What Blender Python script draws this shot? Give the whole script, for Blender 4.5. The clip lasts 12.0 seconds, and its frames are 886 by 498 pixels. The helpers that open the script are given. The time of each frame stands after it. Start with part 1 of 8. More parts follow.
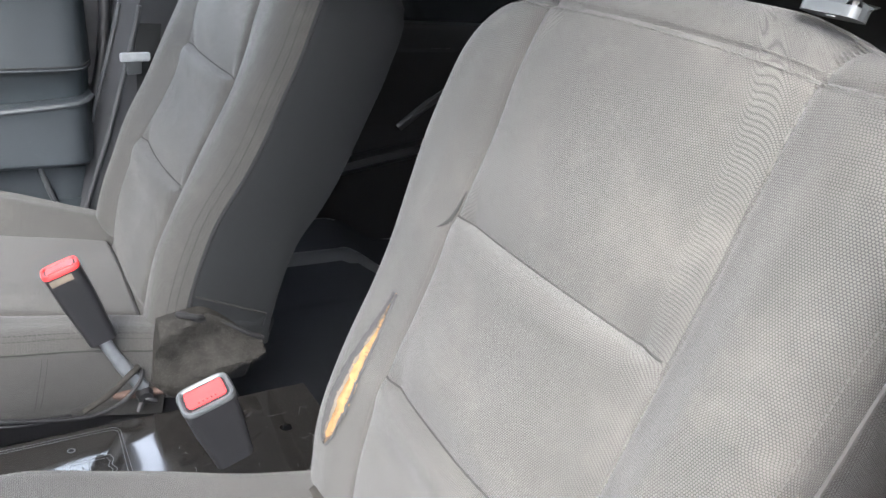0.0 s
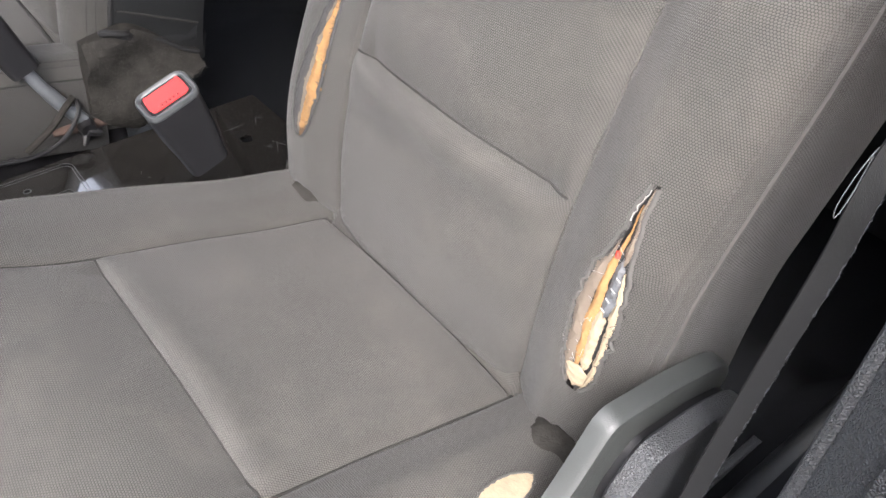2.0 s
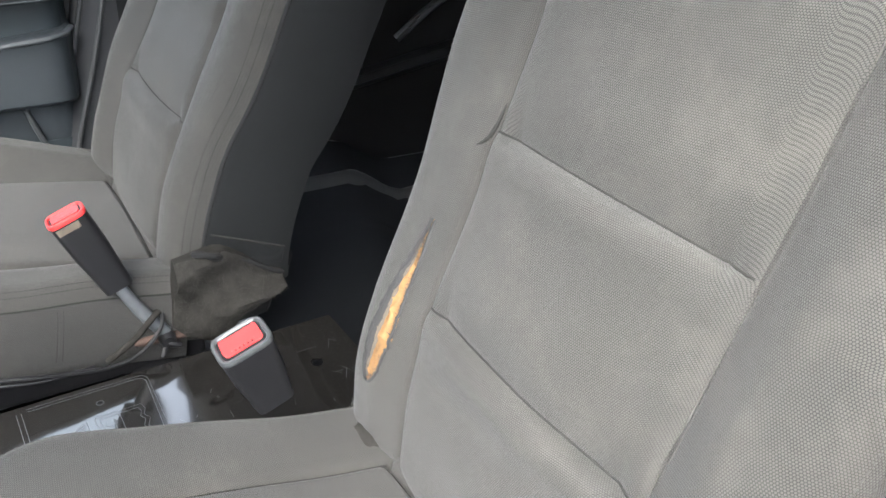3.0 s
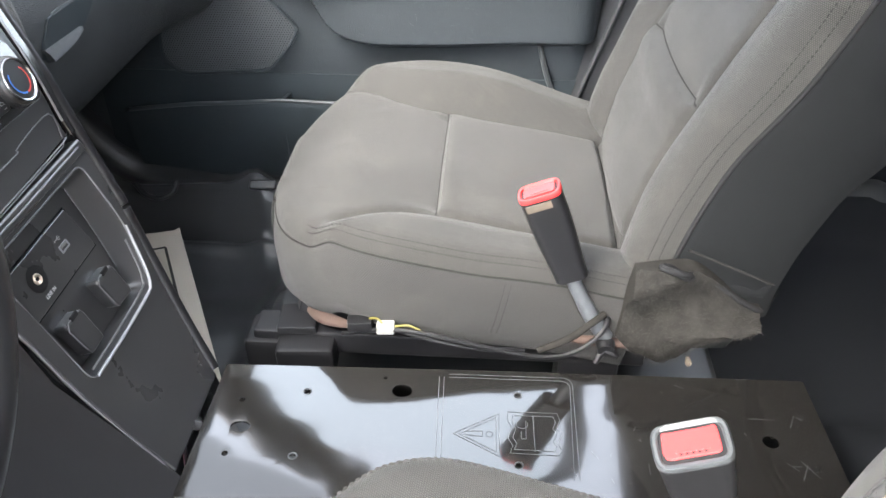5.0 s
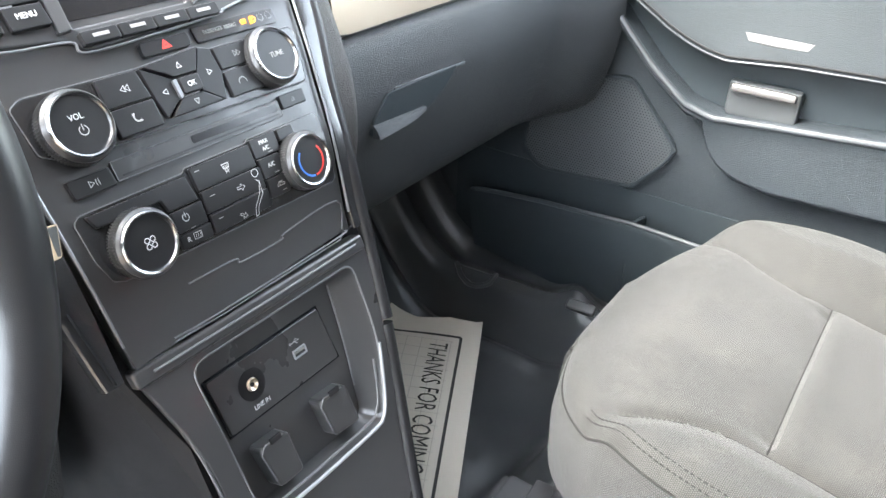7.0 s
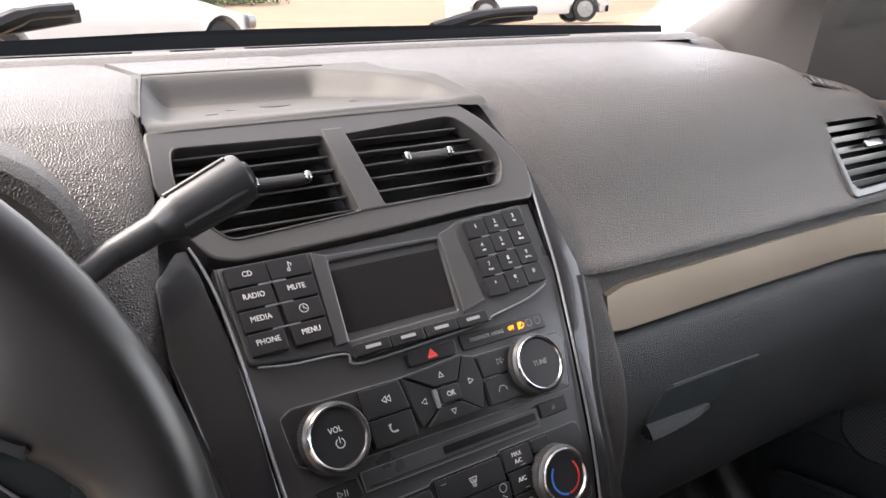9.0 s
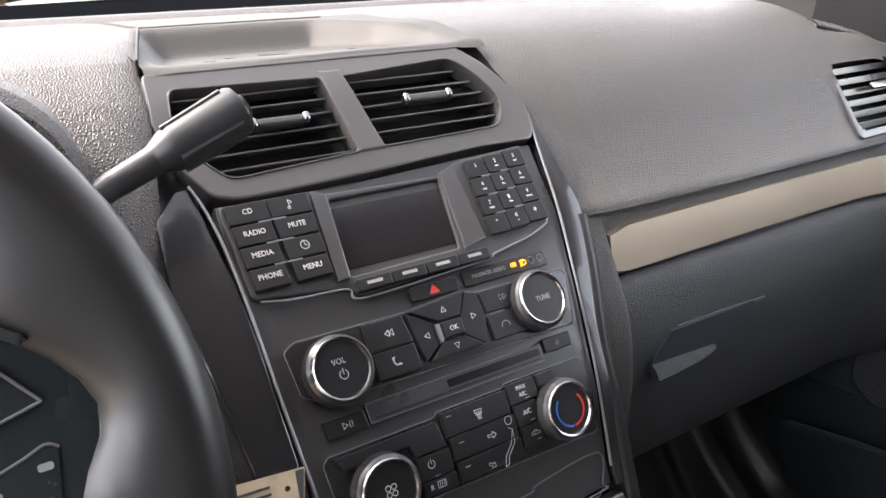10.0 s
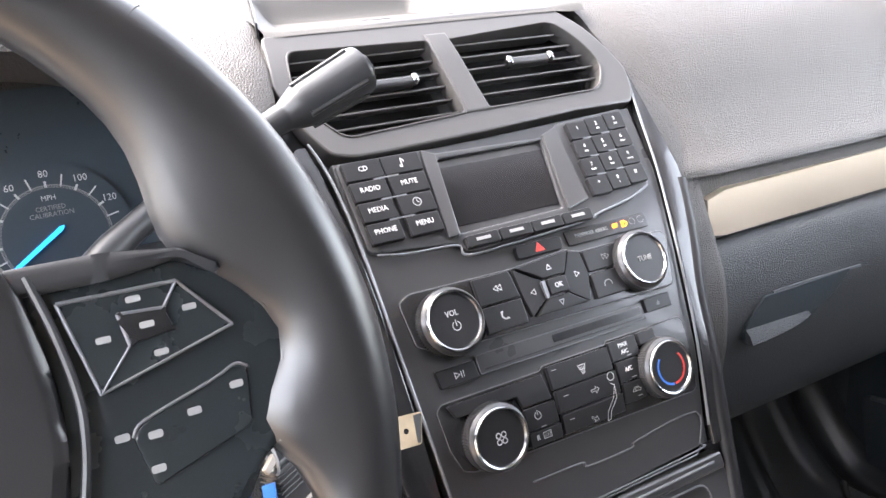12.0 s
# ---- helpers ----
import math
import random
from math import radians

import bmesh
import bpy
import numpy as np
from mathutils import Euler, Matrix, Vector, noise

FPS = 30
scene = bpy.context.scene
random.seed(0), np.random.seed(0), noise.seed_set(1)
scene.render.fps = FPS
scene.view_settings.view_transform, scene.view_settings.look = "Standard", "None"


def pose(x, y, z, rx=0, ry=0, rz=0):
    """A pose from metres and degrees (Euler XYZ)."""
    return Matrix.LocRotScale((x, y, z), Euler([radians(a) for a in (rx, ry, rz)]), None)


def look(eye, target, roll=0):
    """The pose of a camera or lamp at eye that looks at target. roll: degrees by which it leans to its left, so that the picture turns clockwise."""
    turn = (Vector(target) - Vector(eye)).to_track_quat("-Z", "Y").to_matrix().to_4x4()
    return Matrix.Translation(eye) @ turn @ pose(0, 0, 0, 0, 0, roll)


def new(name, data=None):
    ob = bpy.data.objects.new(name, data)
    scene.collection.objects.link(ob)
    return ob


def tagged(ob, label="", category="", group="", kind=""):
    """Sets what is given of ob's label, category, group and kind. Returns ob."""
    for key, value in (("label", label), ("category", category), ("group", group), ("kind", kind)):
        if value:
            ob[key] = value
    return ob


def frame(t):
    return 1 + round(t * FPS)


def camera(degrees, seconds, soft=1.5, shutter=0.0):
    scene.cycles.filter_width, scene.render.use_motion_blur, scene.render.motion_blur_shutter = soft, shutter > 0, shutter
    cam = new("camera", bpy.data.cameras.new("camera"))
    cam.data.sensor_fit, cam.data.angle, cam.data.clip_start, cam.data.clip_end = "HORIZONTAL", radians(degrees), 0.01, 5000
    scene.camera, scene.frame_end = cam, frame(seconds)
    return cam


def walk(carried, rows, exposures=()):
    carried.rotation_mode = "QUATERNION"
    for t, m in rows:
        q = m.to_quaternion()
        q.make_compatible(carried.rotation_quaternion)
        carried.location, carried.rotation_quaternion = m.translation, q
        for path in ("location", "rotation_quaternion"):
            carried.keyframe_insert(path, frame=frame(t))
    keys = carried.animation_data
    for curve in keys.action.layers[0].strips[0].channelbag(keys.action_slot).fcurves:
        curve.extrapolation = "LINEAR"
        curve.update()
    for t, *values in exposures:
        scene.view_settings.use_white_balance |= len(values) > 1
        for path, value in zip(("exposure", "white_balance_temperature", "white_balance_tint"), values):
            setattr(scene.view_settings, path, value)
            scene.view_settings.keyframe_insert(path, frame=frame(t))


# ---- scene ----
cam = camera(58.60, 12.0)
PATH = [
    (0, (-0.83998, 0.51065, 0.89926), (0.70226, -0.48069, 0.10004), 7.145),
    (0.5, (-0.82934, 0.51986, 0.88258), (0.51538, -0.65754, -0.01489), 6.272),
    (1, (-0.81253, 0.54419, 0.85492), (0.40086, -0.56944, -0.27976), 4.044),
    (1.5, (-0.81131, 0.55396, 0.82789), (0.30682, -0.44855, -0.49301), 3.377),
    (2, (-0.81299, 0.55412, 0.82605), (0.29157, -0.42855, -0.52090), 3.909),
    (2.5, (-0.79817, 0.53735, 0.85034), (0.41738, -0.54595, -0.31109), 5.185),
    (3, (-0.77211, 0.52043, 0.88105), (0.66593, -0.44986, -0.11423), 3.691),
    (3.5, (-0.75876, 0.52036, 0.88914), (0.89274, -0.07909, -0.06649), 2.674),
    (3.7, (-0.75257, 0.52814, 0.88753), (0.94761, 0.10245, -0.07590), 2.368),
    (5.3, (-0.54131, 0.48959, 0.84766), (1.06738, 0.65588, -0.32896), -0.694),
    (5.5, (-0.53730, 0.49039, 0.83134), (1.07485, 0.70437, -0.33279), -0.996),
    (6, (-0.50121, 0.52124, 0.81719), (1.11316, 0.92333, -0.29283), -0.229),
    (6.2, (-0.45212, 0.53931, 0.83073), (1.15371, 1.04082, -0.25083), 0.576),
    (6.5, (-0.38628, 0.54038, 0.84605), (1.17355, 1.22040, -0.20491), 1.173),
    (7, (-0.34214, 0.51957, 0.83122), (1.09999, 1.45974, -0.18679), 2.388),
    (7.5, (-0.32914, 0.53363, 0.84141), (0.96458, 1.74208, -0.08914), 3.316),
    (7.7, (-0.31449, 0.53590, 0.86146), (0.92243, 1.85087, 0.00071), 2.829),
    (9.3, (-0.27869, 0.53536, 0.89105), (0.76667, 2.15861, 0.36925), -2.620),
    (9.5, (-0.27982, 0.53296, 0.87761), (0.75817, 2.15737, 0.34483), -3.031),
    (10, (-0.27875, 0.52325, 0.85926), (0.74769, 2.13965, 0.28161), -3.630),
    (10.5, (-0.28549, 0.51754, 0.84825), (0.73388, 2.12552, 0.23566), -3.764),
    (11, (-0.28714, 0.51183, 0.84918), (0.72783, 2.11401, 0.21448), -3.813),
    (11.5, (-0.29396, 0.51374, 0.85498), (0.70335, 2.12513, 0.21562), -3.878),
    (12, (-0.32123, 0.52696, 0.85343), (0.57499, 2.20214, 0.22848), -4.163),
]
EXPOSURE = [(0.0, 4.52, 6200, 10), (1.5, 3.86, 6500, 14), (2.5, 4.02, 6400, 12), (3.5, 4.27, 6200, 5), (5.3, 4.88, 6500, 9), (6.5, 5.10, 6350, 6), (7.5, 5.35, 6400, 8), (9.3, 3.62, 7000, 16), (10.5, 4.43, 6700, 14), (12.0, 4.95, 6600, 14)]
walk(cam, [(t, look(eye, target, roll)) for t, eye, target, roll in PATH], EXPOSURE)

# ---------------------------------------------------------------- light
world = bpy.data.worlds.new("sky")
scene.world = world
world.use_nodes = True
_wn = world.node_tree.nodes
_sky = _wn.new("ShaderNodeTexSky")
_sky.sky_type = "NISHITA"
_sky.sun_disc = False
_sky.sun_elevation = radians(50)
_sky.sun_rotation = radians(-49)
_sky.dust_density = 3.0
_sky.air_density = 1.0
_wn["Background"].inputs["Strength"].default_value = 0.15
_cloud = _wn.new("ShaderNodeHueSaturation")
_cloud.inputs["Saturation"].default_value = 0.35
world.node_tree.links.new(_sky.outputs["Color"], _cloud.inputs["Color"])
world.node_tree.links.new(_cloud.outputs["Color"], _wn["Background"].inputs["Color"])

sun = new("sun", bpy.data.lights.new("sun", "SUN"))
sun.data.energy = 0.55
sun.data.angle = radians(36)
sun.data.color = (1.0, 0.95, 0.88)
sun.matrix_world = look((-4.1, 3.55, 6.4), (0, 0, 0))


# ---------------------------------------------------------------- materials
def material(name, color, rough=0.6, metal=0.0, grain=0.0, grain_scale=900.0, vary=0.12, vary_scale=9.0, spec=0.5,
             coat=0.0, sheen=0.0, pattern="noise", rough_vary=0.1):
    """Principled material with grain relief and a slow, uneven change of tone and gloss."""
    m = bpy.data.materials.new(name)
    m.use_nodes = True
    n, l = m.node_tree.nodes, m.node_tree.links
    b = n["Principled BSDF"]
    b.inputs["Roughness"].default_value = rough
    b.inputs["Metallic"].default_value = metal
    b.inputs["Specular IOR Level"].default_value = spec
    b.inputs["Coat Weight"].default_value = coat
    b.inputs["Sheen Weight"].default_value = sheen
    b.inputs["Sheen Roughness"].default_value = 0.5
    tc = n.new("ShaderNodeTexCoord")
    slow = n.new("ShaderNodeTexNoise")
    slow.inputs["Scale"].default_value = vary_scale
    slow.inputs["Detail"].default_value = 5
    slow.inputs["Roughness"].default_value = 0.6
    l.new(tc.outputs["Object"], slow.inputs["Vector"])
    ramp = n.new("ShaderNodeMapRange")
    ramp.inputs["To Min"].default_value = 1 - vary
    ramp.inputs["To Max"].default_value = 1 + vary
    l.new(slow.outputs["Fac"], ramp.inputs["Value"])
    mix = n.new("ShaderNodeMix")
    mix.data_type = "RGBA"
    mix.blend_type = "MULTIPLY"
    mix.inputs["Factor"].default_value = 1.0
    mix.inputs[6].default_value = (*color, 1)
    l.new(ramp.outputs["Result"], mix.inputs[7])
    l.new(mix.outputs[2], b.inputs["Base Color"])
    rr = n.new("ShaderNodeMapRange")
    rr.inputs["To Min"].default_value = max(0.02, rough - rough_vary)
    rr.inputs["To Max"].default_value = min(1.0, rough + rough_vary)
    l.new(slow.outputs["Fac"], rr.inputs["Value"])
    l.new(rr.outputs["Result"], b.inputs["Roughness"])
    if grain:
        if pattern == "leather":
            tex = n.new("ShaderNodeTexVoronoi")
            tex.feature = "DISTANCE_TO_EDGE"
            out = tex.outputs["Distance"]
        else:
            tex = n.new("ShaderNodeTexNoise")
            tex.inputs["Detail"].default_value = 3
            out = tex.outputs["Fac"]
        tex.inputs["Scale"].default_value = grain_scale
        l.new(tc.outputs["Object"], tex.inputs["Vector"])
        bump = n.new("ShaderNodeBump")
        bump.inputs["Strength"].default_value = grain
        bump.inputs["Distance"].default_value = 0.0014 if pattern == "leather" else 0.0006
        l.new(out, bump.inputs["Height"])
        l.new(bump.outputs["Normal"], b.inputs["Normal"])
    return m


def woven(name, color, mesh=0.0017, strength=0.5, dirt=(0.16, 0.145, 0.125), dirt_amount=0.25, cord_depth=0.30):
    """Spacer-mesh upholstery cloth: rows of small dark holes, fibre noise, rubbed and dusty patches."""
    m = material(name, color, rough=0.74, vary=0.20, vary_scale=7.0, spec=0.30, sheen=0.08, rough_vary=0.08)
    n, l = m.node_tree.nodes, m.node_tree.links
    b = n["Principled BSDF"]
    tc = n["Texture Coordinate"]
    mp = n.new("ShaderNodeMapping")
    mp.inputs["Rotation"].default_value = (0.0, 0.0, 0.10)
    l.new(tc.outputs["UV"], mp.inputs["Vector"])
    total = None
    for turn in (0.0, 60.0, 120.0):
        way = n.new("ShaderNodeMapping")
        way.inputs["Rotation"].default_value = (0.0, 0.0, radians(turn))
        l.new(mp.outputs["Vector"], way.inputs["Vector"])
        w = n.new("ShaderNodeTexWave")
        w.bands_direction = "Y"
        w.inputs["Scale"].default_value = 0.314 / mesh
        w.inputs["Distortion"].default_value = 0.15
        w.inputs["Detail"].default_value = 1.0
        l.new(way.outputs["Vector"], w.inputs["Vector"])
        if total is None:
            total = w.outputs["Fac"]
        else:
            add = n.new("ShaderNodeMath")
            l.new(total, add.inputs[0])
            l.new(w.outputs["Fac"], add.inputs[1])
            total = add.outputs[0]
    weave = n.new("ShaderNodeMapRange")
    weave.inputs["From Min"].default_value = 1.25
    weave.inputs["From Max"].default_value = 2.15
    weave.inputs["To Min"].default_value = 1.0
    weave.inputs["To Max"].default_value = 0.0
    l.new(total, weave.inputs["Value"])
    bump = n.new("ShaderNodeBump")
    bump.inputs["Strength"].default_value = strength
    bump.inputs["Distance"].default_value = 0.0009
    l.new(weave.outputs["Result"], bump.inputs["Height"])
    wr = n.new("ShaderNodeTexNoise")
    wr.inputs["Scale"].default_value = 26.0
    wr.inputs["Detail"].default_value = 4.0
    l.new(tc.outputs["Object"], wr.inputs["Vector"])
    bump2 = n.new("ShaderNodeBump")
    bump2.inputs["Strength"].default_value = 0.12
    bump2.inputs["Distance"].default_value = 0.01
    l.new(wr.outputs["Fac"], bump2.inputs["Height"])
    l.new(bump.outputs["Normal"], bump2.inputs["Normal"])
    l.new(bump2.outputs["Normal"], b.inputs["Normal"])
    # cords darken between the ribs, dust lightens patches
    mix = n["Mix"]
    cord = n.new("ShaderNodeMapRange")
    cord.inputs["To Min"].default_value = 1 - cord_depth
    cord.inputs["To Max"].default_value = 1 + cord_depth * 0.35
    l.new(weave.outputs["Result"], cord.inputs["Value"])
    m2 = n.new("ShaderNodeMix")
    m2.data_type = "RGBA"
    m2.blend_type = "MULTIPLY"
    m2.inputs["Factor"].default_value = 1.0
    l.new(mix.outputs[2], m2.inputs[6])
    l.new(cord.outputs["Result"], m2.inputs[7])
    dn = n.new("ShaderNodeTexNoise")
    dn.inputs["Scale"].default_value = 14.0
    dn.inputs["Detail"].default_value = 8.0
    dn.inputs["Roughness"].default_value = 0.7
    l.new(tc.outputs["Object"], dn.inputs["Vector"])
    dr = n.new("ShaderNodeMapRange")
    dr.inputs["From Min"].default_value = 0.5
    dr.inputs["From Max"].default_value = 0.75
    dr.inputs["To Max"].default_value = dirt_amount
    l.new(dn.outputs["Fac"], dr.inputs["Value"])
    m3 = n.new("ShaderNodeMix")
    m3.data_type = "RGBA"
    m3.inputs[7].default_value = (*dirt, 1)
    l.new(dr.outputs["Result"], m3.inputs["Factor"])
    l.new(m2.outputs[2], m3.inputs[6])
    l.new(m3.outputs[2], b.inputs["Base Color"])
    return m


def glowing(name, color, strength):
    m = bpy.data.materials.new(name)
    m.use_nodes = True
    b = m.node_tree.nodes["Principled BSDF"]
    b.inputs["Base Color"].default_value = (*color, 1)
    b.inputs["Emission Color"].default_value = (*color, 1)
    b.inputs["Emission Strength"].default_value = strength
    return m


CLOTH = woven("grey_ribbed_cloth", (0.0330, 0.0316, 0.0287), mesh=0.00170, strength=0.50, dirt_amount=0.11, cord_depth=0.76)
CLOTH_SIDE = woven("grey_mesh_cloth", (0.0290, 0.0280, 0.0262), mesh=0.0018, strength=0.7, dirt_amount=0.07, cord_depth=0.80)
# seat side in a darker colour that holds the passenger side's shade
SHADED_SIDE = material("shaded_seat_side_cloth", (0.0075, 0.0080, 0.0085), 0.7, grain=0.5, grain_scale=1300, vary=0.3, vary_scale=9, spec=0.14)
PIPING = material("dark_piping", (0.012, 0.012, 0.0125), 0.8, grain=0.4, grain_scale=2500, spec=0.2)
FELT = material("grey_carpet_felt", (0.020, 0.0188, 0.0172), 0.98, grain=1.0, grain_scale=420, vary=0.8, vary_scale=60, spec=0.05)
FUZZ = material("dusty_felt_fibre", (0.042, 0.040, 0.037), 0.98, vary=0.5, vary_scale=90, spec=0.05)
FOAM = material("yellow_seat_foam", (0.175, 0.094, 0.034), 0.95, grain=1.0, grain_scale=450, vary=0.55, vary_scale=90)
FOAM_PALE = material("pale_torn_foam", (0.20, 0.160, 0.108), 0.95, grain=1.0, grain_scale=450, vary=0.45, vary_scale=80)
SEAM = material("dark_seam_and_fold_line", (0.020, 0.0195, 0.0185), 0.95, spec=0.1, vary=0.2, vary_scale=200)
STITCH = material("grey_seat_stitching", (0.043, 0.041, 0.038), 0.9, vary=0.3, vary_scale=300)
FRAY = material("frayed_dark_thread", (0.02, 0.02, 0.02), 0.95, vary=0.3, vary_scale=200)
LINING = material("brown_grey_lining", (0.078, 0.062, 0.047), 0.95, grain=0.8, grain_scale=900, vary=0.35, vary_scale=60)
THREAD = material("white_fleece_thread", (0.20, 0.192, 0.180), 0.95)
DASH = material("dark_grained_dash_vinyl", (0.053, 0.048, 0.0455), 0.43, grain=1.0, grain_scale=460, pattern="leather", vary=0.14, vary_scale=6, spec=0.45)
DASH_LOW = material("charcoal_grained_plastic", (0.032, 0.034, 0.0365), 0.46, grain=0.95, grain_scale=480, pattern="leather", vary=0.2, spec=0.35)
DOOR = material("charcoal_door_plastic", (0.023, 0.029, 0.033), 0.48, grain=0.45, grain_scale=650, pattern="leather", vary=0.2, vary_scale=12, spec=0.24)
HANDLE = material("pale_satin_handle", (0.070, 0.070, 0.069), 0.52, vary=0.1, vary_scale=30, spec=0.35)
RIDGE = material("pale_satin_door_edge", (0.036, 0.040, 0.044), 0.40, vary=0.2, vary_scale=40, spec=0.4)
SPEAKER = material("grey_speaker_mesh", (0.050, 0.054, 0.058), 0.45, vary=0.1, vary_scale=30, spec=0.35)
DOOR_PAD = material("padded_dark_door_vinyl", (0.0155, 0.0190, 0.0215), 0.60, grain=0.5, grain_scale=600, pattern="leather", vary=0.2, vary_scale=10, spec=0.2)
DOOR_INSERT = material("scuffed_grained_door_insert", (0.022, 0.0265, 0.0305), 0.46, grain=0.9, grain_scale=380, pattern="leather", vary=0.3, vary_scale=9, rough_vary=0.1, spec=0.32)
TRAY = material("fine_ribbed_tray_liner", (0.036, 0.033, 0.030), 0.6, grain=0.5, grain_scale=900, vary=0.12)
SATIN = material("satin_charcoal_trim", (0.066, 0.063, 0.062), 0.32, 0.3, vary=0.08, rough_vary=0.06)
COWL = material("dull_black_cowl", (0.010, 0.011, 0.013), 0.95, spec=0.1, vary=0.2, vary_scale=20)
SPOKE = material("smooth_dark_spoke", (0.014, 0.018, 0.020), 0.26, vary=0.15, vary_scale=20, coat=0.2)
# base lightened to hold the haze and reflection of the unbuilt cover lens
DIAL = material("dark_blue_grey_dial", (0.030, 0.042, 0.053), 0.30, vary=0.15, vary_scale=30)
BRIGHT_EDGE = material("pale_bright_edge", (0.24, 0.25, 0.26), 0.4, 0.2, vary=0.3, vary_scale=80)
# pale tone draws the thin highlights along grooves and panel edges
GROOVE_SHINE = material("panel_groove_highlight", (0.085, 0.086, 0.09), 0.45, vary=0.2, vary_scale=60)
PANEL = material("smooth_black_panel", (0.028, 0.0280, 0.0292), 0.30, grain=0.05, grain_scale=2500, vary=0.12, spec=0.5, coat=0.15)
KNOB = material("satin_black_lever", (0.020, 0.021, 0.023), 0.36, vary=0.15, vary_scale=40, spec=0.5)
KEYCAP = material("black_keycap", (0.011, 0.011, 0.012), 0.34, vary=0.15, vary_scale=40, spec=0.25)
GLOSS = material("gloss_black_trim", (0.012, 0.012, 0.013), 0.22, coat=0.2, vary=0.1, rough_vary=0.05)
SCREEN = material("dark_display_glass", (0.006, 0.006, 0.007), 0.16, vary=0.1, rough_vary=0.05)
CHROME = material("polished_chrome", (0.28, 0.285, 0.295), 0.24, 1.0, vary=0.06, rough_vary=0.06)
SILVER = material("champagne_silver_trim", (0.60, 0.505, 0.400), 0.42, 0.8, vary=0.06, grain=0.08, grain_scale=1800)
STEEL_LINE = material("bright_edge_line", (0.15, 0.155, 0.165), 0.40, 0.6, vary=0.2)
INK = material("white_legend", (0.42, 0.42, 0.42), 0.6)
INK_DIM = material("grey_legend", (0.20, 0.20, 0.20), 0.6)
RED = material("red_buckle_button", (0.44, 0.030, 0.030), 0.34, vary=0.15, vary_scale=40, spec=0.35)
RED_INK = material("red_legend", (0.55, 0.03, 0.02), 0.5)
BLUE_INK = material("blue_legend", (0.03, 0.14, 0.5), 0.5)
BLACK = material("black_plastic", (0.008, 0.008, 0.009), 0.42, grain=0.3, grain_scale=1500, vary=0.2, vary_scale=25, spec=0.28)
BUCKLE_GREY = material("worn_grey_plastic", (0.034, 0.037, 0.039), 0.42, vary=0.2, vary_scale=60)
RUBBER = material("black_rubber_floor", (0.031, 0.033, 0.035), 0.30, grain=0.24, grain_scale=420, pattern="leather", vary=0.25, vary_scale=10, rough_vary=0.06, spec=0.5)
WHEEL = material("dark_leather_rim", (0.0125, 0.0125, 0.0135), 0.33, grain=0.05, grain_scale=1300, pattern="leather", vary=0.3, vary_scale=14, rough_vary=0.10, spec=0.5)
WEB = material("grey_belt_webbing", (0.014, 0.0145, 0.015), 0.9, grain=0.6, grain_scale=1800, spec=0.08)
TAPE = material("grey_tape", (0.065, 0.07, 0.076), 0.5, vary=0.35, vary_scale=70)
RECLINER = material("worn_pale_grey_plastic", (0.030, 0.033, 0.0325), 0.50, grain=0.3, grain_scale=900, vary=0.25, vary_scale=25, spec=0.4)
PILLAR = material("warm_grey_pillar_trim", (0.042, 0.039, 0.038), 0.6, grain=0.3, grain_scale=1200)
DARK_PANE = material("opaque_dark_pane", (0.008, 0.009, 0.010), 0.10)
LINER = material("light_headliner", (0.42, 0.41, 0.39), 0.95, grain=0.4, grain_scale=900)
PAPER = material("cream_paper", (0.50, 0.455, 0.39), 0.9, vary=0.07, vary_scale=12, grain=0.2, grain_scale=500)
PAPER_INK = material("dark_print", (0.025, 0.024, 0.024), 0.8, vary=0.2, vary_scale=90)
PAPER_GRID = material("grey_print_lines", (0.34, 0.32, 0.29), 0.85)
KRAFT = material("tan_card_tag", (0.30, 0.245, 0.17), 0.8, vary=0.35, vary_scale=120)
RUST = material("brown_stained_foam", (0.050, 0.030, 0.023), 0.9, vary=0.4, vary_scale=50, grain=0.6, grain_scale=500)
BLUE = material("blue_plastic", (0.02, 0.16, 0.62), 0.4)
WHITE_PLASTIC = material("white_plastic", (0.20, 0.20, 0.185), 0.5)
YELLOW = material("yellow_wire", (0.12, 0.10, 0.02), 0.5)
PINK = material("pink_wire", (0.07, 0.022, 0.034), 0.6)
AMBER = glowing("amber_indicator", (1.0, 0.27, 0.01), 0.22)
NEEDLE = glowing("lit_blue_needle", (0.01, 0.28, 0.85), 0.10)
CAR_WHITE = material("white_car_paint", (0.66, 0.66, 0.66), 0.25, coat=0.6, vary=0.03)
TYRE = material("tyre_rubber", (0.02, 0.02, 0.02), 0.8, vary=0.2)
ALLOY = material("grey_alloy_wheel", (0.35, 0.36, 0.37), 0.35, 0.8)
CAR_GLASS = material("dark_car_glass", (0.02, 0.025, 0.03), 0.08)
SAND = material("sandy_gravel_ground", (0.215, 0.155, 0.100), 0.95, grain=0.6, grain_scale=40, vary=0.25, vary_scale=0.9)
LEAF = material("green_leaves", (0.075, 0.11, 0.035), 0.7, vary=0.45, vary_scale=4)
BARK = material("brown_bark", (0.12, 0.09, 0.06), 0.9, vary=0.2)


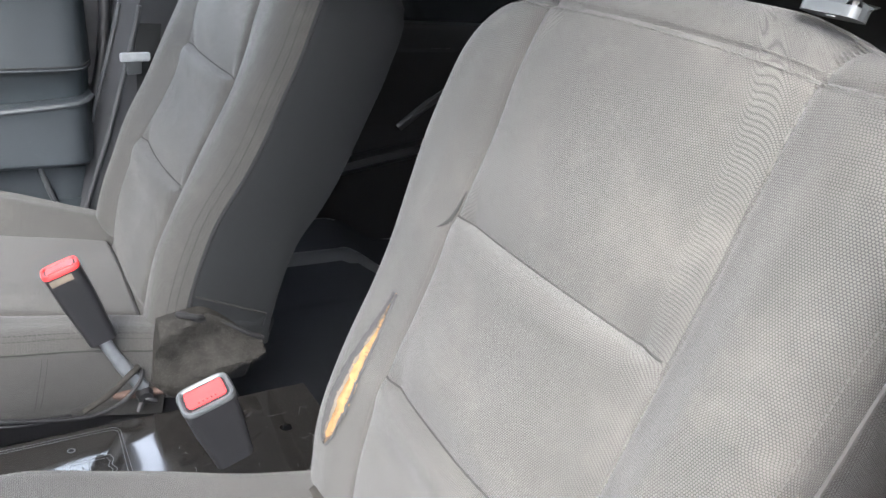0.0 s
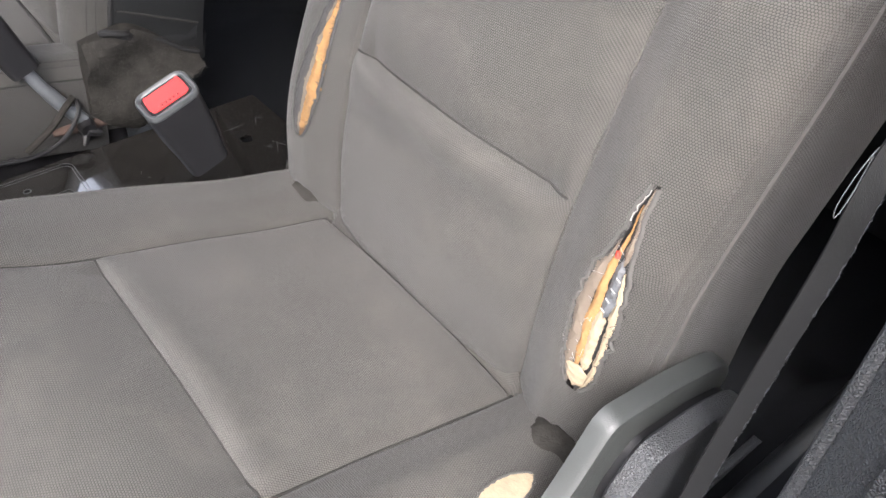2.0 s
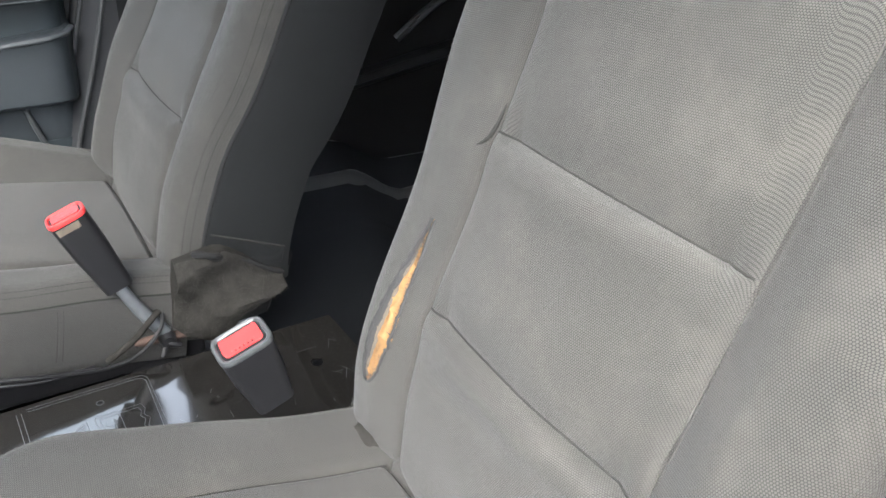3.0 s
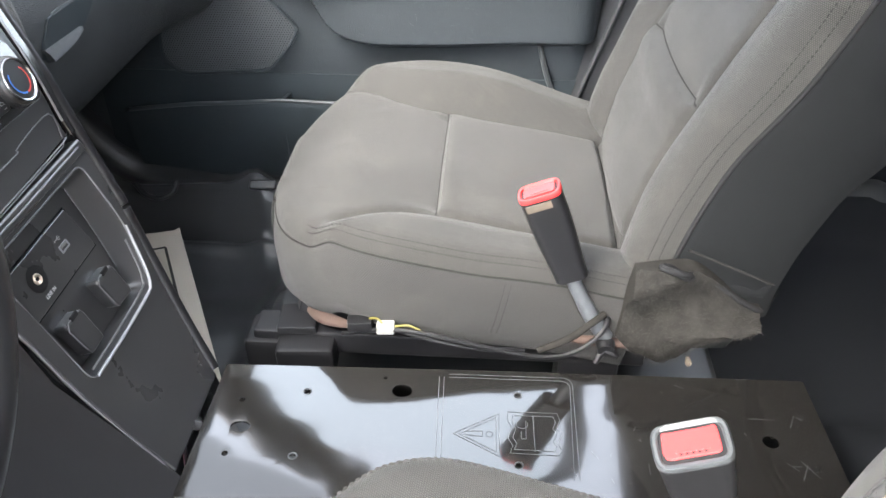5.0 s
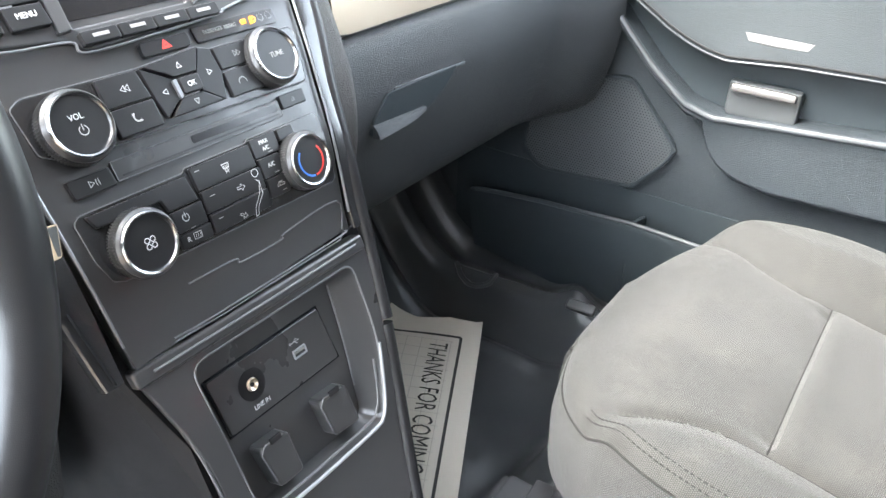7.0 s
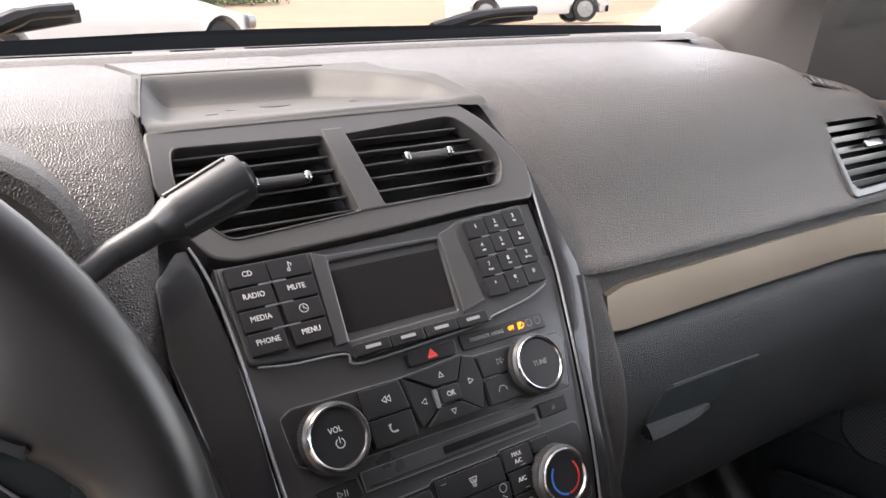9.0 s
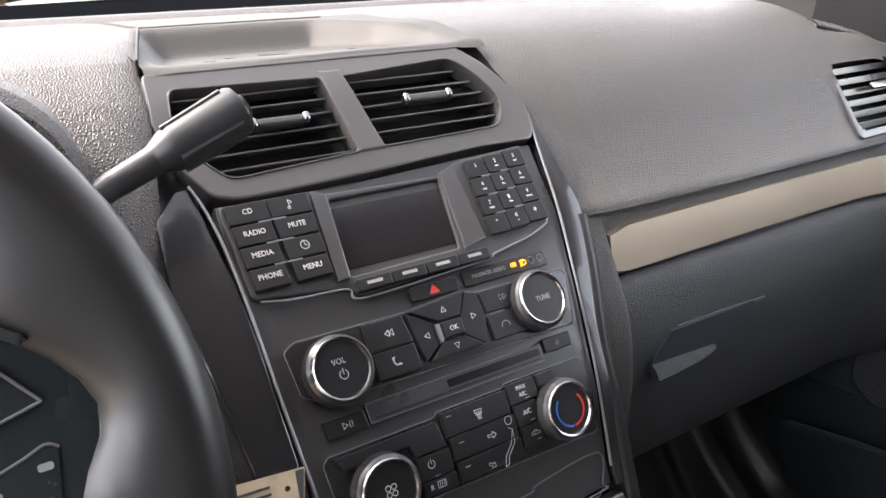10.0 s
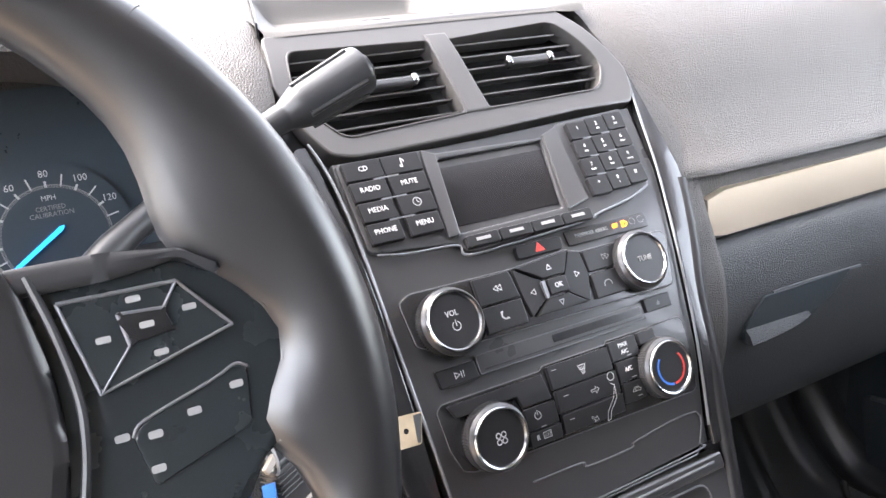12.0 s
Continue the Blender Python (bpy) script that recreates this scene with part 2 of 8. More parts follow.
def plate_paint():
    """Glossy black paint on sheet steel: specks, scratches and worn pinholes."""
    m = material("glossy_black_painted_steel", (0.007, 0.0065, 0.006), 0.09, coat=0.6, spec=0.6, vary=0.2, vary_scale=20, rough_vary=0.04)
    m.node_tree.nodes["Principled BSDF"].inputs["Coat Roughness"].default_value = 0.04
    m.node_tree.nodes["Principled BSDF"].inputs["IOR"].default_value = 1.5
    n, l = m.node_tree.nodes, m.node_tree.links
    b = n["Principled BSDF"]
    tc = n["Texture Coordinate"]
    v = n.new("ShaderNodeTexVoronoi")
    v.inputs["Scale"].default_value = 420
    l.new(tc.outputs["Object"], v.inputs["Vector"])
    dot = n.new("ShaderNodeMapRange")
    dot.inputs["From Min"].default_value = 0.14
    dot.inputs["From Max"].default_value = 0.05
    l.new(v.outputs["Distance"], dot.inputs["Value"])
    area = n.new("ShaderNodeTexNoise")
    area.inputs["Scale"].default_value = 9
    area.inputs["Detail"].default_value = 6
    l.new(tc.outputs["Object"], area.inputs["Vector"])
    ar = n.new("ShaderNodeMapRange")
    ar.inputs["From Min"].default_value = 0.52
    ar.inputs["From Max"].default_value = 0.66
    l.new(area.outputs["Fac"], ar.inputs["Value"])
    mul = n.new("ShaderNodeMath")
    mul.operation = "MULTIPLY"
    l.new(dot.outputs["Result"], mul.inputs[0])
    l.new(ar.outputs["Result"], mul.inputs[1])
    mix = n.new("ShaderNodeMix")
    mix.data_type = "RGBA"
    mix.inputs[7].default_value = (0.16, 0.14, 0.12, 1)
    l.new(mul.outputs[0], mix.inputs["Factor"])
    l.new(n["Mix"].outputs[2], mix.inputs[6])
    l.new(mix.outputs[2], b.inputs["Base Color"])
    bump = n.new("ShaderNodeBump")
    bump.inputs["Strength"].default_value = 0.30
    bump.inputs["Distance"].default_value = 0.006
    slow = n.new("ShaderNodeTexNoise")
    slow.inputs["Scale"].default_value = 7
    l.new(tc.outputs["Object"], slow.inputs["Vector"])
    l.new(slow.outputs["Fac"], bump.inputs["Height"])
    l.new(bump.outputs["Normal"], b.inputs["Normal"])
    l.new(bump.outputs["Normal"], b.inputs["Coat Normal"])
    return m


PLATE = plate_paint()


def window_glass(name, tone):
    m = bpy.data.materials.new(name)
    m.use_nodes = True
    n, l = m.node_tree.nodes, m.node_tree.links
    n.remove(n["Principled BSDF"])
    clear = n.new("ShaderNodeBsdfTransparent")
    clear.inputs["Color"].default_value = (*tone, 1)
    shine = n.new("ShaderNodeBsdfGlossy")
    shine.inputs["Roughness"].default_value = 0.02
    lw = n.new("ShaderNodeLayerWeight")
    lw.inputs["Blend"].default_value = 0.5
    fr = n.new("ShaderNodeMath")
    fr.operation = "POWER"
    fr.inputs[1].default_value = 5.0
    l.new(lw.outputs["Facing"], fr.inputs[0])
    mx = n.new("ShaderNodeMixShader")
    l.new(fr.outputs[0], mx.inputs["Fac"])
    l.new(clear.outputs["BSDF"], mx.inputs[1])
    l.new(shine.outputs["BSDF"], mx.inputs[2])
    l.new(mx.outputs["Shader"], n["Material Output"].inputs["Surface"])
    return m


GLASS = window_glass("clear_window_glass", (0.93, 0.96, 0.95))
# grey tone added to the windscreen to hold down the overbright view outside
SCREEN_GLASS = window_glass("dimmed_windscreen_glass", (0.43, 0.43, 0.425))


# ---------------------------------------------------------------- building blocks
def thing(name, label, category, at=(0, 0, 0), group="", kind=""):
    ob = new(name)
    ob.empty_display_size = 0.05
    ob.location = at
    return tagged(ob, label, category, group, kind)


def finish(bm, smooth):
    bmesh.ops.recalc_face_normals(bm, faces=bm.faces)
    if smooth:
        for f in bm.faces:
            f.smooth = True
        for e in bm.edges:
            if len(e.link_faces) == 2 and e.calc_face_angle(0) > radians(smooth):
                e.smooth = False


def part(name, bm, mat, parent=None, label="", smooth=38):
    """Links a bmesh, given in world metres, as one mesh object under a thing or part."""
    finish(bm, smooth)
    me = bpy.data.meshes.new(name)
    bm.to_mesh(me)
    bm.free()
    me.materials.append(mat)
    ob = new(name, me)
    if smooth and len(me.polygons) < 6000:
        wn = ob.modifiers.new("even_shading", "WEIGHTED_NORMAL")
        wn.keep_sharp = True
        wn.weight = 90
    if parent is not None:
        base = Matrix.Identity(4)
        p = parent
        while p is not None:
            base = Matrix.Translation(p.location) @ base
            p = p.parent
        ob.parent = parent
        me.transform(base.inverted())
    if label:
        tagged(ob, label)
    return ob


def box(bm, m, sx, sy, sz, bevel=0.0, segs=2):
    g = bmesh.ops.create_cube(bm, size=1.0, matrix=m @ Matrix.Diagonal((sx, sy, sz, 1)))
    if bevel:
        es = list({e for v in g["verts"] for e in v.link_edges})
        bmesh.ops.bevel(bm, geom=es, offset=bevel, segments=segs, profile=0.5, affect="EDGES")
    return bm


def boxes(*rows):
    bm = bmesh.new()
    for m, sx, sy, sz, bv in rows:
        b2 = bmesh.new()
        box(b2, m, sx, sy, sz, bv)
        add_bm(bm, b2)
    return bm


def add_bm(bm, other):
    me = bpy.data.meshes.new("tmp")
    other.to_mesh(me)
    other.free()
    bm.from_mesh(me)
    bpy.data.meshes.remove(me)


def one_box(m, sx, sy, sz, bevel=0.0, segs=2):
    return box(bmesh.new(), m, sx, sy, sz, bevel, segs)


def loft(rows, closed=True, caps=True):
    """A skin through rows of points, all of one length."""
    bm = bmesh.new()
    vs = [[bm.verts.new(p) for p in r] for r in rows]
    k = len(rows[0])
    for a, b in zip(vs, vs[1:]):
        for i in range(k if closed else k - 1):
            j = (i + 1) % k
            bm.faces.new((a[i], a[j], b[j], b[i]))
    if caps and closed:
        bm.faces.new(vs[0])
        bm.faces.new(vs[-1])
    return bm


def tube(points, r, n=10, caps=True):
    """A round bar along points; r is a radius or one radius a point."""
    pts = [Vector(p) for p in points]
    rs = r if isinstance(r, (list, tuple)) else [r] * len(pts)
    rows = []
    side = None
    for i, p in enumerate(pts):
        d = (pts[min(i + 1, len(pts) - 1)] - pts[max(i - 1, 0)]).normalized()
        if side is None:
            side = d.orthogonal().normalized()
        side = (side - d * side.dot(d)).normalized()
        up = d.cross(side)
        rows.append([p + rs[i] * (math.cos(a) * side + math.sin(a) * up) for a in (2 * math.pi * k / n for k in range(n))])
    return loft(rows, True, caps)


def ribbon(points, width_dir, w, t):
    """A flat strap along points, w wide along width_dir and t thick."""
    pts = [Vector(p) for p in points]
    wd = Vector(width_dir).normalized()
    rows = []
    for i, p in enumerate(pts):
        d = (pts[min(i + 1, len(pts) - 1)] - pts[max(i - 1, 0)]).normalized()
        n = d.cross(wd).normalized()
        rows.append([p + wd * w / 2 + n * t / 2, p - wd * w / 2 + n * t / 2, p - wd * w / 2 - n * t / 2, p + wd * w / 2 - n * t / 2])
    return loft(rows)


def smooth_path(points, n=8):
    """Catmull-Rom through points."""
    P = [Vector(p) for p in points]
    P = [2 * P[0] - P[1]] + P + [2 * P[-1] - P[-2]]
    out = []
    for a, b, c, d in zip(P, P[1:], P[2:], P[3:]):
        for k in range(n):
            t = k / n
            out.append(0.5 * (2 * b + (c - a) * t + (2 * a - 5 * b + 4 * c - d) * t * t + (3 * b - a - 3 * c + d) * t ** 3))
    return out + [P[-2]]


def rounded(pts, r, n=4):
    """A polygon with its corners rounded; r is a radius or one a corner."""
    out = []
    k = len(pts)
    for i in range(k):
        p, a, b = Vector(pts[i]), Vector(pts[i - 1]), Vector(pts[(i + 1) % k])
        ri = r[i] if isinstance(r, (list, tuple)) else r
        u, v = (a - p), (b - p)
        q = min(ri, 0.45 * u.length, 0.45 * v.length)
        if q < 1e-6:
            out.append(tuple(p))
            continue
        s, e = p + u.normalized() * q, p + v.normalized() * q
        for j in range(n + 1):
            t = j / n
            out.append(tuple((1 - t) ** 2 * s + 2 * t * (1 - t) * p + t * t * e))
    return out


def flat_fill(loops):
    """A flat face in the xy plane with an outline and holes."""
    bm = bmesh.new()
    es = []
    for lp in loops:
        vs = [bm.verts.new((x, y, 0)) for x, y in lp]
        es += [bm.edges.new((vs[i], vs[(i + 1) % len(vs)])) for i in range(len(vs))]
    bmesh.ops.triangle_fill(bm, use_beauty=True, use_dissolve=False, edges=es, normal=(0, 0, 1))
    return bm


def thicken(bm, depth, taper=0.0):
    """Turns a flat open sheet (xy plane) into a slab reaching depth below it."""
    top = list(bm.verts)
    ed = [e for e in bm.edges if len(e.link_faces) == 1]
    low = {v: bm.verts.new(v.co - Vector((0, 0, depth))) for v in top}
    for f in list(bm.faces):
        bm.faces.new([low[v] for v in reversed(f.verts)])
    for e in ed:
        a, b = e.verts
        bm.faces.new((a, b, low[b], low[a]))
    return bm


def slab(loops, m, depth, bevel=0.0):
    """A plate with an outline and holes, in the xy plane of the frame m, depth thick below it."""
    bm = thicken(flat_fill(loops), depth)
    if bevel:
        es = [e for e in bm.edges if all(abs(v.co.z) < 1e-7 for v in e.verts) and len(e.link_faces) == 2
              and e.calc_face_angle(0) > 0.5]
        bmesh.ops.bevel(bm, geom=es, offset=bevel, segments=2, profile=0.5, affect="EDGES")
    bm.transform(m)
    return bm


def disc(m, r, depth, n=40, bevel=0.0):
    return slab([[(r * math.cos(2 * math.pi * i / n), r * math.sin(2 * math.pi * i / n)) for i in range(n)]], m, depth, bevel)


def ring(m, profile, n=48):
    """A turned body: profile of (radius, height) about the z axis of m."""
    rows = [[m @ Vector((r * math.cos(a), r * math.sin(a), h)) for r, h in profile] for a in (2 * math.pi * k / n for k in range(n))]
    rows.append(rows[0])
    bm = bmesh.new()
    vs = [[bm.verts.new(p) for p in r] for r in rows[:-1]]
    vs.append(vs[0])
    for a, b in zip(vs, vs[1:]):
        for i in range(len(profile) - 1):
            bm.faces.new((a[i], a[i + 1], b[i + 1], b[i]))
    return bm


def lettering(body, size, m, depth=0.0003, squeeze=1.0):
    """Raised letters, centred on the frame m."""
    cu = bpy.data.curves.new("letters", "FONT")
    cu.body = body
    cu.size = size
    cu.align_x, cu.align_y = "CENTER", "CENTER"
    cu.extrude = depth
    cu.resolution_u = 2
    ob = bpy.data.objects.new("letters", cu)
    scene.collection.objects.link(ob)
    bpy.context.view_layer.update()
    me = bpy.data.meshes.new_from_object(ob)
    bm = bmesh.new()
    bm.from_mesh(me)
    bpy.data.meshes.remove(me)
    bpy.data.objects.remove(ob)
    bpy.data.curves.remove(cu)
    bm.transform(m @ Matrix.Diagonal((squeeze, 1, 1, 1)))
    return bm


def lines(paths, m, w=0.0005, depth=0.0003, closed=False):
    """Drawn line symbols in the xy plane of m."""
    bm = bmesh.new()
    for p in paths:
        q = list(p) + ([p[0]] if closed else [])
        for (x0, y0), (x1, y1) in zip(q, q[1:]):
            d = Vector((x1 - x0, y1 - y0))
            if d.length < 1e-7:
                continue
            n = Vector((-d.y, d.x)).normalized() * w / 2
            e = d.normalized() * w * 0.35
            a, b = Vector((x0, y0)) - e, Vector((x1, y1)) + e
            v = [bm.verts.new(m @ Vector((c.x, c.y, depth))) for c in (a + n, b + n, b - n, a - n)]
            bm.faces.new(v)
    return bm


def arc(cx, cy, r, a0, a1, n=14):
    return [(cx + r * math.cos(radians(a0 + (a1 - a0) * i / n)), cy + r * math.sin(radians(a0 + (a1 - a0) * i / n))) for i in range(n + 1)]


def smoothstep(a, b, x):
    t = min(1.0, max(0.0, (x - a) / (b - a)))
    return t * t * (3 - 2 * t)


# ---------------------------------------------------------------- the car's shell and what lies outside
def ground_height(x, y):
    return -0.62 + 1.0 * smoothstep(3, 10, y) + 0.62 * smoothstep(9, 20, y) + 3.6 * smoothstep(20, 70, y)


def build_ground():
    bm = bmesh.new()
    xs = [-400, -150, -60] + [-30 + 3 * i for i in range(21)] + [60, 150, 400]
    ys = [-400, -150, -50, -20, -10] + [-5 + 1.5 * i for i in range(40)] + [70, 110, 200, 400]
    vs = [[bm.verts.new((x, y, ground_height(x, y) + 0.04 * noise.noise((x * 0.4, y * 0.4, 0)))) for x in xs] for y in ys]
    for a, b in zip(vs, vs[1:]):
        for i in range(len(xs) - 1):
            bm.faces.new((a[i], a[i + 1], b[i + 1], b[i]))
    tagged(part("ground", bm, SAND), "pale sandy gravel lot rising gently away", "ground", kind="structure")


build_ground()


def floor_height(x, y):
    """The pressed floor: wells, tunnel, raised seat pans, toe board and side sills."""
    z = -0.035
    tunnel = 0.15 * (1 - smoothstep(0.12, 0.21, abs(x)))
    pan = (0.075 + 0.006 * math.sin(95 * y + 40 * x) * smoothstep(0.70, 0.76, y)) * (1 - smoothstep(0.81, 0.89, y + 0.12 * max(0, x - 0.45))) * smoothstep(-0.35, -0.2, y)
    z += max(tunnel, pan)
    z += 0.55 * smoothstep(1.16, 1.62, y)
    w = smoothstep(0.5, 0.7, y)
    z += w * (0.010 * math.exp(-((abs(x) - 0.640) / 0.010) ** 2) + 0.012 * math.exp(-((abs(x) - 0.715) / 0.008) ** 2))
    z += 0.095 * smoothstep(0.645 + 0.010 * w, 0.705 - 0.010 * w, abs(x)) + 0.03 * smoothstep(0.74 + 0.015 * w, 0.80 - 0.015 * w, abs(x))
    z += 0.012 * math.sin(23 * x + 5 * y) * smoothstep(0.2, 0.3, abs(x)) * smoothstep(0.75, 0.95, y)
    z += 0.003 * noise.noise((x * 7, y * 7, 1.7))
    z += 0.030 * math.exp(-((y - 0.93 - 0.35 * (x - 0.7)) / 0.03) ** 2) * smoothstep(0.45, 0.8, x)
    return z


def build_floor():
    n, k = 230, 200
    bm = bmesh.new()
    vs = [[bm.verts.new((-0.88 + 1.76 * i / n, -1.6 + 3.22 * j / k, floor_height(-0.88 + 1.76 * i / n, -1.6 + 3.22 * j / k)))
           for i in range(n + 1)] for j in range(k + 1)]
    for a, b in zip(vs, vs[1:]):
        for i in range(n):
            bm.faces.new((a[i], a[i + 1], b[i + 1], b[i]))
    ob = part("floor", bm, RUBBER, smooth=60)
    tagged(ob, "black moulded rubber car floor with a leathery grain", "floor", kind="structure")
    part("moulded_tab", one_box(pose(.690, .915, floor_height(.690, .915) + .004, 0, -30, 4), .020, .052, .012, .005, 3), RUBBER, ob, "raised rubber tab on the floor edge")
    P = smooth_path([(.705, 1.170, .075), (.690, 1.150, .062), (.678, 1.120, .060), (.690, 1.095, .066), (.712, 1.090, .078)], 6)
    part("moulded_rim", tube(P, .005, 10), RUBBER, ob, "rounded rim of the kick well")


build_floor()


# added sheet whose black colour gives the rear floor its deep shade
def build_rear_dark_sheet():
    bm = bmesh.new()
    n, k = 40, 40
    vs = [[bm.verts.new((-.80 + 1.60 * i / n, -1.58 + 1.73 * j / k, floor_height(-.80 + 1.60 * i / n, -1.58 + 1.73 * j / k) + .008)) for i in range(n + 1)] for j in range(k + 1)]
    for a, b in zip(vs, vs[1:]):
        for i in range(n):
            bm.faces.new((a[i], a[i + 1], b[i + 1], b[i]))
    tagged(part("carpet", bm, COWL, smooth=60), "dull black sheet added over the rear floor for its shade", "carpet", kind="structure")


build_rear_dark_sheet()


def build_shell():
    """Roof, pillars, side walls below the windows, firewall and rear wall of the cabin."""
    rows = []
    for j in range(15):
        y = -1.75 + 2.55 * j / 14
        w = 0.60 + 0.05 * math.sin(math.pi * j / 14)
        top = 1.20 + 0.06 * math.sin(math.pi * (j + 2) / 17)
        rows.append([(w * s, y, top - 0.05 * abs(s) ** 4 + dz) for dz in (0, 0.03) for s in
                     ([-1, -.8, -.5, 0, .5, .8, 1] if dz == 0 else [1, .8, .5, 0, -.5, -.8, -1])])
    tagged(part("ceiling", loft(rows), LINER), "pale grey fabric headliner", "ceiling", kind="structure")
    for s, nm in ((-1, "driver"), (1, "passenger")):
        tagged(part("kick_panel_" + nm, one_box(pose(.825 * s, 1.44, .36), .03, .46, .84, .01), DASH_LOW), "dark footwell side panel", "wall", kind="structure")
        tagged(part("door_jamb_" + nm, one_box(pose(.862 * s, .25, .32), .02, .30, .86), BLACK), "black door jamb", "wall", kind="structure")
        # windscreen pillar, door-side pillar and rear pillar
        rows = []
        for z, y0, y1, x in ((.70, 1.22, 1.62, .86), (.80, 1.21, 1.56, .845), (.86, 1.20, 1.49, .83), (.92, 1.17, 1.365, .815), (1.00, 1.08, 1.22, .78), (1.10, .93, 1.06, .71), (1.225, .70, .80, .62)):
            m = (y0 + y1) / 2
            rows.append([((x + .06) * s, y0, z), (x * s, y0, z), ((x - .022) * s, y0 + (m - y0) * .5, z), ((x - .028) * s, m, z), ((x - .020) * s, m + (y1 - m) * .5, z), (x * s, y1, z), ((x + .06) * s, y1, z)])
        tagged(part("pillar_front_" + nm, loft(rows), PILLAR), "grey trimmed windscreen pillar", "pillar", kind="structure")
        rows = []
        for z, y0, y1, x in ((-0.10, -0.02, 0.43, .825), (0.10, -0.01, 0.405, .825), (0.26, 0.01, 0.36, .82), (0.42, 0.03, 0.31, .81), (0.60, 0.05, 0.262, .80), (0.66, .05, .25, .79), (1.0, 0.05, 0.17, .72), (1.21, 0.04, 0.14, .62)):
            rows.append([(x * s, y0, z), ((x - .035) * s, y0 + .03, z), ((x - .035) * s, y1 - .03, z), (x * s, y1, z), ((x + .05) * s, y1, z), ((x + .05) * s, y0, z)])
        pillar = tagged(part("pillar_middle_" + nm, loft(rows), KNOB if s > 0 else DASH_LOW), "dark plastic-trimmed middle pillar", "pillar", kind="structure")
        # beads toned paler than the passenger pillar to draw its edge highlights
        for k, off in ((2, -.002), (3, -.004)):
            part("edge_bead", tube(smooth_path([Vector(r[k]) + Vector((off * s, 0, 0)) for r in rows[1:6]], 5), .0045, 8), DASH_LOW, pillar, "rounded bead along the pillar trim edge")
        tagged(part("pillar_rear_" + nm, tube([(0.83 * s, -1.55, -0.1), (0.80 * s, -1.50, 0.62), (0.62 * s, -1.30, 1.20)], 0.09, 10), DASH_LOW),
               "dark plastic-trimmed rear pillar", "pillar", kind="structure")
        # opaque panes added to keep light out of the rear cabin
        q = part("window_rear_" + nm, loft([[(.84 * s, .04, .63), (.84 * s, -1.50, .63)], [(.64 * s, .04, 1.19), (.62 * s, -1.40, 1.20)]], False, False), DARK_PANE)
        tagged(q, "opaque dark rear side window that keeps light out", "window", kind="structure")
        tagged(part("wall_rear_" + nm, one_box(pose(.85 * s, -.80, .25), .06, 1.50, .78, .02), BLACK), "black moulded rear door panel", "wall", kind="structure")
        tagged(part("sill_" + nm, one_box(pose(.86 * s, .62, -.02), .14, 1.7, .12, .03, 3), BLACK), "black plastic door sill", "sill", kind="structure")
    tagged(part("wall_front", one_box(pose(0, 1.66, .38), 1.8, .05, 0.95, .01), BLACK), "black firewall behind the dashboard", "wall", kind="structure")
    q = part("window_back", loft([[(-.84, -1.70, .70), (.84, -1.70, .70)], [(-.62, -1.55, 1.21), (.62, -1.55, 1.21)]], False, False), DARK_PANE)
    tagged(q, "opaque dark rear window that keeps light out", "window", kind="structure")
    tagged(part("wall_back", one_box(pose(0, -1.72, .30), 1.8, .05, .90, .01), BLACK), "black rear wall of the cabin", "wall", kind="structure")
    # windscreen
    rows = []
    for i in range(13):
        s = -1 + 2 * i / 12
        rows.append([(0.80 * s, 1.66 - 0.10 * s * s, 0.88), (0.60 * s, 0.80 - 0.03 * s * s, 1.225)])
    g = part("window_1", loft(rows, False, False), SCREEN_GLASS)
    # no shadow, so the dimming tone leaves direct sun inside unchanged
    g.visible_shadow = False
    tagged(g, "curved windscreen glass, dimmed against the bright outside", "windscreen", kind="structure")
    cowl = smooth_path([(-.82, 1.52, .872), (-.19, 1.615, .882), (.085, 1.625, .8875), (.454, 1.60, .885), (.82, 1.50, .874)], 8)
    tagged(part("trim", ribbon(cowl, (0, .25, 1), .024, .012), COWL), "black trim strip along the windscreen base", "trim", kind="structure")


build_shell()


def wheel_at(bm_parent, x, y, z, r, w, axis):
    m = Matrix.Translation((x, y, z)) @ axis
    tyre = part("wheel", ring(m, [(r * .66, -w / 2), (r * .96, -w / 2), (r, -w * .3), (r, w * .3), (r * .96, w / 2), (r * .66, w / 2)], 32), TYRE, bm_parent)
    part("rim", ring(m, [(0.001, w * .34), (r * .2, w * .40), (r * .6, w * .36), (r * .68, w * .5), (r * .68, -w * .4)], 32), ALLOY, tyre)
    for k in range(5):
        a = 2 * math.pi * k / 5
        b = one_box(m @ pose(0, 0, 0, 0, 0, math.degrees(a)) @ pose(r * .38, 0, w * .44), r * .56, r * .16, .03, .01)
        part("spoke", b, ALLOY, tyre)


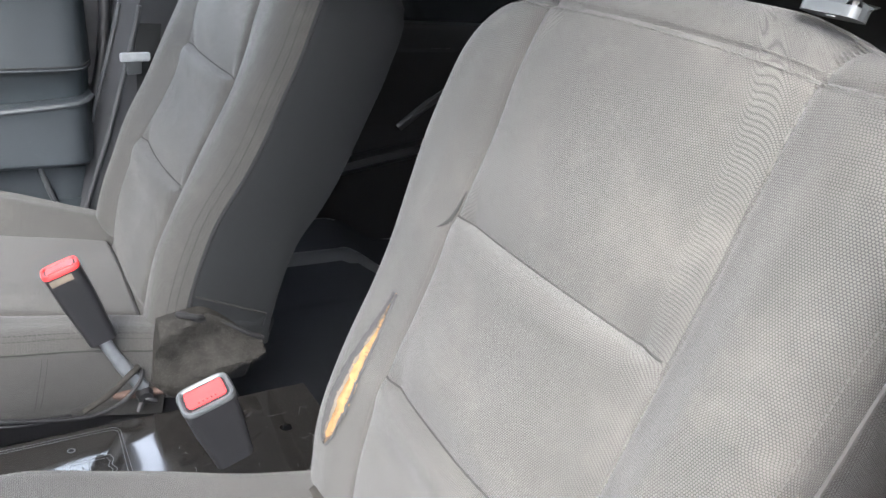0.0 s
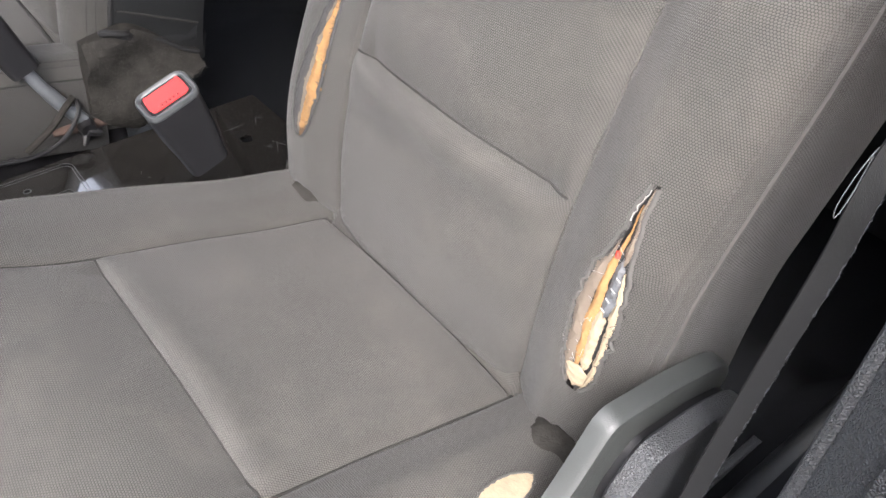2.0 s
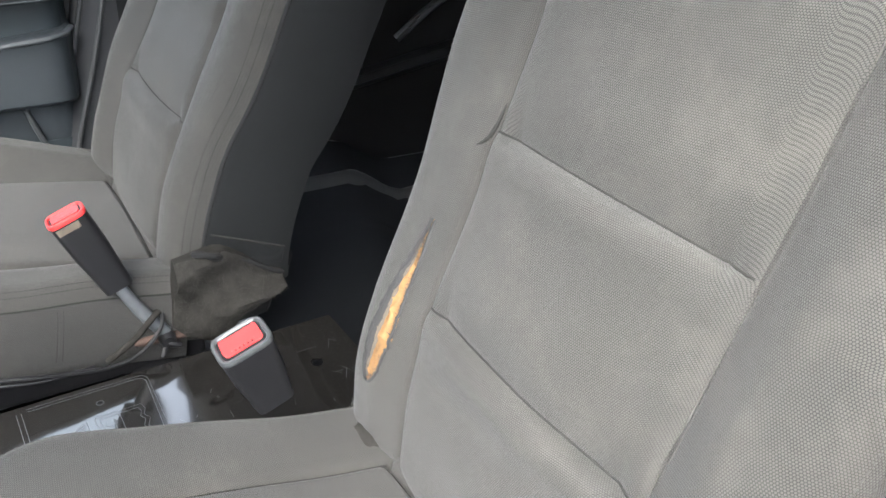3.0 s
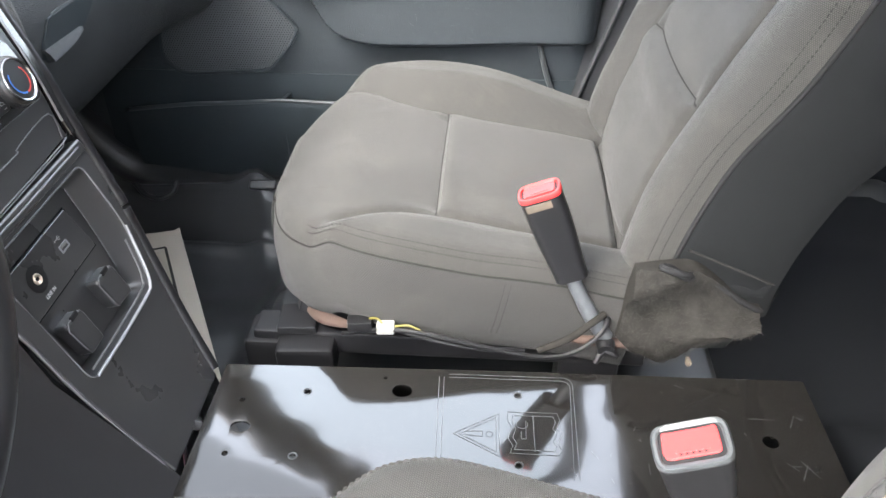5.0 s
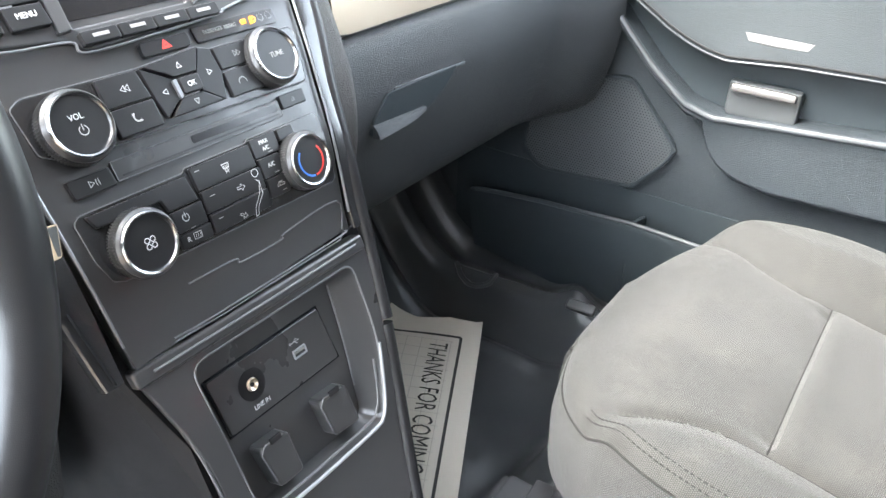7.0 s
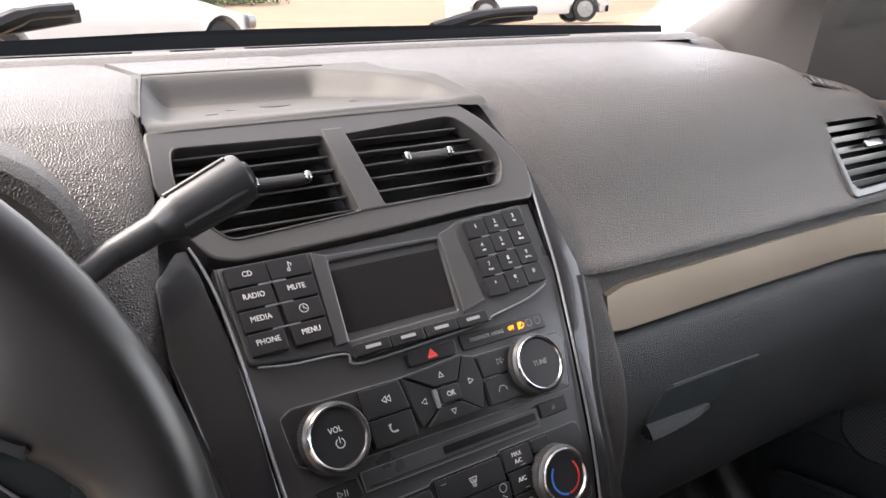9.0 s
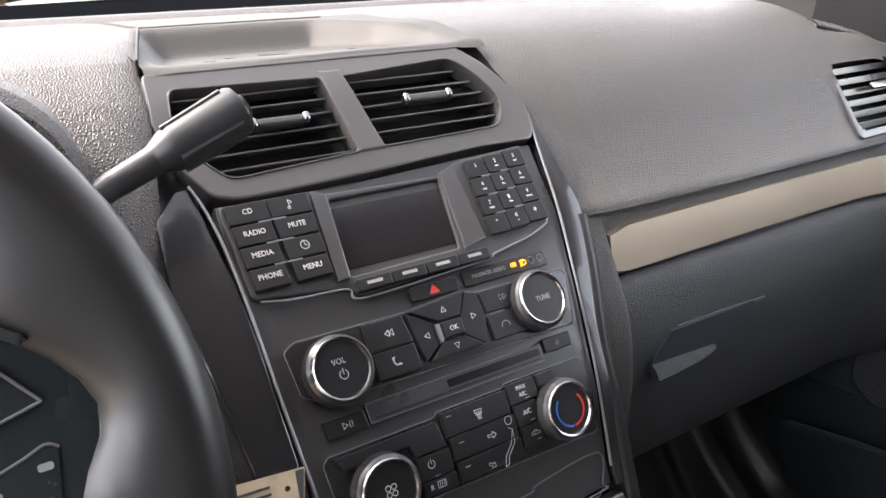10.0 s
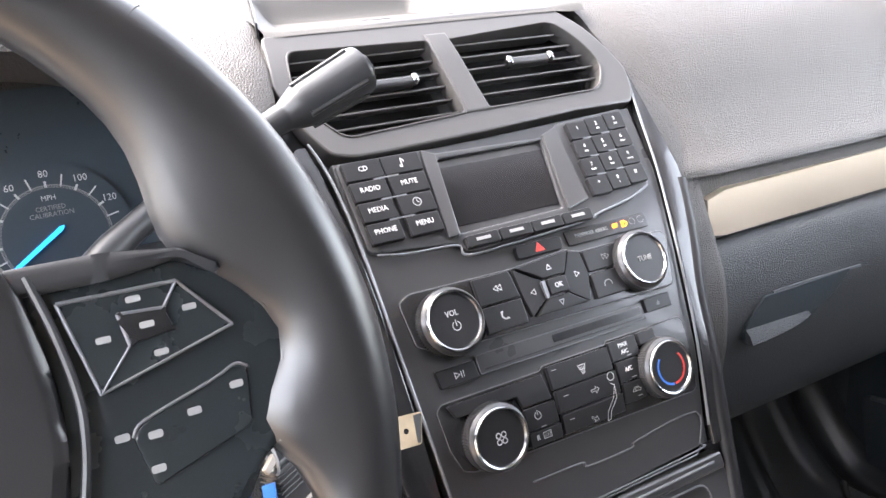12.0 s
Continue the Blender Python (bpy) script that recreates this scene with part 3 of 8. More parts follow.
def parked_car(at, heading, length, height, width, label):
    """A parked car: lofted body with arches, glasshouse, lamps, wheels."""
    ob = thing("parked_car", label, "car", at, group="parked cars outside")
    ob.rotation_euler = (0, 0, 0)
    R = Matrix.Translation(at) @ pose(0, 0, 0, 0, 0, heading)
    L, H, W = length, height, width
    wb0, wb1, wr = 0.165 * L, 0.79 * L, 0.36
    belt = 0.56 * H

    def shape(s):
        # s from the nose (0) to the tail (1): bottom, top and half width of the body
        top = belt * (0.80 + 0.20 * smoothstep(0.0, 0.30, s)) - 0.10 * smoothstep(0.0, 0.05, 0.05 - s)
        low = 0.26 - 0.02 * math.sin(math.pi * s)
        for c in (wb0 / L, wb1 / L):
            d = (s - c) * L
            if abs(d) < wr * 1.16:
                low = max(low, 0.34 + math.sqrt(max(0, (wr * 1.16) ** 2 - d * d)))
        hw = W / 2 * (0.80 + 0.20 * smoothstep(0, 0.10, s)) * (0.90 + 0.10 * smoothstep(0, 0.08, 1 - s))
        return low, top, hw
    rows = []
    for i in range(61):
        s = i / 60
        lo, tp, hw = shape(s)
        y = L * (0.5 - s)
        rows.append([R @ Vector(p) for p in ((-hw * .9, y, lo), (-hw, y, max(lo + .02, .5)), (-hw * .99, y, belt * .82), (-hw * .93, y, tp - .02), (-hw * .55, y, tp + .03),
                                             (hw * .55, y, tp + .03), (hw * .93, y, tp - .02), (hw * .99, y, belt * .82), (hw, y, max(lo + .02, .5)), (hw * .9, y, lo))])
    body = part("body", loft(rows), CAR_WHITE, ob)
    rows = []
    for s, z, hw in ((.27, belt, .86), (.31, belt + .12, .84), (.42, H - .06, .70), (.50, H, .67), (.80, H - .02, .66), (.92, H - .14, .66), (.985, belt, .80)):
        y = L * (0.5 - s)
        rows.append([R @ Vector(p) for p in ((-hw * W / 2, y, belt - .05), (-(hw * .98) * W / 2, y, z - .04), (-hw * .8 * W / 2, y, z), (hw * .8 * W / 2, y, z), ((hw * .98) * W / 2, y, z - .04), (hw * W / 2, y, belt - .05))])
    part("roof", loft(rows), CAR_WHITE, ob)
    for sx in (-1, 1):
        for s0, s1 in ((.40, .56), (.575, .74), (.755, .90)):
            q = [(L * (.5 - s0), belt + .04), (L * (.5 - s1), belt + .04), (L * (.5 - s1 + .01), H - .16), (L * (.5 - s0 - .03), H - .16)]
            bm = bmesh.new()
            bm.faces.new([bm.verts.new(R @ Vector((sx * (W / 2 * (.845 - .10 * (z - belt) / (H - belt)) + .004), y, z))) for y, z in q])
            part("window", bm, CAR_GLASS, ob)
        part("headlamp", one_box(R @ pose(sx * W * .36, L * .478, belt * .72), .40, .16, .16, .04), CHROME, ob)
        for c in (wb0, wb1):
            wheel_at(ob, 0, 0, 0, wr, .23, R @ pose(sx * (W / 2 - .13), L / 2 - c, wr, 0, 90 * sx, 0))
        part("mirror", one_box(R @ pose(sx * (W / 2 + .06), L * .20, belt + .05), .18, .10, .13, .04), CAR_WHITE, ob)
    part("grille", one_box(R @ pose(0, L * .492, belt * .62), W * .50, .06, .26, .03), BLACK, ob)
    part("bumper", one_box(R @ pose(0, L * .485, .36), W * .82, .12, .18, .05), BLACK, ob)
    part("windscreen", loft([[R @ Vector((sx * W * .40, L * (.5 - .285), belt + .045)), R @ Vector((sx * W * .325, L * (.5 - .41), H - .085))] for sx in (-1, -.5, 0, .5, 1)], False, False), CAR_GLASS, ob)
    return ob


parked_car((1.02, 9.75, ground_height(0, 10.0) - .03), -56, 4.9, 1.75, 1.95, "white sport utility car parked on the sandy lot")
parked_car((15.7, 19.8, ground_height(0, 19.8)), -118, 4.7, 1.68, 1.9, "white crossover car parked farther off on the sand")


def bush(at, r, label):
    ob = thing("bush", label, "bush", at, group="bushes by the lot")
    rng = random.Random(int(at[0] * 31))
    bm = bmesh.new()
    for _ in range(1500):
        d = Vector((rng.gauss(0, 1), rng.gauss(0, 1), abs(rng.gauss(0, .8)))).normalized()
        p = Vector(at) + Vector((d.x * r * 1.9, d.y * r, d.z * r * 1.1)) * rng.uniform(.55, 1.05) * (1 + .25 * math.sin(7 * d.x + 3 * d.z))
        a, b = Vector((rng.gauss(0, 1), rng.gauss(0, 1), rng.gauss(0, 1))).normalized() * rng.uniform(.05, .12), Vector((rng.gauss(0, 1), rng.gauss(0, 1), rng.gauss(0, 1))).normalized() * .06
        bm.faces.new([bm.verts.new(p + c) for c in (a, b, -a, -b)])
    part("crown", bm, LEAF, ob, smooth=0)
    for k in range(5):
        q = Vector(at) + Vector((rng.uniform(-1, 1) * r, rng.uniform(-.4, .4) * r, r * .8))
        part("stem", tube([at, (Vector(at) + q) / 2 + Vector((.1, 0, 0)), q], [.05, .035, .015], 6), BARK, ob)


for bx, by, br in ((12.6, 42.0, 1.3), (15.4, 43.0, 1.2), (8.0, 47.0, 1.4), (19.0, 52.0, 1.3)):
    bush((bx, by, ground_height(0, by)), br, "low green bush at the edge of the lot")


# ---------------------------------------------------------------- seats
SEAT_Z = [0.20, 0.28, 0.33, 0.39, 0.475, 0.55, 0.637, 0.70, 0.75, 0.80, 0.84, 0.90]
SEAT_Y = [0.224, 0.222, 0.219, 0.213, 0.196, 0.168, 0.135, 0.114, 0.099, 0.081, 0.062, 0.030]
_zz = np.linspace(0.20, 0.90, 141)
_yy = np.convolve(np.pad(np.interp(_zz, SEAT_Z, SEAT_Y), 6, mode="edge"), np.ones(13) / 13, "valid")


def seat_profile(z):
    """Depth of the backrest's face and its forward normal at the height z."""
    y = float(np.interp(z, _zz, _yy))
    s = float(np.interp(z + .012, _zz, _yy) - np.interp(z - .012, _zz, _yy)) / 0.024
    n = Vector((0, 1, -s)).normalized()
    return y, n


def edge_distance(P, outline):
    """Distance of points (n, 2) from a closed outline."""
    A = np.array(outline)
    B = np.roll(A, -1, 0)
    d = np.full(len(P), 9.0)
    for a, b in zip(A, B):
        ab = b - a
        t = np.clip(((P - a) @ ab) / max(ab @ ab, 1e-12), 0, 1)
        d = np.minimum(d, np.hypot(*(P - a - t[:, None] * ab).T))
    return d


def padded(half_width, v0, v1, step, place, height, rings, hole=None, creases=()):
    """An upholstered pad over a plan with straight v rows: returns the face mesh, the side mesh and its edge line."""
    nv = int((v1 - v0) / step)
    nu = int(0.49 / step)
    V = np.linspace(v0, v1, nv + 1)
    for c in creases:
        V[np.argmin(np.abs(V - c))] = c
    C = np.linspace(-1, 1, nu + 1)
    left = [(-half_width(v), v) for v in V]
    outline = left + [(half_width(v), v) for v in V[::-1]]
    P = np.array([(c * half_width(v), v) for v in V for c in C])
    D = edge_distance(P, outline)
    bm = bmesh.new()
    cloth = bm.loops.layers.uv.new("cloth")
    Hs = np.array([height(u, v, d) for (u, v), d in zip(P, D)])
    vs = [bm.verts.new(place(u, v, h)) for (u, v), h in zip(P, Hs)]
    idx = lambda j, i: j * (nu + 1) + i
    # the weave follows the bent surface from the middle outwards
    U = np.array([tuple(v.co) for v in vs]).reshape(nv + 1, nu + 1, 3)
    run = np.concatenate([np.zeros((nv + 1, 1)), np.cumsum(np.linalg.norm(np.diff(U, axis=1), axis=2), axis=1)], axis=1)
    run = (run - run[:, nu // 2:nu // 2 + 1]).reshape(-1)
    rise = np.concatenate([np.zeros((1, nu + 1)), np.cumsum(np.linalg.norm(np.diff(U, axis=0), axis=2), axis=0)], axis=0).reshape(-1)
    for j in range(nv):
        for i in range(nu):
            if hole is not None and hole(*(P[idx(j, i)] + P[idx(j + 1, i + 1)]) / 2):
                continue
            q = (idx(j, i), idx(j, i + 1), idx(j + 1, i + 1), idx(j + 1, i))
            face = bm.faces.new([vs[k] for k in q])
            middle = abs(P[q[0]][0] + P[q[1]][0]) < .27
            for lp, k in zip(face.loops, q):
                lp[cloth].uv = (run[k], rise[k] if middle else P[k][1])
    order = [idx(j, 0) for j in range(nv + 1)] + [idx(nv, i) for i in range(1, nu + 1)] + \
            [idx(j, nu) for j in range(nv - 1, -1, -1)] + [idx(0, i) for i in range(nu - 1, 0, -1)]
    E = P[order]
    T = np.roll(E, -1, 0) - np.roll(E, 1, 0)
    N = np.stack([-T[:, 1], T[:, 0]], 1)
    for _ in range(5):
        N = (np.roll(N, 1, 0) + N + np.roll(N, -1, 0)) / 3
    N /= np.linalg.norm(N, axis=1)[:, None] + 1e-9
    he = Hs[order]
    loops = [[place(E[k, 0] + N[k, 0] * o, E[k, 1] + N[k, 1] * o, he[k] - b) for k in range(len(order))] for o, b in rings]
    side = bmesh.new()
    prev = [side.verts.new(vs[k].co) for k in order]
    first = [p.co.copy() for p in prev]
    cloth = side.loops.layers.uv.new("cloth")
    along = [0.0]
    for k in range(len(first)):
        along.append(along[-1] + (first[(k + 1) % len(first)] - first[k]).length)
    deep = 0.0
    for lp, (o, b) in zip(loops, rings):
        cur = [side.verts.new(p) for p in lp]
        for k in range(len(cur)):
            q = (k + 1) % len(cur)
            face = side.faces.new((prev[k], prev[q], cur[q], cur[k]))
            for c, uv in zip(face.loops, ((along[k], deep), (along[k + 1], deep), (along[k + 1], b), (along[k], b))):
                c[cloth].uv = uv
        prev = cur
        deep = b
    side.faces.new(prev)
    bmesh.ops.delete(bm, geom=[v for v in bm.verts if not v.link_faces], context="VERTS")
    return bm, side, first


def tear_shape(kind):
    """Centre line and half width of a rip, by height."""
    if kind == "inner":
        def at(z):
            t = (z - 0.362) / (0.545 - 0.362)
            if not 0 < t < 1:
                return 0, -1
            w = 0.0190 * math.sin(math.pi * min(1, t ** 0.75)) ** 0.8 * (1 - .55 * t)
            return 0.190 - 0.020 * t, max(w, 0.0018)
    else:
        def at(z):
            if not 0.364 < z < 0.527:
                return 0, -1
            zs = [0.364, 0.375, 0.39, 0.43, 0.462, 0.477, 0.494, 0.508, 0.527]
            return (float(np.interp(z, zs, [-.203, -.203, -.202, -.1995, -.1995, -.200, -.2005, -.199, -.201])),
                    float(np.interp(z, zs, [.004, .0115, .0150, .0180, .0140, .0085, .0050, .0032, .0010])))
    return at


def in_tear(kind):
    at = tear_shape(kind)

    def test(u, z):
        c, w = at(z)
        return w > 0 and abs(u - c) < w * (1 + .35 * noise.noise((u * 300, z * 160, 3)))
    return test


def stitches(line, length=0.0036, gap=0.0022, r=0.0006):
    """Thread stitches along a line of points, each a short raised bar."""
    bm = bmesh.new()
    P = [Vector(p) for p in line]
    at = [0.0]
    for a, b in zip(P, P[1:]):
        at.append(at[-1] + (b - a).length)
    s = 0.0
    arr = np.array([tuple(p) for p in P])
    while s + length < at[-1]:
        a, b = (Vector([float(np.interp(q, at, arr[:, k])) for k in range(3)]) for q in (s, s + length))
        add = tube([a, a.lerp(b, .5) + Vector((0, .0004, .0004)), b], r, 4)
        vs = {v: bm.verts.new(v.co) for v in add.verts}
        for f in add.faces:
            bm.faces.new([vs[v] for v in f.verts])
        add.free()
        s += length + gap
    return bm


def build_seat(name, label, cx, y_shift, gy, gz, slope, step, tears=(), inner=1, z_shift=0.0, bolster=(0.012, 0.02), front=(0.05, 0.10), outer_lift=0.020, width=0.247, corner=(0.085, 0.142, 2.7), lean=0.0, inner_lift=0.020):
    """A bucket seat: ribbed cloth faces, darker sides, piping, plinth. inner: +1 where the tunnel lies on its +x side."""
    ob = thing(name, label, "car seat", (cx, gy, 0.05), group="front seats")
    thread = STITCH if tears else SEAM
    zc = (0.476 + z_shift, 0.638 + z_shift)
    ztop = 0.872 + z_shift

    def half(v):
        t = (v - (ztop - 0.13)) / 0.132
        w = width + 0.008 * smoothstep(0.45, 0.65, v)
        return w if t <= 0 else w * max(0.05, (1 - min(t, .999) ** 2.6)) ** (1 / 2.6)

    def place(u, v, h):
        y, n = seat_profile(v - z_shift)
        return Vector((cx + u, y + y_shift + lean * (1 - smoothstep(.27, .63, v)), v)) + n * h

    def height(u, v, d):
        a = abs(u)
        h = 0.0
        k = 0.135
        if a < k:
            q = 1 - (a / k) ** 2
            h += 0.010 * q ** 0.6
            for c in zc:
                s = v - c
                h -= (0.017 * math.exp(-s / 0.020) if s > 0 else 0.017 * math.exp(s / 0.0028)) * min(1, 3 * q)
                h += 0.010 * math.exp(-((s + 0.016) / 0.022) ** 2) * q ** .5
                h += 0.004 * math.exp(-((s - 0.040) / 0.025) ** 2) * q
        side = bolster[0] if u * inner > 0 else bolster[1]
        if tears and u * inner > 0:
            slump = 1 - .9 * smoothstep(.56, .70, v)
            side -= .011 * smoothstep(.36, .54, v) * slump
            h -= .004 * smoothstep(.16, .245, a) ** 2 * smoothstep(.40, .55, v) * slump
        h += side * smoothstep(k, k + .05, a) * (1 - .6 * smoothstep(.6, .8, v))
        h -= 0.0075 * math.exp(-abs(a - k) / 0.0040)
        yoke = ztop - .040 - .10 * u * u
        h -= 0.005 * math.exp(-abs(v - yoke) / 0.0025) + 0.004 * smoothstep(yoke - .004, yoke + .004, v)
        h += 0.0035 * noise.noise((u * 11, v * 11, cx * 5))
        r = 0.042 if tears else 0.047
        if d < r:
            h -= r - math.sqrt(max(0, r * r - (r - d) ** 2))
        return h
    tests = [in_tear(k) for k in tears]
    face, side, edge = padded(half, 0.262 + z_shift, ztop, step, place, height,
                              [(.004, .010), (.008, .05), (.008, .10), (.0, .128), (-.03, .140)],
                              hole=(lambda u, v: any(t(u, v) for t in tests)) if tests else None, creases=zc)
    part("backrest", face, CLOTH, ob)
    # passenger side takes the darkened copy, driver side the plain mesh cloth
    part("backrest_side", side, CLOTH_SIDE if tears else SHADED_SIDE, ob, "side panel of the backrest")
    part("piping", tube([p for p in edge[::3]] + [edge[0]], 0.0022 if tears else 0.0031, 8), CLOTH_SIDE if tears else PIPING, ob, "twin-stitched piping along the edge")
    for s in (-1, 1):
        for d in (.003, .008):
            P = [place(s * (half(v) - d), v, height(s * (half(v) - d), v, d) - .0001) for v in [.275 + z_shift + (ztop - .335 - z_shift) * k / 90 for k in range(91)]]
            part("stitching", stitches(P), thread, ob)
        P = [place(s * .1395, v, height(s * .1395, v, .1) + .0004) for v in [.275 + z_shift + (ztop - .36 - z_shift) * k / 90 for k in range(91)]]
        part("stitching", stitches(P, .003, .0015, .0004), thread, ob)
    # dark seam tubes in the creases also paint the folds' shade
    for c in zc:
        P = [(u, c) for u in [-.132 + .264 * k / 60 for k in range(61)]]
        part("seam", tube([place(u, v, height(u, v, .1) + .0006) for u, v in P], .0011, 6), SEAM, ob)
    for s in (-1, 1):
        P = [place(s * .135, v, height(s * .135, v, .1) + .0017) for v in [.275 + z_shift + (ztop - .335 - z_shift) * k / 90 for k in range(91)]]
        part("seam", tube(P, .0008, 6), thread, ob)
    if tears:
        # dark wrinkle line painted for the shade of the pinched fold
        P = smooth_path([place(u, v, height(u, v, .1) + .0004) for u, v in ((.1375, .660), (.138, .645), (.140, .632), (.144, .625), (.150, .620))], 5)
        part("pleat", tube(P, [.0005 + .0014 * math.sin(math.pi * k / (len(P) - 1)) for k in range(len(P))], 6), SEAM, ob, "dark line for the shade of a pinched pleat")
    for d in (.004, -.004):
        P = [place(u, ztop - .040 - .10 * u * u + d, height(u, ztop - .040 - .10 * u * u + d, .1) + .0005) for u in [-.21 + .42 * k / 80 for k in range(81)]]
        part("stitching", stitches(P, .0042, .002, .0006), thread, ob)
    for kind in tears:
        at = tear_shape(kind)
        rng = random.Random(5)
        lo, hi = (0.362, 0.545) if kind == "inner" else (0.365, 0.526)
        rows = []
        for j in range(45):
            z = lo - .006 + (hi - lo + .012) * j / 44
            c, w = at(min(max(z, lo + .002), hi - .002))
            w = max(w, .003) + .008
            rows.append([place(c + w * s, z, height(c + w * s, z, .1) - (.012 if kind == "outer" else .008) + .006 * (1 - abs(s)) + .005 * noise.noise((s * 3 + z * 60, z * 90, 4)))
                         for s in [-1 + i / 5 for i in range(11)]])
        part("rip_backing", loft(rows, False, False), FRAY if kind == "outer" else FOAM, ob, "dark hollow behind the rip" if kind == "outer" else "yellow foam showing through the rip")

        def strip(nm, mat, z0, z1, s0, s1, deep, lab, rag=.25):
            rr = []
            for j in range(61):
                z = z0 + (z1 - z0) * j / 60
                c, w = at(z)
                end = min(1.0, 6 * j / 60, 6 * (60 - j) / 60)
                a, b = (s + rag * (noise.noise((z * 70, s * 9, k)) + .25 * noise.noise((z * 260, s * 5, k))) * (1 - .3 * abs(s)) for k, s in ((2, s0), (7, s1)))
                m = (s0 + s1) / 2
                a, b = m + (a - m) * end, m + (b - m) * end
                rr.append([place(c + w * (a + (b - a) * q / 4), z, height(c, z, .1) - deep + .0022 * math.sin(math.pi * q / 4) + .0016 * noise.noise((z * 300, q * 1.3, deep * 900))) for q in range(5)])
            return part(nm, loft(rr, False, False), mat, ob, lab)
        if kind == "outer":
            strip("inner_lining", LINING, .368, .488, .38, 1.08, .0015, "worn brown-grey lining behind the rip", .12)
            strip("exposed_foam", FOAM, .372, .512, -.02, .48, .0024, "yellow foam showing through the rip", .22)
            strip("exposed_foam", FOAM_PALE, .376, .440, -.45, .12, .0030, "pale foam deeper in the rip", .2)
            strip("lining_flap", TAPE, .432, .478, -.70, -.08, .0020, "torn grey lining flap", .08)
            strip("torn_lip", FOAM_PALE, .368, .470, -1.05, -.66, .0004, "pale crumbling foam lip of the rip", .16)
            strip("torn_lip", FOAM_PALE, .368, .386, -.9, .75, .0006, "pale crumbling foam lip of the rip", .25)
            strip("torn_lip", LINING, .474, .524, -1.1, -.30, .0006, "tan foam edge of the narrow slit", .2)
            pts = [place(at(z)[0] + at(z)[1] * .75, z, height(at(z)[0], z, .1) + .0012) for z in [.500 + .022 * j / 9 for j in range(10)]]
            part("fleece_edge", tube([p + Vector((rng.uniform(-1, 1), 0, rng.uniform(-1, 1))) * .0009 for p in pts], [.0003 + .0004 * rng.random() for _ in pts], 6), THREAD, ob, "white frayed fleece along the rip")
            for k in range(14):
                z = rng.uniform(.385, .48)
                c, w = at(z)
                p = place(c + w * rng.uniform(.3, .6), z, height(c, z, .1) - .001)
                part("loose_thread", tube([p, p + Vector((rng.gauss(0, .003), .001, rng.gauss(.002, .002))), p + Vector((rng.gauss(0, .005), .001, rng.gauss(.003, .003)))], .00022, 4), THREAD, ob)
        else:
            strip("exposed_lining", LINING, .366, .52, .30, 1.0, .0030, "tan-grey lining beside the foam", .25)
            strip("inner_lining", FRAY, .366, .535, .50, 1.2, .0008, "dark torn lining along the rip", .3)
        for sgn in (-1, 1):
            # turned-out cloth lip
            rr = []
            for j in range(61):
                z = lo + .001 + (hi - lo - .002) * j / 60
                c, w = at(z)
                q = w * (1 + .30 * noise.noise((sgn * 40, z * 160, 3)))
                rr.append([place(c + sgn * (q + o), z, height(c, z, .1) + hh) for o, hh in ((.0035, -.0002), (.0020, .0012), (.0004 + .0008 * noise.noise((z * 400, sgn, 1)), .0010), (-.0006 + .001 * noise.noise((z * 500, sgn, 5)), -.0012))])
            part("torn_hem", loft(rr, False, False), FRAY if kind == "inner" else CLOTH_SIDE, ob, "rolled torn cloth edge")
        bm = bmesh.new()
        for _ in range(520 if kind == "inner" else 300):
            z = rng.uniform(lo, hi)
            c, w = at(z)
            s = rng.choice((-1, 1))
            u = c + s * (w + .0005)
            p = place(u, z, height(u, z, .1) + .0004)
            q = place(u - s * rng.uniform(.0005, .0085 if kind == "inner" else .0045), z + rng.uniform(-.004, .004), height(u, z, .1) + rng.uniform(-.002, .0025))
            t = (q - p).cross(Vector((.3, .7, .2))).normalized() * rng.uniform(.0001, .0004)
            bm.faces.new([bm.verts.new(x) for x in (p - t, p + t, q + t * .4, q - t * .4)])
        part("frayed_edge", bm, FRAY, ob, "dark frayed threads round the rip")

    # cushion
    def chalf(b):
        t = (b - corner[0]) / corner[1]
        w = 0.246 + .004 * math.sin(b * 9)
        return w if t <= 0 else w * max(.06, (1 - min(t, .999) ** corner[2])) ** (1 / corner[2])

    def cplace(u, b, h):
        drop = front[0] * smoothstep(front[1], .23, b) ** 1.5
        return Vector((cx + u, gy + b, gz + slope * b - drop + h))

    def cheight(u, b, d):
        a = abs(u)
        si = 1 if u * inner > 0 else -1
        k = 0.143 + (0.075 if si > 0 else 0.03) * smoothstep(.0, .17, b) ** 1.6
        h = -0.004
        if a < k:
            q = 1 - (a / k) ** 2
            h += 0.006 * q
            h -= (0.014 * math.exp(-b / 0.018) if b > 0 else 0.014 * math.exp(b / 0.0028)) * min(1, 4 * q)
            h += 0.008 * math.exp(-((b + .016) / .020) ** 2) * q
            h -= 0.014 * math.exp(-((b + .232) / 0.005) ** 2)
            h += 0.017 * math.exp(-((b + .252) / .014) ** 2)
        h += (inner_lift if si > 0 else 0.016 + outer_lift * math.exp(-((b + .04) / .15) ** 2)) * smoothstep(k, k + .05, a)
        h -= 0.0080 * math.exp(-abs(a - k) / 0.0042) * smoothstep(.004, .040, d)
        h += 0.004 * noise.noise((u * 9, b * 9, cx * 3))
        r = 0.026
        if d < r and b > -.24:
            h -= r - math.sqrt(max(0, r * r - (r - d) ** 2))
        return h
    low = 0.085
    face, side, edge = padded(chalf, -.30, .226, step, cplace, cheight, [(.004, .008), (.008, .04), (.006, low), (-.006, low + .025), (-.03, low + .03)], creases=(0.0, -0.232))
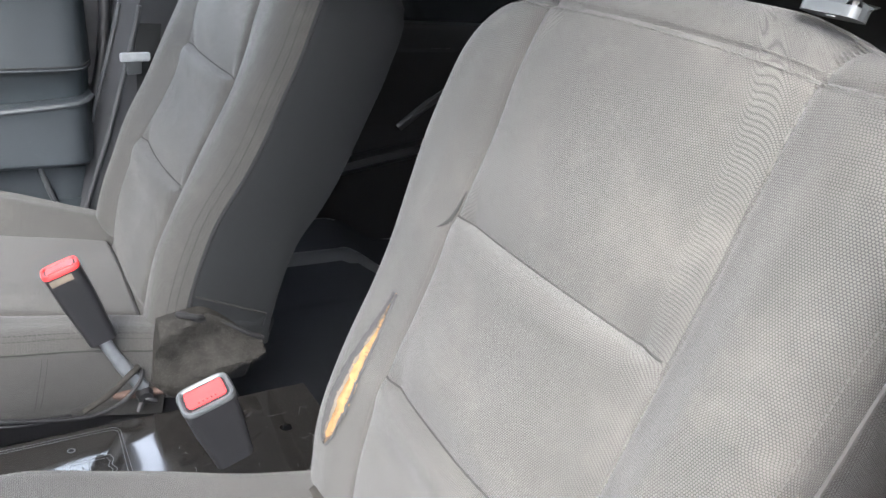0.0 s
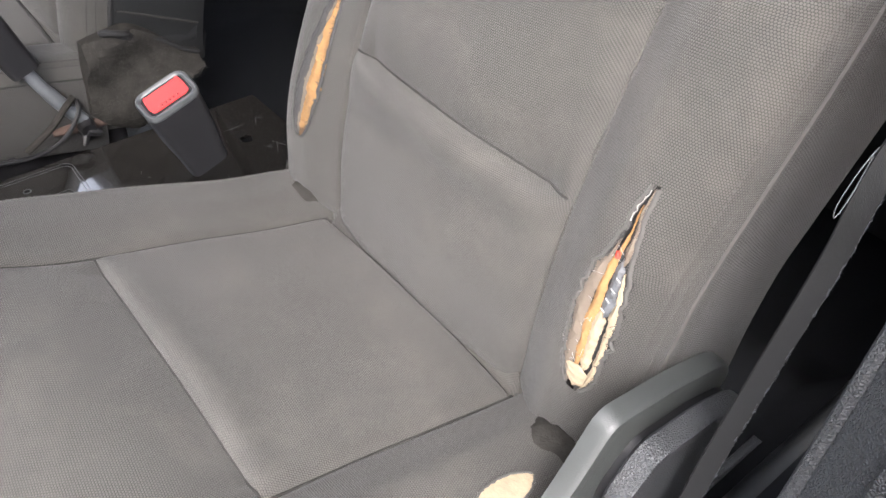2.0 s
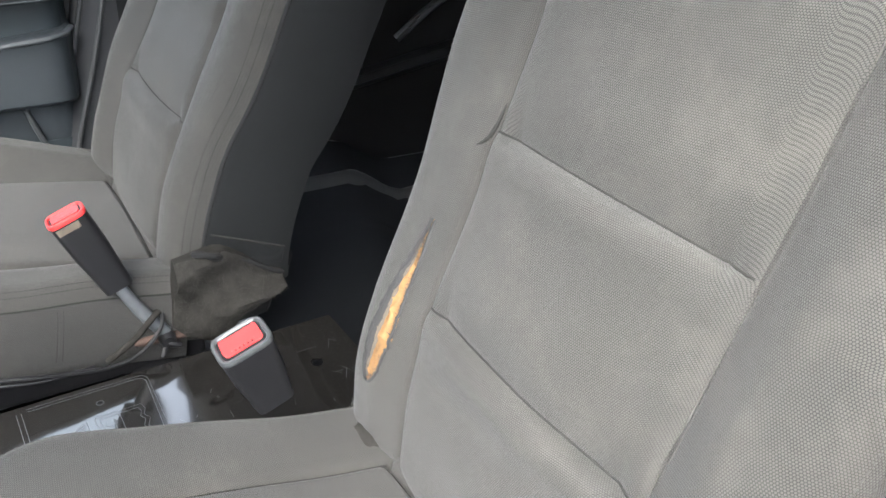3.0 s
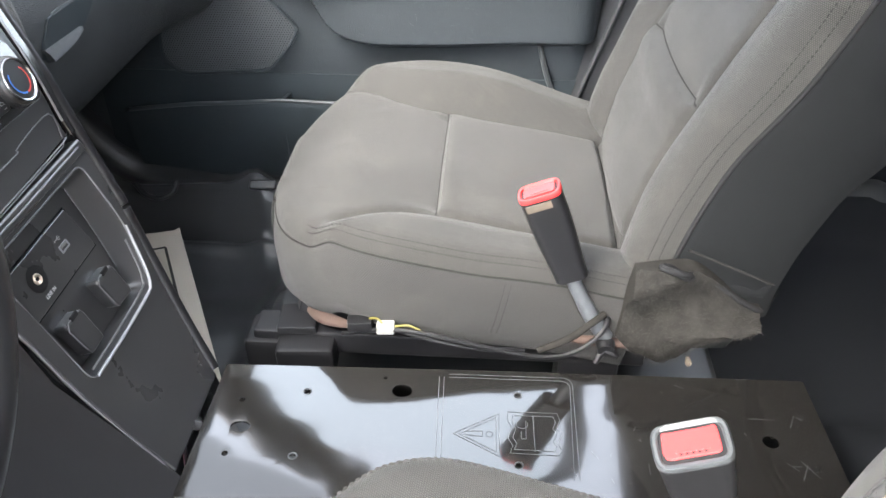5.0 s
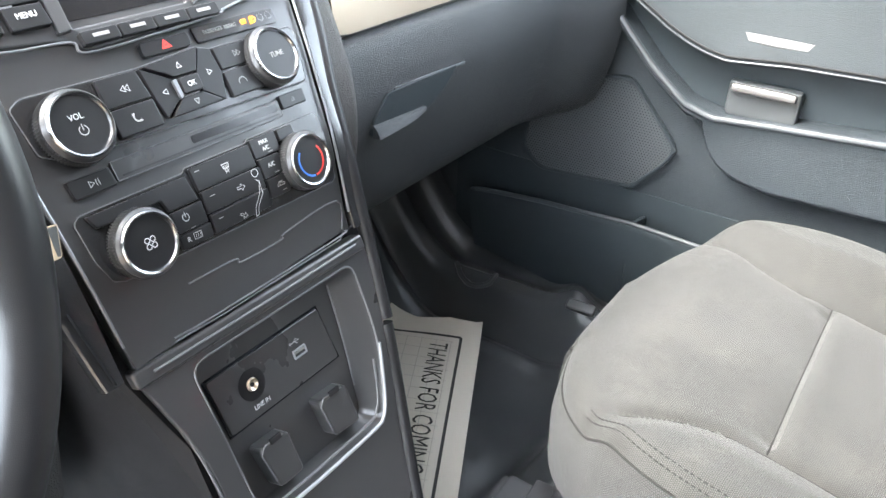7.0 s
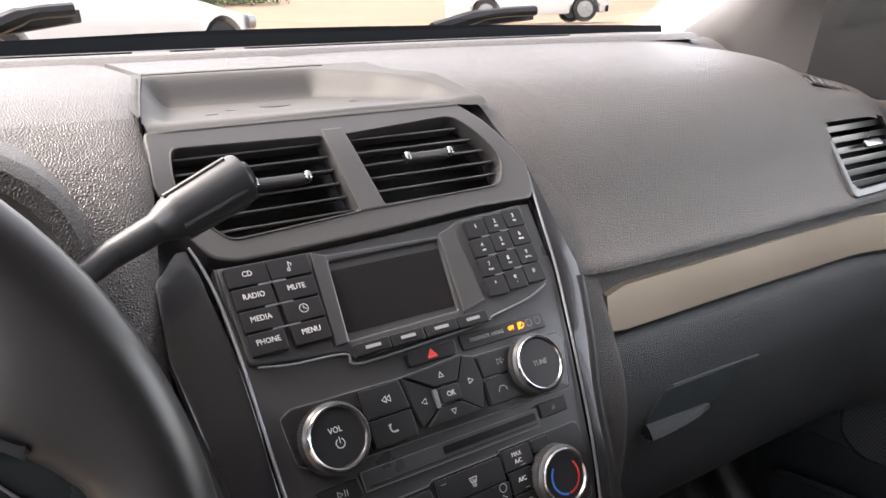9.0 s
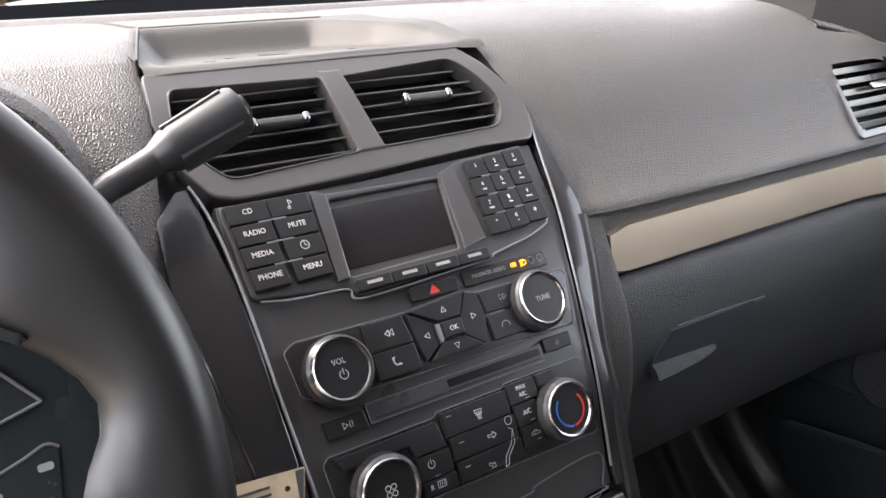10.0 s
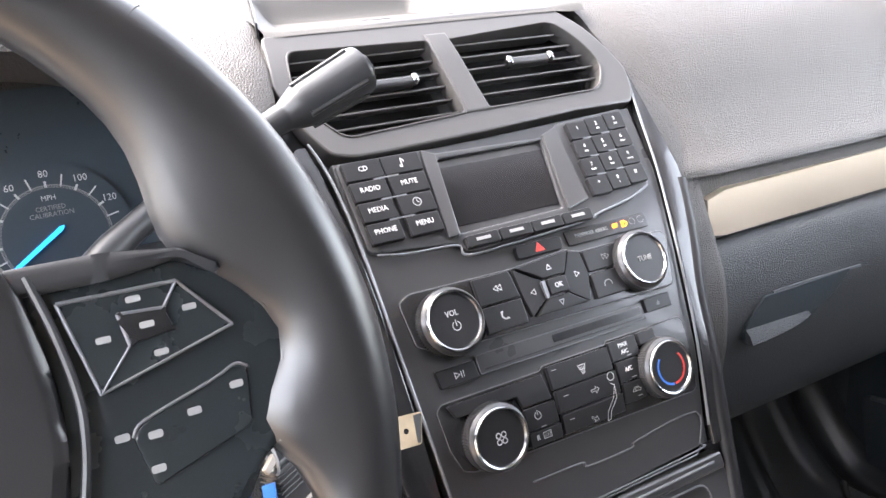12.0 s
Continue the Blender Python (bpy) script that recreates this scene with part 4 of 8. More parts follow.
    part("cushion", face, CLOTH, ob)
    part("cushion_side", side, CLOTH_SIDE, ob, "grey mesh-cloth side of the cushion")
    part("piping", tube([p for p in edge[:-int(.4 / step)]], 0.0013, 8), SEAM, ob, "twin-stitched piping round the cushion")
    # the cushion's creases get the same dark seam and fold-shade lines
    part("seam", tube([cplace(u, -.232, cheight(u, -.232, .1) + .0006) for u in [-.135 + .27 * k / 60 for k in range(61)]], .0010, 6), SEAM, ob)
    part("seam", tube([cplace(u, 0, cheight(u, 0, .1) + .0006) for u in [-.140 + .280 * k / 60 for k in range(61)]], .0011, 6), SEAM, ob)
    for s in (-1, 1):
        P = []
        for k in range(71):
            b = -.23 + .40 * k / 70
            a = 0.143 + (0.075 if s * inner > 0 else 0.03) * smoothstep(.0, .17, b) ** 1.6
            if a < chalf(b) - .01:
                P.append(cplace(s * a, b, cheight(s * a, b, .1) + .0016))
        part("seam", tube(P, .0012, 6), SEAM, ob)
    for s in (-1, 1):
        for d in (.006, .012):
            P = [cplace(s * (chalf(v) - d), v, cheight(s * (chalf(v) - d), v, d) - .0001) for v in [-.25 + .40 * k / 80 for k in range(81)]]
            part("stitching", stitches(P), thread, ob)
        # seam down the cushion side
        for d in (0, .007):
            y = -.095 + d
            w = chalf(y)
            P = [cplace(s * (w + o), y + .012 * q, cheight(s * w, y, 0) - b - .0) + Vector((s * .0012, 0, 0)) for o, b, q in ((.003, .006, 0), (.0065, .02, .2), (.0085, .045, .6), (.0075, .07, 1), (.006, .085, 1.3))]
            part("stitching", stitches(smooth_path(P, 6)), thread, ob)
    if tears:
        rows, rim = [], [[], []]
        for j in range(21):
            t = j / 20
            b = -.168 + .062 * t
            w = .0105 * math.sin(math.pi * t) ** .6 + .0006
            c = -.2255 - .004 * t
            rows.append([cplace(c + w * q, b, cheight(c + w * q, b, .1) + .0010 + .0012 * (1 - q * q) + .0010 * noise.noise((q * 3, b * 160, 2))) for q in (-1, -.6, -.2, .2, .6, 1)])
            for k, q in enumerate((-1, 1)):
                u = c + q * w * (1.05 + .2 * noise.noise((q, b * 200, 6)))
                rim[k].append(cplace(u, b, cheight(u, b, .1) + .0016))
        part("cushion_rip", loft(rows, False, False), FOAM_PALE, ob, "pale foam showing through a worn corner")
        for k in (0, 1):
            part("torn_hem", tube(rim[k], [.0010 + .0005 * noise.noise((p.y * 300, k, 1)) for p in rim[k]], 6), CLOTH_SIDE, ob)
        part("wire_end", tube([place(-.1995, .476, height(-.1995, .476, .1) + .0010), place(-.1988, .480, height(-.1988, .480, .1) + .0016)], .0016, 8), RED_INK, ob, "red wire end in the rip")
        for k in range(4):
            z = .438 + .0085 * k
            u = -.2045 - .0008 * k
            part("ink_bar", tube([place(u - .0022, z, height(u, z, .1) + .0016), place(u + .0020, z + .0012, height(u, z, .1) + .0016)], .0005, 5), INK_DIM, ob)
    # plinth and rails
    part("seat_pan", one_box(pose(cx, gy - .03, gz - .155, 6), .40, .42, .05, .015), BLACK, ob)
    for s in (-1, 1):
        part("rail", one_box(pose(cx + s * .205, gy - .02, gz - .155), .045, .50, .035, .006), BLACK, ob)
        part("rail_foot", one_box(pose(cx + s * .205, gy + .205, gz - .175), .06, .075, .05, .008), BLACK, ob)
        part("riser", one_box(pose(cx + s * .205, gy - .20, .10), .05, .08, .14, .01), BLACK, ob)
        part("riser", one_box(pose(cx + s * .205, gy + .17, .10), .05, .06, .14, .01), BLACK, ob)
    # headrest posts and their collars
    for s in (-1, 1):
        y, n = seat_profile(.86)
        base = Vector((cx + s * .117, y + y_shift - .012, ztop - .010))
        post = part("headrest_post", tube([base, base + Vector((0, -.012, .10))], .006, 14), CHROME, ob, "chrome headrest post")
        part("collar", slab([rounded([(-.021, -.010), (.021, -.010), (.021, .010), (-.021, .010)], .0095)], Matrix.Translation(base + Vector((0, 0, .011))) @ pose(0, 0, 0, 12), .011, .004), BUCKLE_GREY, post, "grey plastic collar")
    y, n = seat_profile(.86)
    rows = []
    for j in range(9):
        t = -1 + 2 * j / 8
        k = math.sqrt(max(.06, 1 - t ** 4))
        rows.append([(cx + .13 * k * math.copysign(abs(math.cos(a)) ** .55, math.cos(a)), y + y_shift - .07 + .05 * k * math.copysign(abs(math.sin(a)) ** .7, math.sin(a)), ztop + .19 + .09 * t)
                     for a in [2 * math.pi * i / 28 for i in range(28)]])
    part("headrest", loft(rows), CLOTH, ob)
    return ob, place, height


driver_seat, DP, DH = build_seat("driver_seat", "worn grey ribbed cloth driver seat with torn bolsters showing foam", -0.405, 0.0, 0.459, 0.366, 0.30, 0.0030,
                                 tears=("inner", "outer"), inner=1, front=(0.085, 0.02), outer_lift=0.004, width=0.243, bolster=(0.012, 0.022), corner=(0.03, 0.197, 2.4), inner_lift=0.006)
passenger_seat, PP, PH = build_seat("passenger_seat", "grey ribbed cloth passenger seat with dusty dark piping", 0.400, 0.052, 0.555, 0.330, 0.17, 0.0042,
                                    inner=-1, outer_lift=0.034, width=0.234, corner=(0.03, 0.197, 2.3), lean=0.046)


def lower_back_cover():
    """Creased dark cover closing the foot of the passenger backrest."""
    rows = []
    for j in range(31):
        z = .205 + .130 * j / 30
        back = float(np.interp(z, [.205, .228, .33, .41], [.190, .180, .150, .128])) + .002 * math.sin(z * 90)
        front = float(np.interp(z, [.205, .27, .335], [.295, .275, .235]))
        f = .005 * max(0, math.sin((z - .205) / .130 * 2 * 2 * math.pi - 1)) - .002
        sec = [(.176, back - .004), (.163 - f, back + .006), (.158 - f * 1.3, .5 * (back + front)), (.158 - f, front), (.19, front), (.20, .235), (.60, .235), (.63, back)]
        rows.append([(x + .0015 * noise.noise((y * 60, z * 60, 1)), y, z) for x, y in sec])
    part("lower_back_cover", loft(rows), SHADED_SIDE, passenger_seat, "creased dark vinyl at the foot of the backrest")


lower_back_cover()
P = smooth_path([(.1395, .272, .366), (.1375, .225, .347), (.1385, .172, .324)], 8)
part("side_pleat", tube(P, .0016, 6), SEAM, passenger_seat, "dark seam low on the backrest side")


# ---------------------------------------------------------------- dashboard
STACK_Z = [0.14, 0.20, 0.27, 0.319, 0.36, 0.414, 0.45, 0.487, 0.51, 0.571, 0.643, 0.669, 0.689, 0.734, 0.767, 0.815, 0.84]
STACK_Y = [0.756, 0.784, 0.818, 0.839, 0.853, 0.870, 0.884, 0.899, 0.909, 0.925, 0.964, 0.981, 0.997, 1.034, 1.060, 1.095, 1.125]
_sz = np.linspace(0.13, 0.85, 145)
_sy = np.convolve(np.pad(np.interp(_sz, STACK_Z, STACK_Y), 3, mode="edge"), np.ones(7) / 7, "valid")


def stack_y(z):
    return float(np.interp(z, _sz, _sy))


def face_at(x, z, lift=0.0):
    """A frame on the centre stack's face: x to the right, y up along the face, z out of it."""
    s = (stack_y(z + .008) - stack_y(z - .008)) / 0.016
    up = Vector((0, s, 1)).normalized()
    out = Vector((1, 0, 0)).cross(up)
    m = Matrix((Vector((1, 0, 0)), up, out)).transposed().to_4x4()
    return Matrix.Translation(Vector((x, stack_y(z), z)) + out * (lift - 0.009)) @ m


def inset(loop, d, hole):
    """A closed outline moved into its material by d."""
    k = len(loop)
    area = sum(loop[i - 1][0] * loop[i][1] - loop[i][0] * loop[i - 1][1] for i in range(k))
    turn = (1 if area > 0 else -1) * (-1 if hole else 1)
    out = []
    for i in range(k):
        p, q, r = Vector(loop[i - 1]), Vector(loop[i]), Vector(loop[(i + 1) % k])
        u, v = (q - p).normalized(), (r - q).normalized()
        n = Vector((-(u.y + v.y), u.x + v.x))
        if n.length < 1e-6:
            n = Vector((-u.y, u.x))
        n.normalize()
        out.append(tuple(q + n * (turn * d / max(.5, n.dot(Vector((-u.y, u.x)))))))
    return out


def on_face(loops, lift, depth, bevel=0.0, step=0.006):
    """A panel with an outline and holes given as (x, z), its edges rounded, bent to the stack's face."""
    loops = [[p for i, p in enumerate(lp) if (Vector(p) - Vector(lp[i - 1])).length > 1e-6] for lp in loops]
    tops = [inset(lp, bevel, i > 0) for i, lp in enumerate(loops)] if bevel else loops
    bm = flat_fill(tops)
    for lp, tp in zip(loops, tops):
        profile = [(tp, 0.0), ([tuple(Vector(a).lerp(Vector(b), .7)) for a, b in zip(tp, lp)], -.3 * bevel), (lp, -bevel), (lp, -depth)] if bevel else [(lp, 0.0), (lp, -depth)]
        rows = [[bm.verts.new((x, y, h)) for x, y in pts] for pts, h in profile]
        for r0, r1 in zip(rows, rows[1:]):
            for i in range(len(r0)):
                bm.faces.new((r0[i - 1], r0[i], r1[i], r1[i - 1]))
    bmesh.ops.remove_doubles(bm, verts=bm.verts[:], dist=1e-6)
    zs = [p[1] for p in loops[0]]
    z = math.ceil(min(zs) / step) * step
    while z < max(zs):
        bmesh.ops.bisect_plane(bm, geom=bm.verts[:] + bm.edges[:] + bm.faces[:], plane_co=(0, z, 0), plane_no=(0, 1, 0))
        z += step
    for v in bm.verts:
        v.co = face_at(v.co.x, v.co.y, lift + v.co.z).translation
    return bm


def face_part(name, bm, mat, parent=None, label=""):
    """A panel of the stack, its bevels kept crisp."""
    return part(name, bm, mat, parent, label, smooth=14)


def build_dash_pad():
    """The padded top and passenger side of the dashboard."""
    ob = thing("dashboard", "dark grained vinyl dashboard with a champagne trim strip", "dashboard", (0.4, 1.2, 0.5), kind="structure")
    prof = [(1.60, .872), (1.50, .872), (1.40, .868), (1.27, .860), (1.19, .852), (1.13, .838), (1.088, .812), (1.060, .778), (1.036, .735), (1.017, .706), (1.004, .691), (1.001, .684)]
    P = [tuple(v)[1:] for v in smooth_path([(0, a, b) for a, b in prof], 8)]
    rows = []
    xs = [.150, .165, .185, .21] + [.25 + .03 * i for i in range(12)] + [.602, .616, .63, .66, .69, .715, .730, .742, .76, .79]
    for x in xs:
        k = 1 - smoothstep(.15, .21, x)
        k2 = 1 - smoothstep(.15, .25, x)
        f = lambda y, z: x + k2 * ((-.46 * (min(y, 1.283) - 1.12)) if y > 1.12 else float(np.interp(z, [.66, .70, .752, .776, .796, .81], [.016, .0195, .0165, .013, .005, .0])))
        rows.append([(f(y, z), y + .012 * k + .004 * noise.noise((x * 4, y * 4, 0)), z - .002 * k - .020 * smoothstep(.68, .79, x) * smoothstep(1.38, 1.29, y) - .022 * smoothstep(.60, .70, x) * smoothstep(1.07, 1.11, y) * smoothstep(1.38, 1.27, y)) for y, z in P] +
                    [(x, 1.025, .679), (x, 1.6, .66)])
    bm = loft(rows)
    vent = [f for f in bm.faces if .605 < f.calc_center_median().x < .733 and .697 < f.calc_center_median().z < .771 and f.calc_center_median().y < 1.11]
    bmesh.ops.delete(bm, geom=vent, context="FACES")
    part("dash_pad", bm, DASH, ob)
    # over the stack, behind the storage tray, and to the driver's side
    rows = []
    for x in (-.80, -.72, -.66, -.577, -.575, -.50, -.40, -.30, -.238, -.236, -.20, -.18, -.165, -.152, -.146):
        if -.576 < x < -.237:
            rows.append([(x, 1.60, .872), (x, 1.50, .872), (x, 1.40, .868), (x, 1.29, .862), (x, 1.27, .860), (x, 1.19, .852), (x, 1.145, .842), (x, 1.140, .82), (x, 1.140, .78), (x, 1.140, .74), (x, 1.14, .70), (x, 1.14, .66), (x, 1.6, .66)])
            continue
        g = smoothstep(-.21, -.146, x)
        r = .004 * smoothstep(-.156, -.146, x)
        row = []
        for y, z in ((1.60, .872), (1.50, .872), (1.40, .868), (1.29, .862), (1.27, .860), (1.19, .852), (1.13, .838), (1.088, .812), (1.060, .778), (1.036, .735), (1.018, .70), (1.000, .66)):
            edge = -.146 + .26 * (min(y, 1.285) - 1.12) if y > 1.12 else float(np.interp(z, [.66, .716, .756, .772, .799, .83], [-.173, -.170, -.161, -.158, -.151, -.145]))
            row.append((x + (edge + .146) * g, y + (r if y < 1.14 else 0), z - r))
        rows.append(row + [(row[-1][0], 1.6, .66)])
    part("dash_pad", loft(rows), DASH, ob)
    rows = []
    for i in range(11):
        x = -.1029 + .1803 * i / 10
        rows.append([(x, 1.60, .872), (x, 1.40, .868), (x, 1.2905, .862), (x, 1.288, .861), (x, 1.287, .70), (x, 1.6, .70)])
    part("dash_pad", loft(rows), DASH, ob)
    # raised lip near the glass
    rows = []
    for i in range(31):
        x = -.78 + 1.52 * i / 30
        d = -.09 * (x / .8) ** 2
        rows.append([(x, 1.425 + d, .866), (x, 1.440 + d, .8745), (x, 1.46 + d, .8765), (x, 1.62 + d, .878), (x, 1.62 + d, .86)])
    part("dash_ledge", loft(rows), DASH, ob)
    # speaker slots near the glass
    for x0, x1 in ((-.30, -.06), (-.015, .035), (.075, .56)):
        part("defrost_slot", ribbon(smooth_path([(x0, 1.495 - .14 * x0 * x0, .8770), ((x0 + x1) / 2, 1.495 - .14 * ((x0 + x1) / 2) ** 2, .8770), (x1, 1.495 - .14 * x1 * x1, .8770)], 6), (0, 1, 0), .012, .003), BLACK, ob)
    # trim strip and its dark surround
    rows = []
    for i in range(25):
        x = .2025 + .5435 * i / 24
        y = 1.003 + .004 * math.sin(i / 24 * math.pi) - .06 * smoothstep(.60, .80, x)
        t, b = .669 - .006 * (1 - smoothstep(.2025, .222, x)), .621 + .004 * (1 - smoothstep(.2025, .212, x))
        rows.append([(x, y + .014, t), (x, y + .003, t - .003), (x, y + .001, (t + b) / 2), (x, y + .0005, b + .003), (x, y + .010, b)])
    part("trim_strip", loft(rows), SILVER, ob, "champagne silver trim strip")
    rows = []
    for i in range(25):
        x = .199 + .553 * i / 24
        y = 1.008 - .06 * smoothstep(.60, .80, x)
        rows.append([(x, y + .03, .690), (x, y + .012, .688), (x, y + .006, .680), (x, y + .004, .668), (x, y + .003, .615), (x, y + .03, .613)])
    part("trim_surround", loft(rows), DASH, ob)
    # padded column between the stack and the glove box
    rows = []
    for j in range(25):
        z = .765 - .355 * j / 24
        y = float(np.interp(z, [.40, .415, .45, .49, .53, .565, .60, .628, .66, .695, .72, .74, .765], [1.03, 1.012, .994, .984, .978, .976, .980, .990, 1.002, 1.0215, 1.036, 1.048, 1.066]))
        r = float(np.interp(z, [.41, .53, .66, .70, .765], [.212, .208, .200, .204, .206]))
        rows.append([(.154, 1.09, z), (.1545, y + .010, z), (.158, y + .002, z), (.166, y - .002, z), (r - .012, y - .002, z), (r - .004, y + .001, z), (r, y + .008, z), (r, 1.09, z)])
    part("dash_column", loft(rows), DASH, ob, "grained vinyl column beside the centre stack")
    # glove box and lower panel
    prof = [(1.010, .620), (.997, .614), (.989, .597), (.984, .565), (.986, .53), (.992, .49), (1.003, .45), (1.020, .415), (1.045, .398), (1.09, .395), (1.30, .43)]
    P = [tuple(v)[1:] for v in smooth_path([(0, a, b) for a, b in prof], 4)]
    rows = []
    for i in range(26):
        x = .155 + .60 * i / 25
        rows.append([(x, y - .05 * smoothstep(.60, .80, x) - .010 * (1 - smoothstep(.155, .19, x)), z) for y, z in P] + [(x, 1.3, .61)])
    part("glove_box", loft(rows), DASH_LOW, ob, "charcoal grained glove box lid")
    part("glove_box_seam", ribbon([(.268, .9835, .564), (.33, .9832, .563), (.397, .9832, .5605)], (0, 0, 1), .0022, .002), STEEL_LINE, ob)
    # flat plate, darker than the lid, paints the shade of the latch scoop
    recess = rounded([(.2560, .5630), (.3810, .5620), (.3560, .5400), (.3200, .5250), (.2300, .5245), (.2330, .5400)], [.002, .004, .02, .01, .002, .004])
    part("latch_shade", slab([recess], Matrix.Translation((0, .9815, 0)) @ pose(0, 0, 0, 90), .006, .0012), DOOR, ob, "darker flat plate standing in for the latch scoop")
    rows = []
    for k in range(13):
        t = k / 12
        x = .2315 + .086 * t
        top, bot = .5360 - .0035 * t, .5235 + .0020 * t + .004 * t ** 4
        d = .0075 * (1 - .6 * t ** 3)
        rows.append([(x, .9815, top), (x, .9800 - d * .55, (top + bot) / 2 + .001), (x, .9800 - d, bot), (x, .9830, bot - .0020), (x, .990, top)])
    part("glove_box_latch", loft(rows), DASH_LOW, ob, "satin glove box finger latch")
    return ob


dashboard = build_dash_pad()


def side_vent():
    ob = thing("side_air_vent", "dark slatted dashboard air vent with a silver slider", "air vent", (.66, 1.04, .73), group="air vents")
    up = Vector((0, .058, .078)).normalized()
    out = Vector((1, 0, 0)).cross(up)
    m = Matrix.Translation(Vector((.672, 1.041, .734)) + out * .007) @ Matrix((Vector((1, 0, 0)), up, out)).transposed().to_4x4()
    hole = rounded([(-.062, .044), (.066, .047), (.074, -.044), (-.076, -.046)], .008)
    rim = [(x * 1.12, y * 1.20) for x, y in hole]
    part("vent_frame", slab([rim, hole], m, .012, .002), PANEL, ob)
    part("vent_cavity", loft([[m @ Vector((x, y, z)) for x, y in hole] for z in (-.010, -.045)], True, False), BLACK, ob)
    part("vent_back", slab([hole], m @ pose(0, 0, -.044), .004), BLACK, ob)
    for k in range(6):
        part("slat", one_box(m @ pose(0, -.036 + .0145 * k, -.010, 25), .135, .0075, .0022, .0006), PANEL, ob)
    part("slider", one_box(m @ pose(.005, .006, .001), .034, .009, .006, .002), CHROME, ob, "silver slider")
    d = Matrix.Translation((.668, 1.098, .8120)) @ pose(0, 0, 0, 27, 11)
    grid = rounded([(-.045, -.012), (.040, -.014), (.048, -.002), (.020, .014), (-.040, .012)], .006)
    part("demister", slab([grid], d, .010, .001), BLACK, ob, "small window demister outlet")
    for k in range(4):
        part("demister_slat", one_box(d @ pose(-.026 + .017 * k, -.001, .0004, 0, 0, -28), .0105, .019, .0012, .0004), SATIN, ob)
    return ob


side_vent()


def icon(paths, m, parent, mat=None, w=0.0006, closed=False, name="symbol"):
    return part(name, lines(paths, m, w, .0002, closed), mat or INK, parent, smooth=0)


def label_on(text, x, z, size, parent, lift, mat=None, squeeze=.9, dx=0, dz=0):
    return part("legend", lettering(text, size, face_at(x, z, lift) @ pose(dx, dz, 0), .0002, squeeze), mat or INK, parent, smooth=0)


def key(parent, name, corners, lift=.0035, mat=None, r=.0012):
    """A keycap: (x, z) corners on the stack's face."""
    return face_part(name, on_face([rounded(corners, r, 3)], lift, .005, .0007), mat or KEYCAP, parent)


def quad(x0, x1, z0, z1, skew=0.0):
    return [(x0, z0), (x1, z0), (x1 + skew, z1), (x0 + skew, z1)]


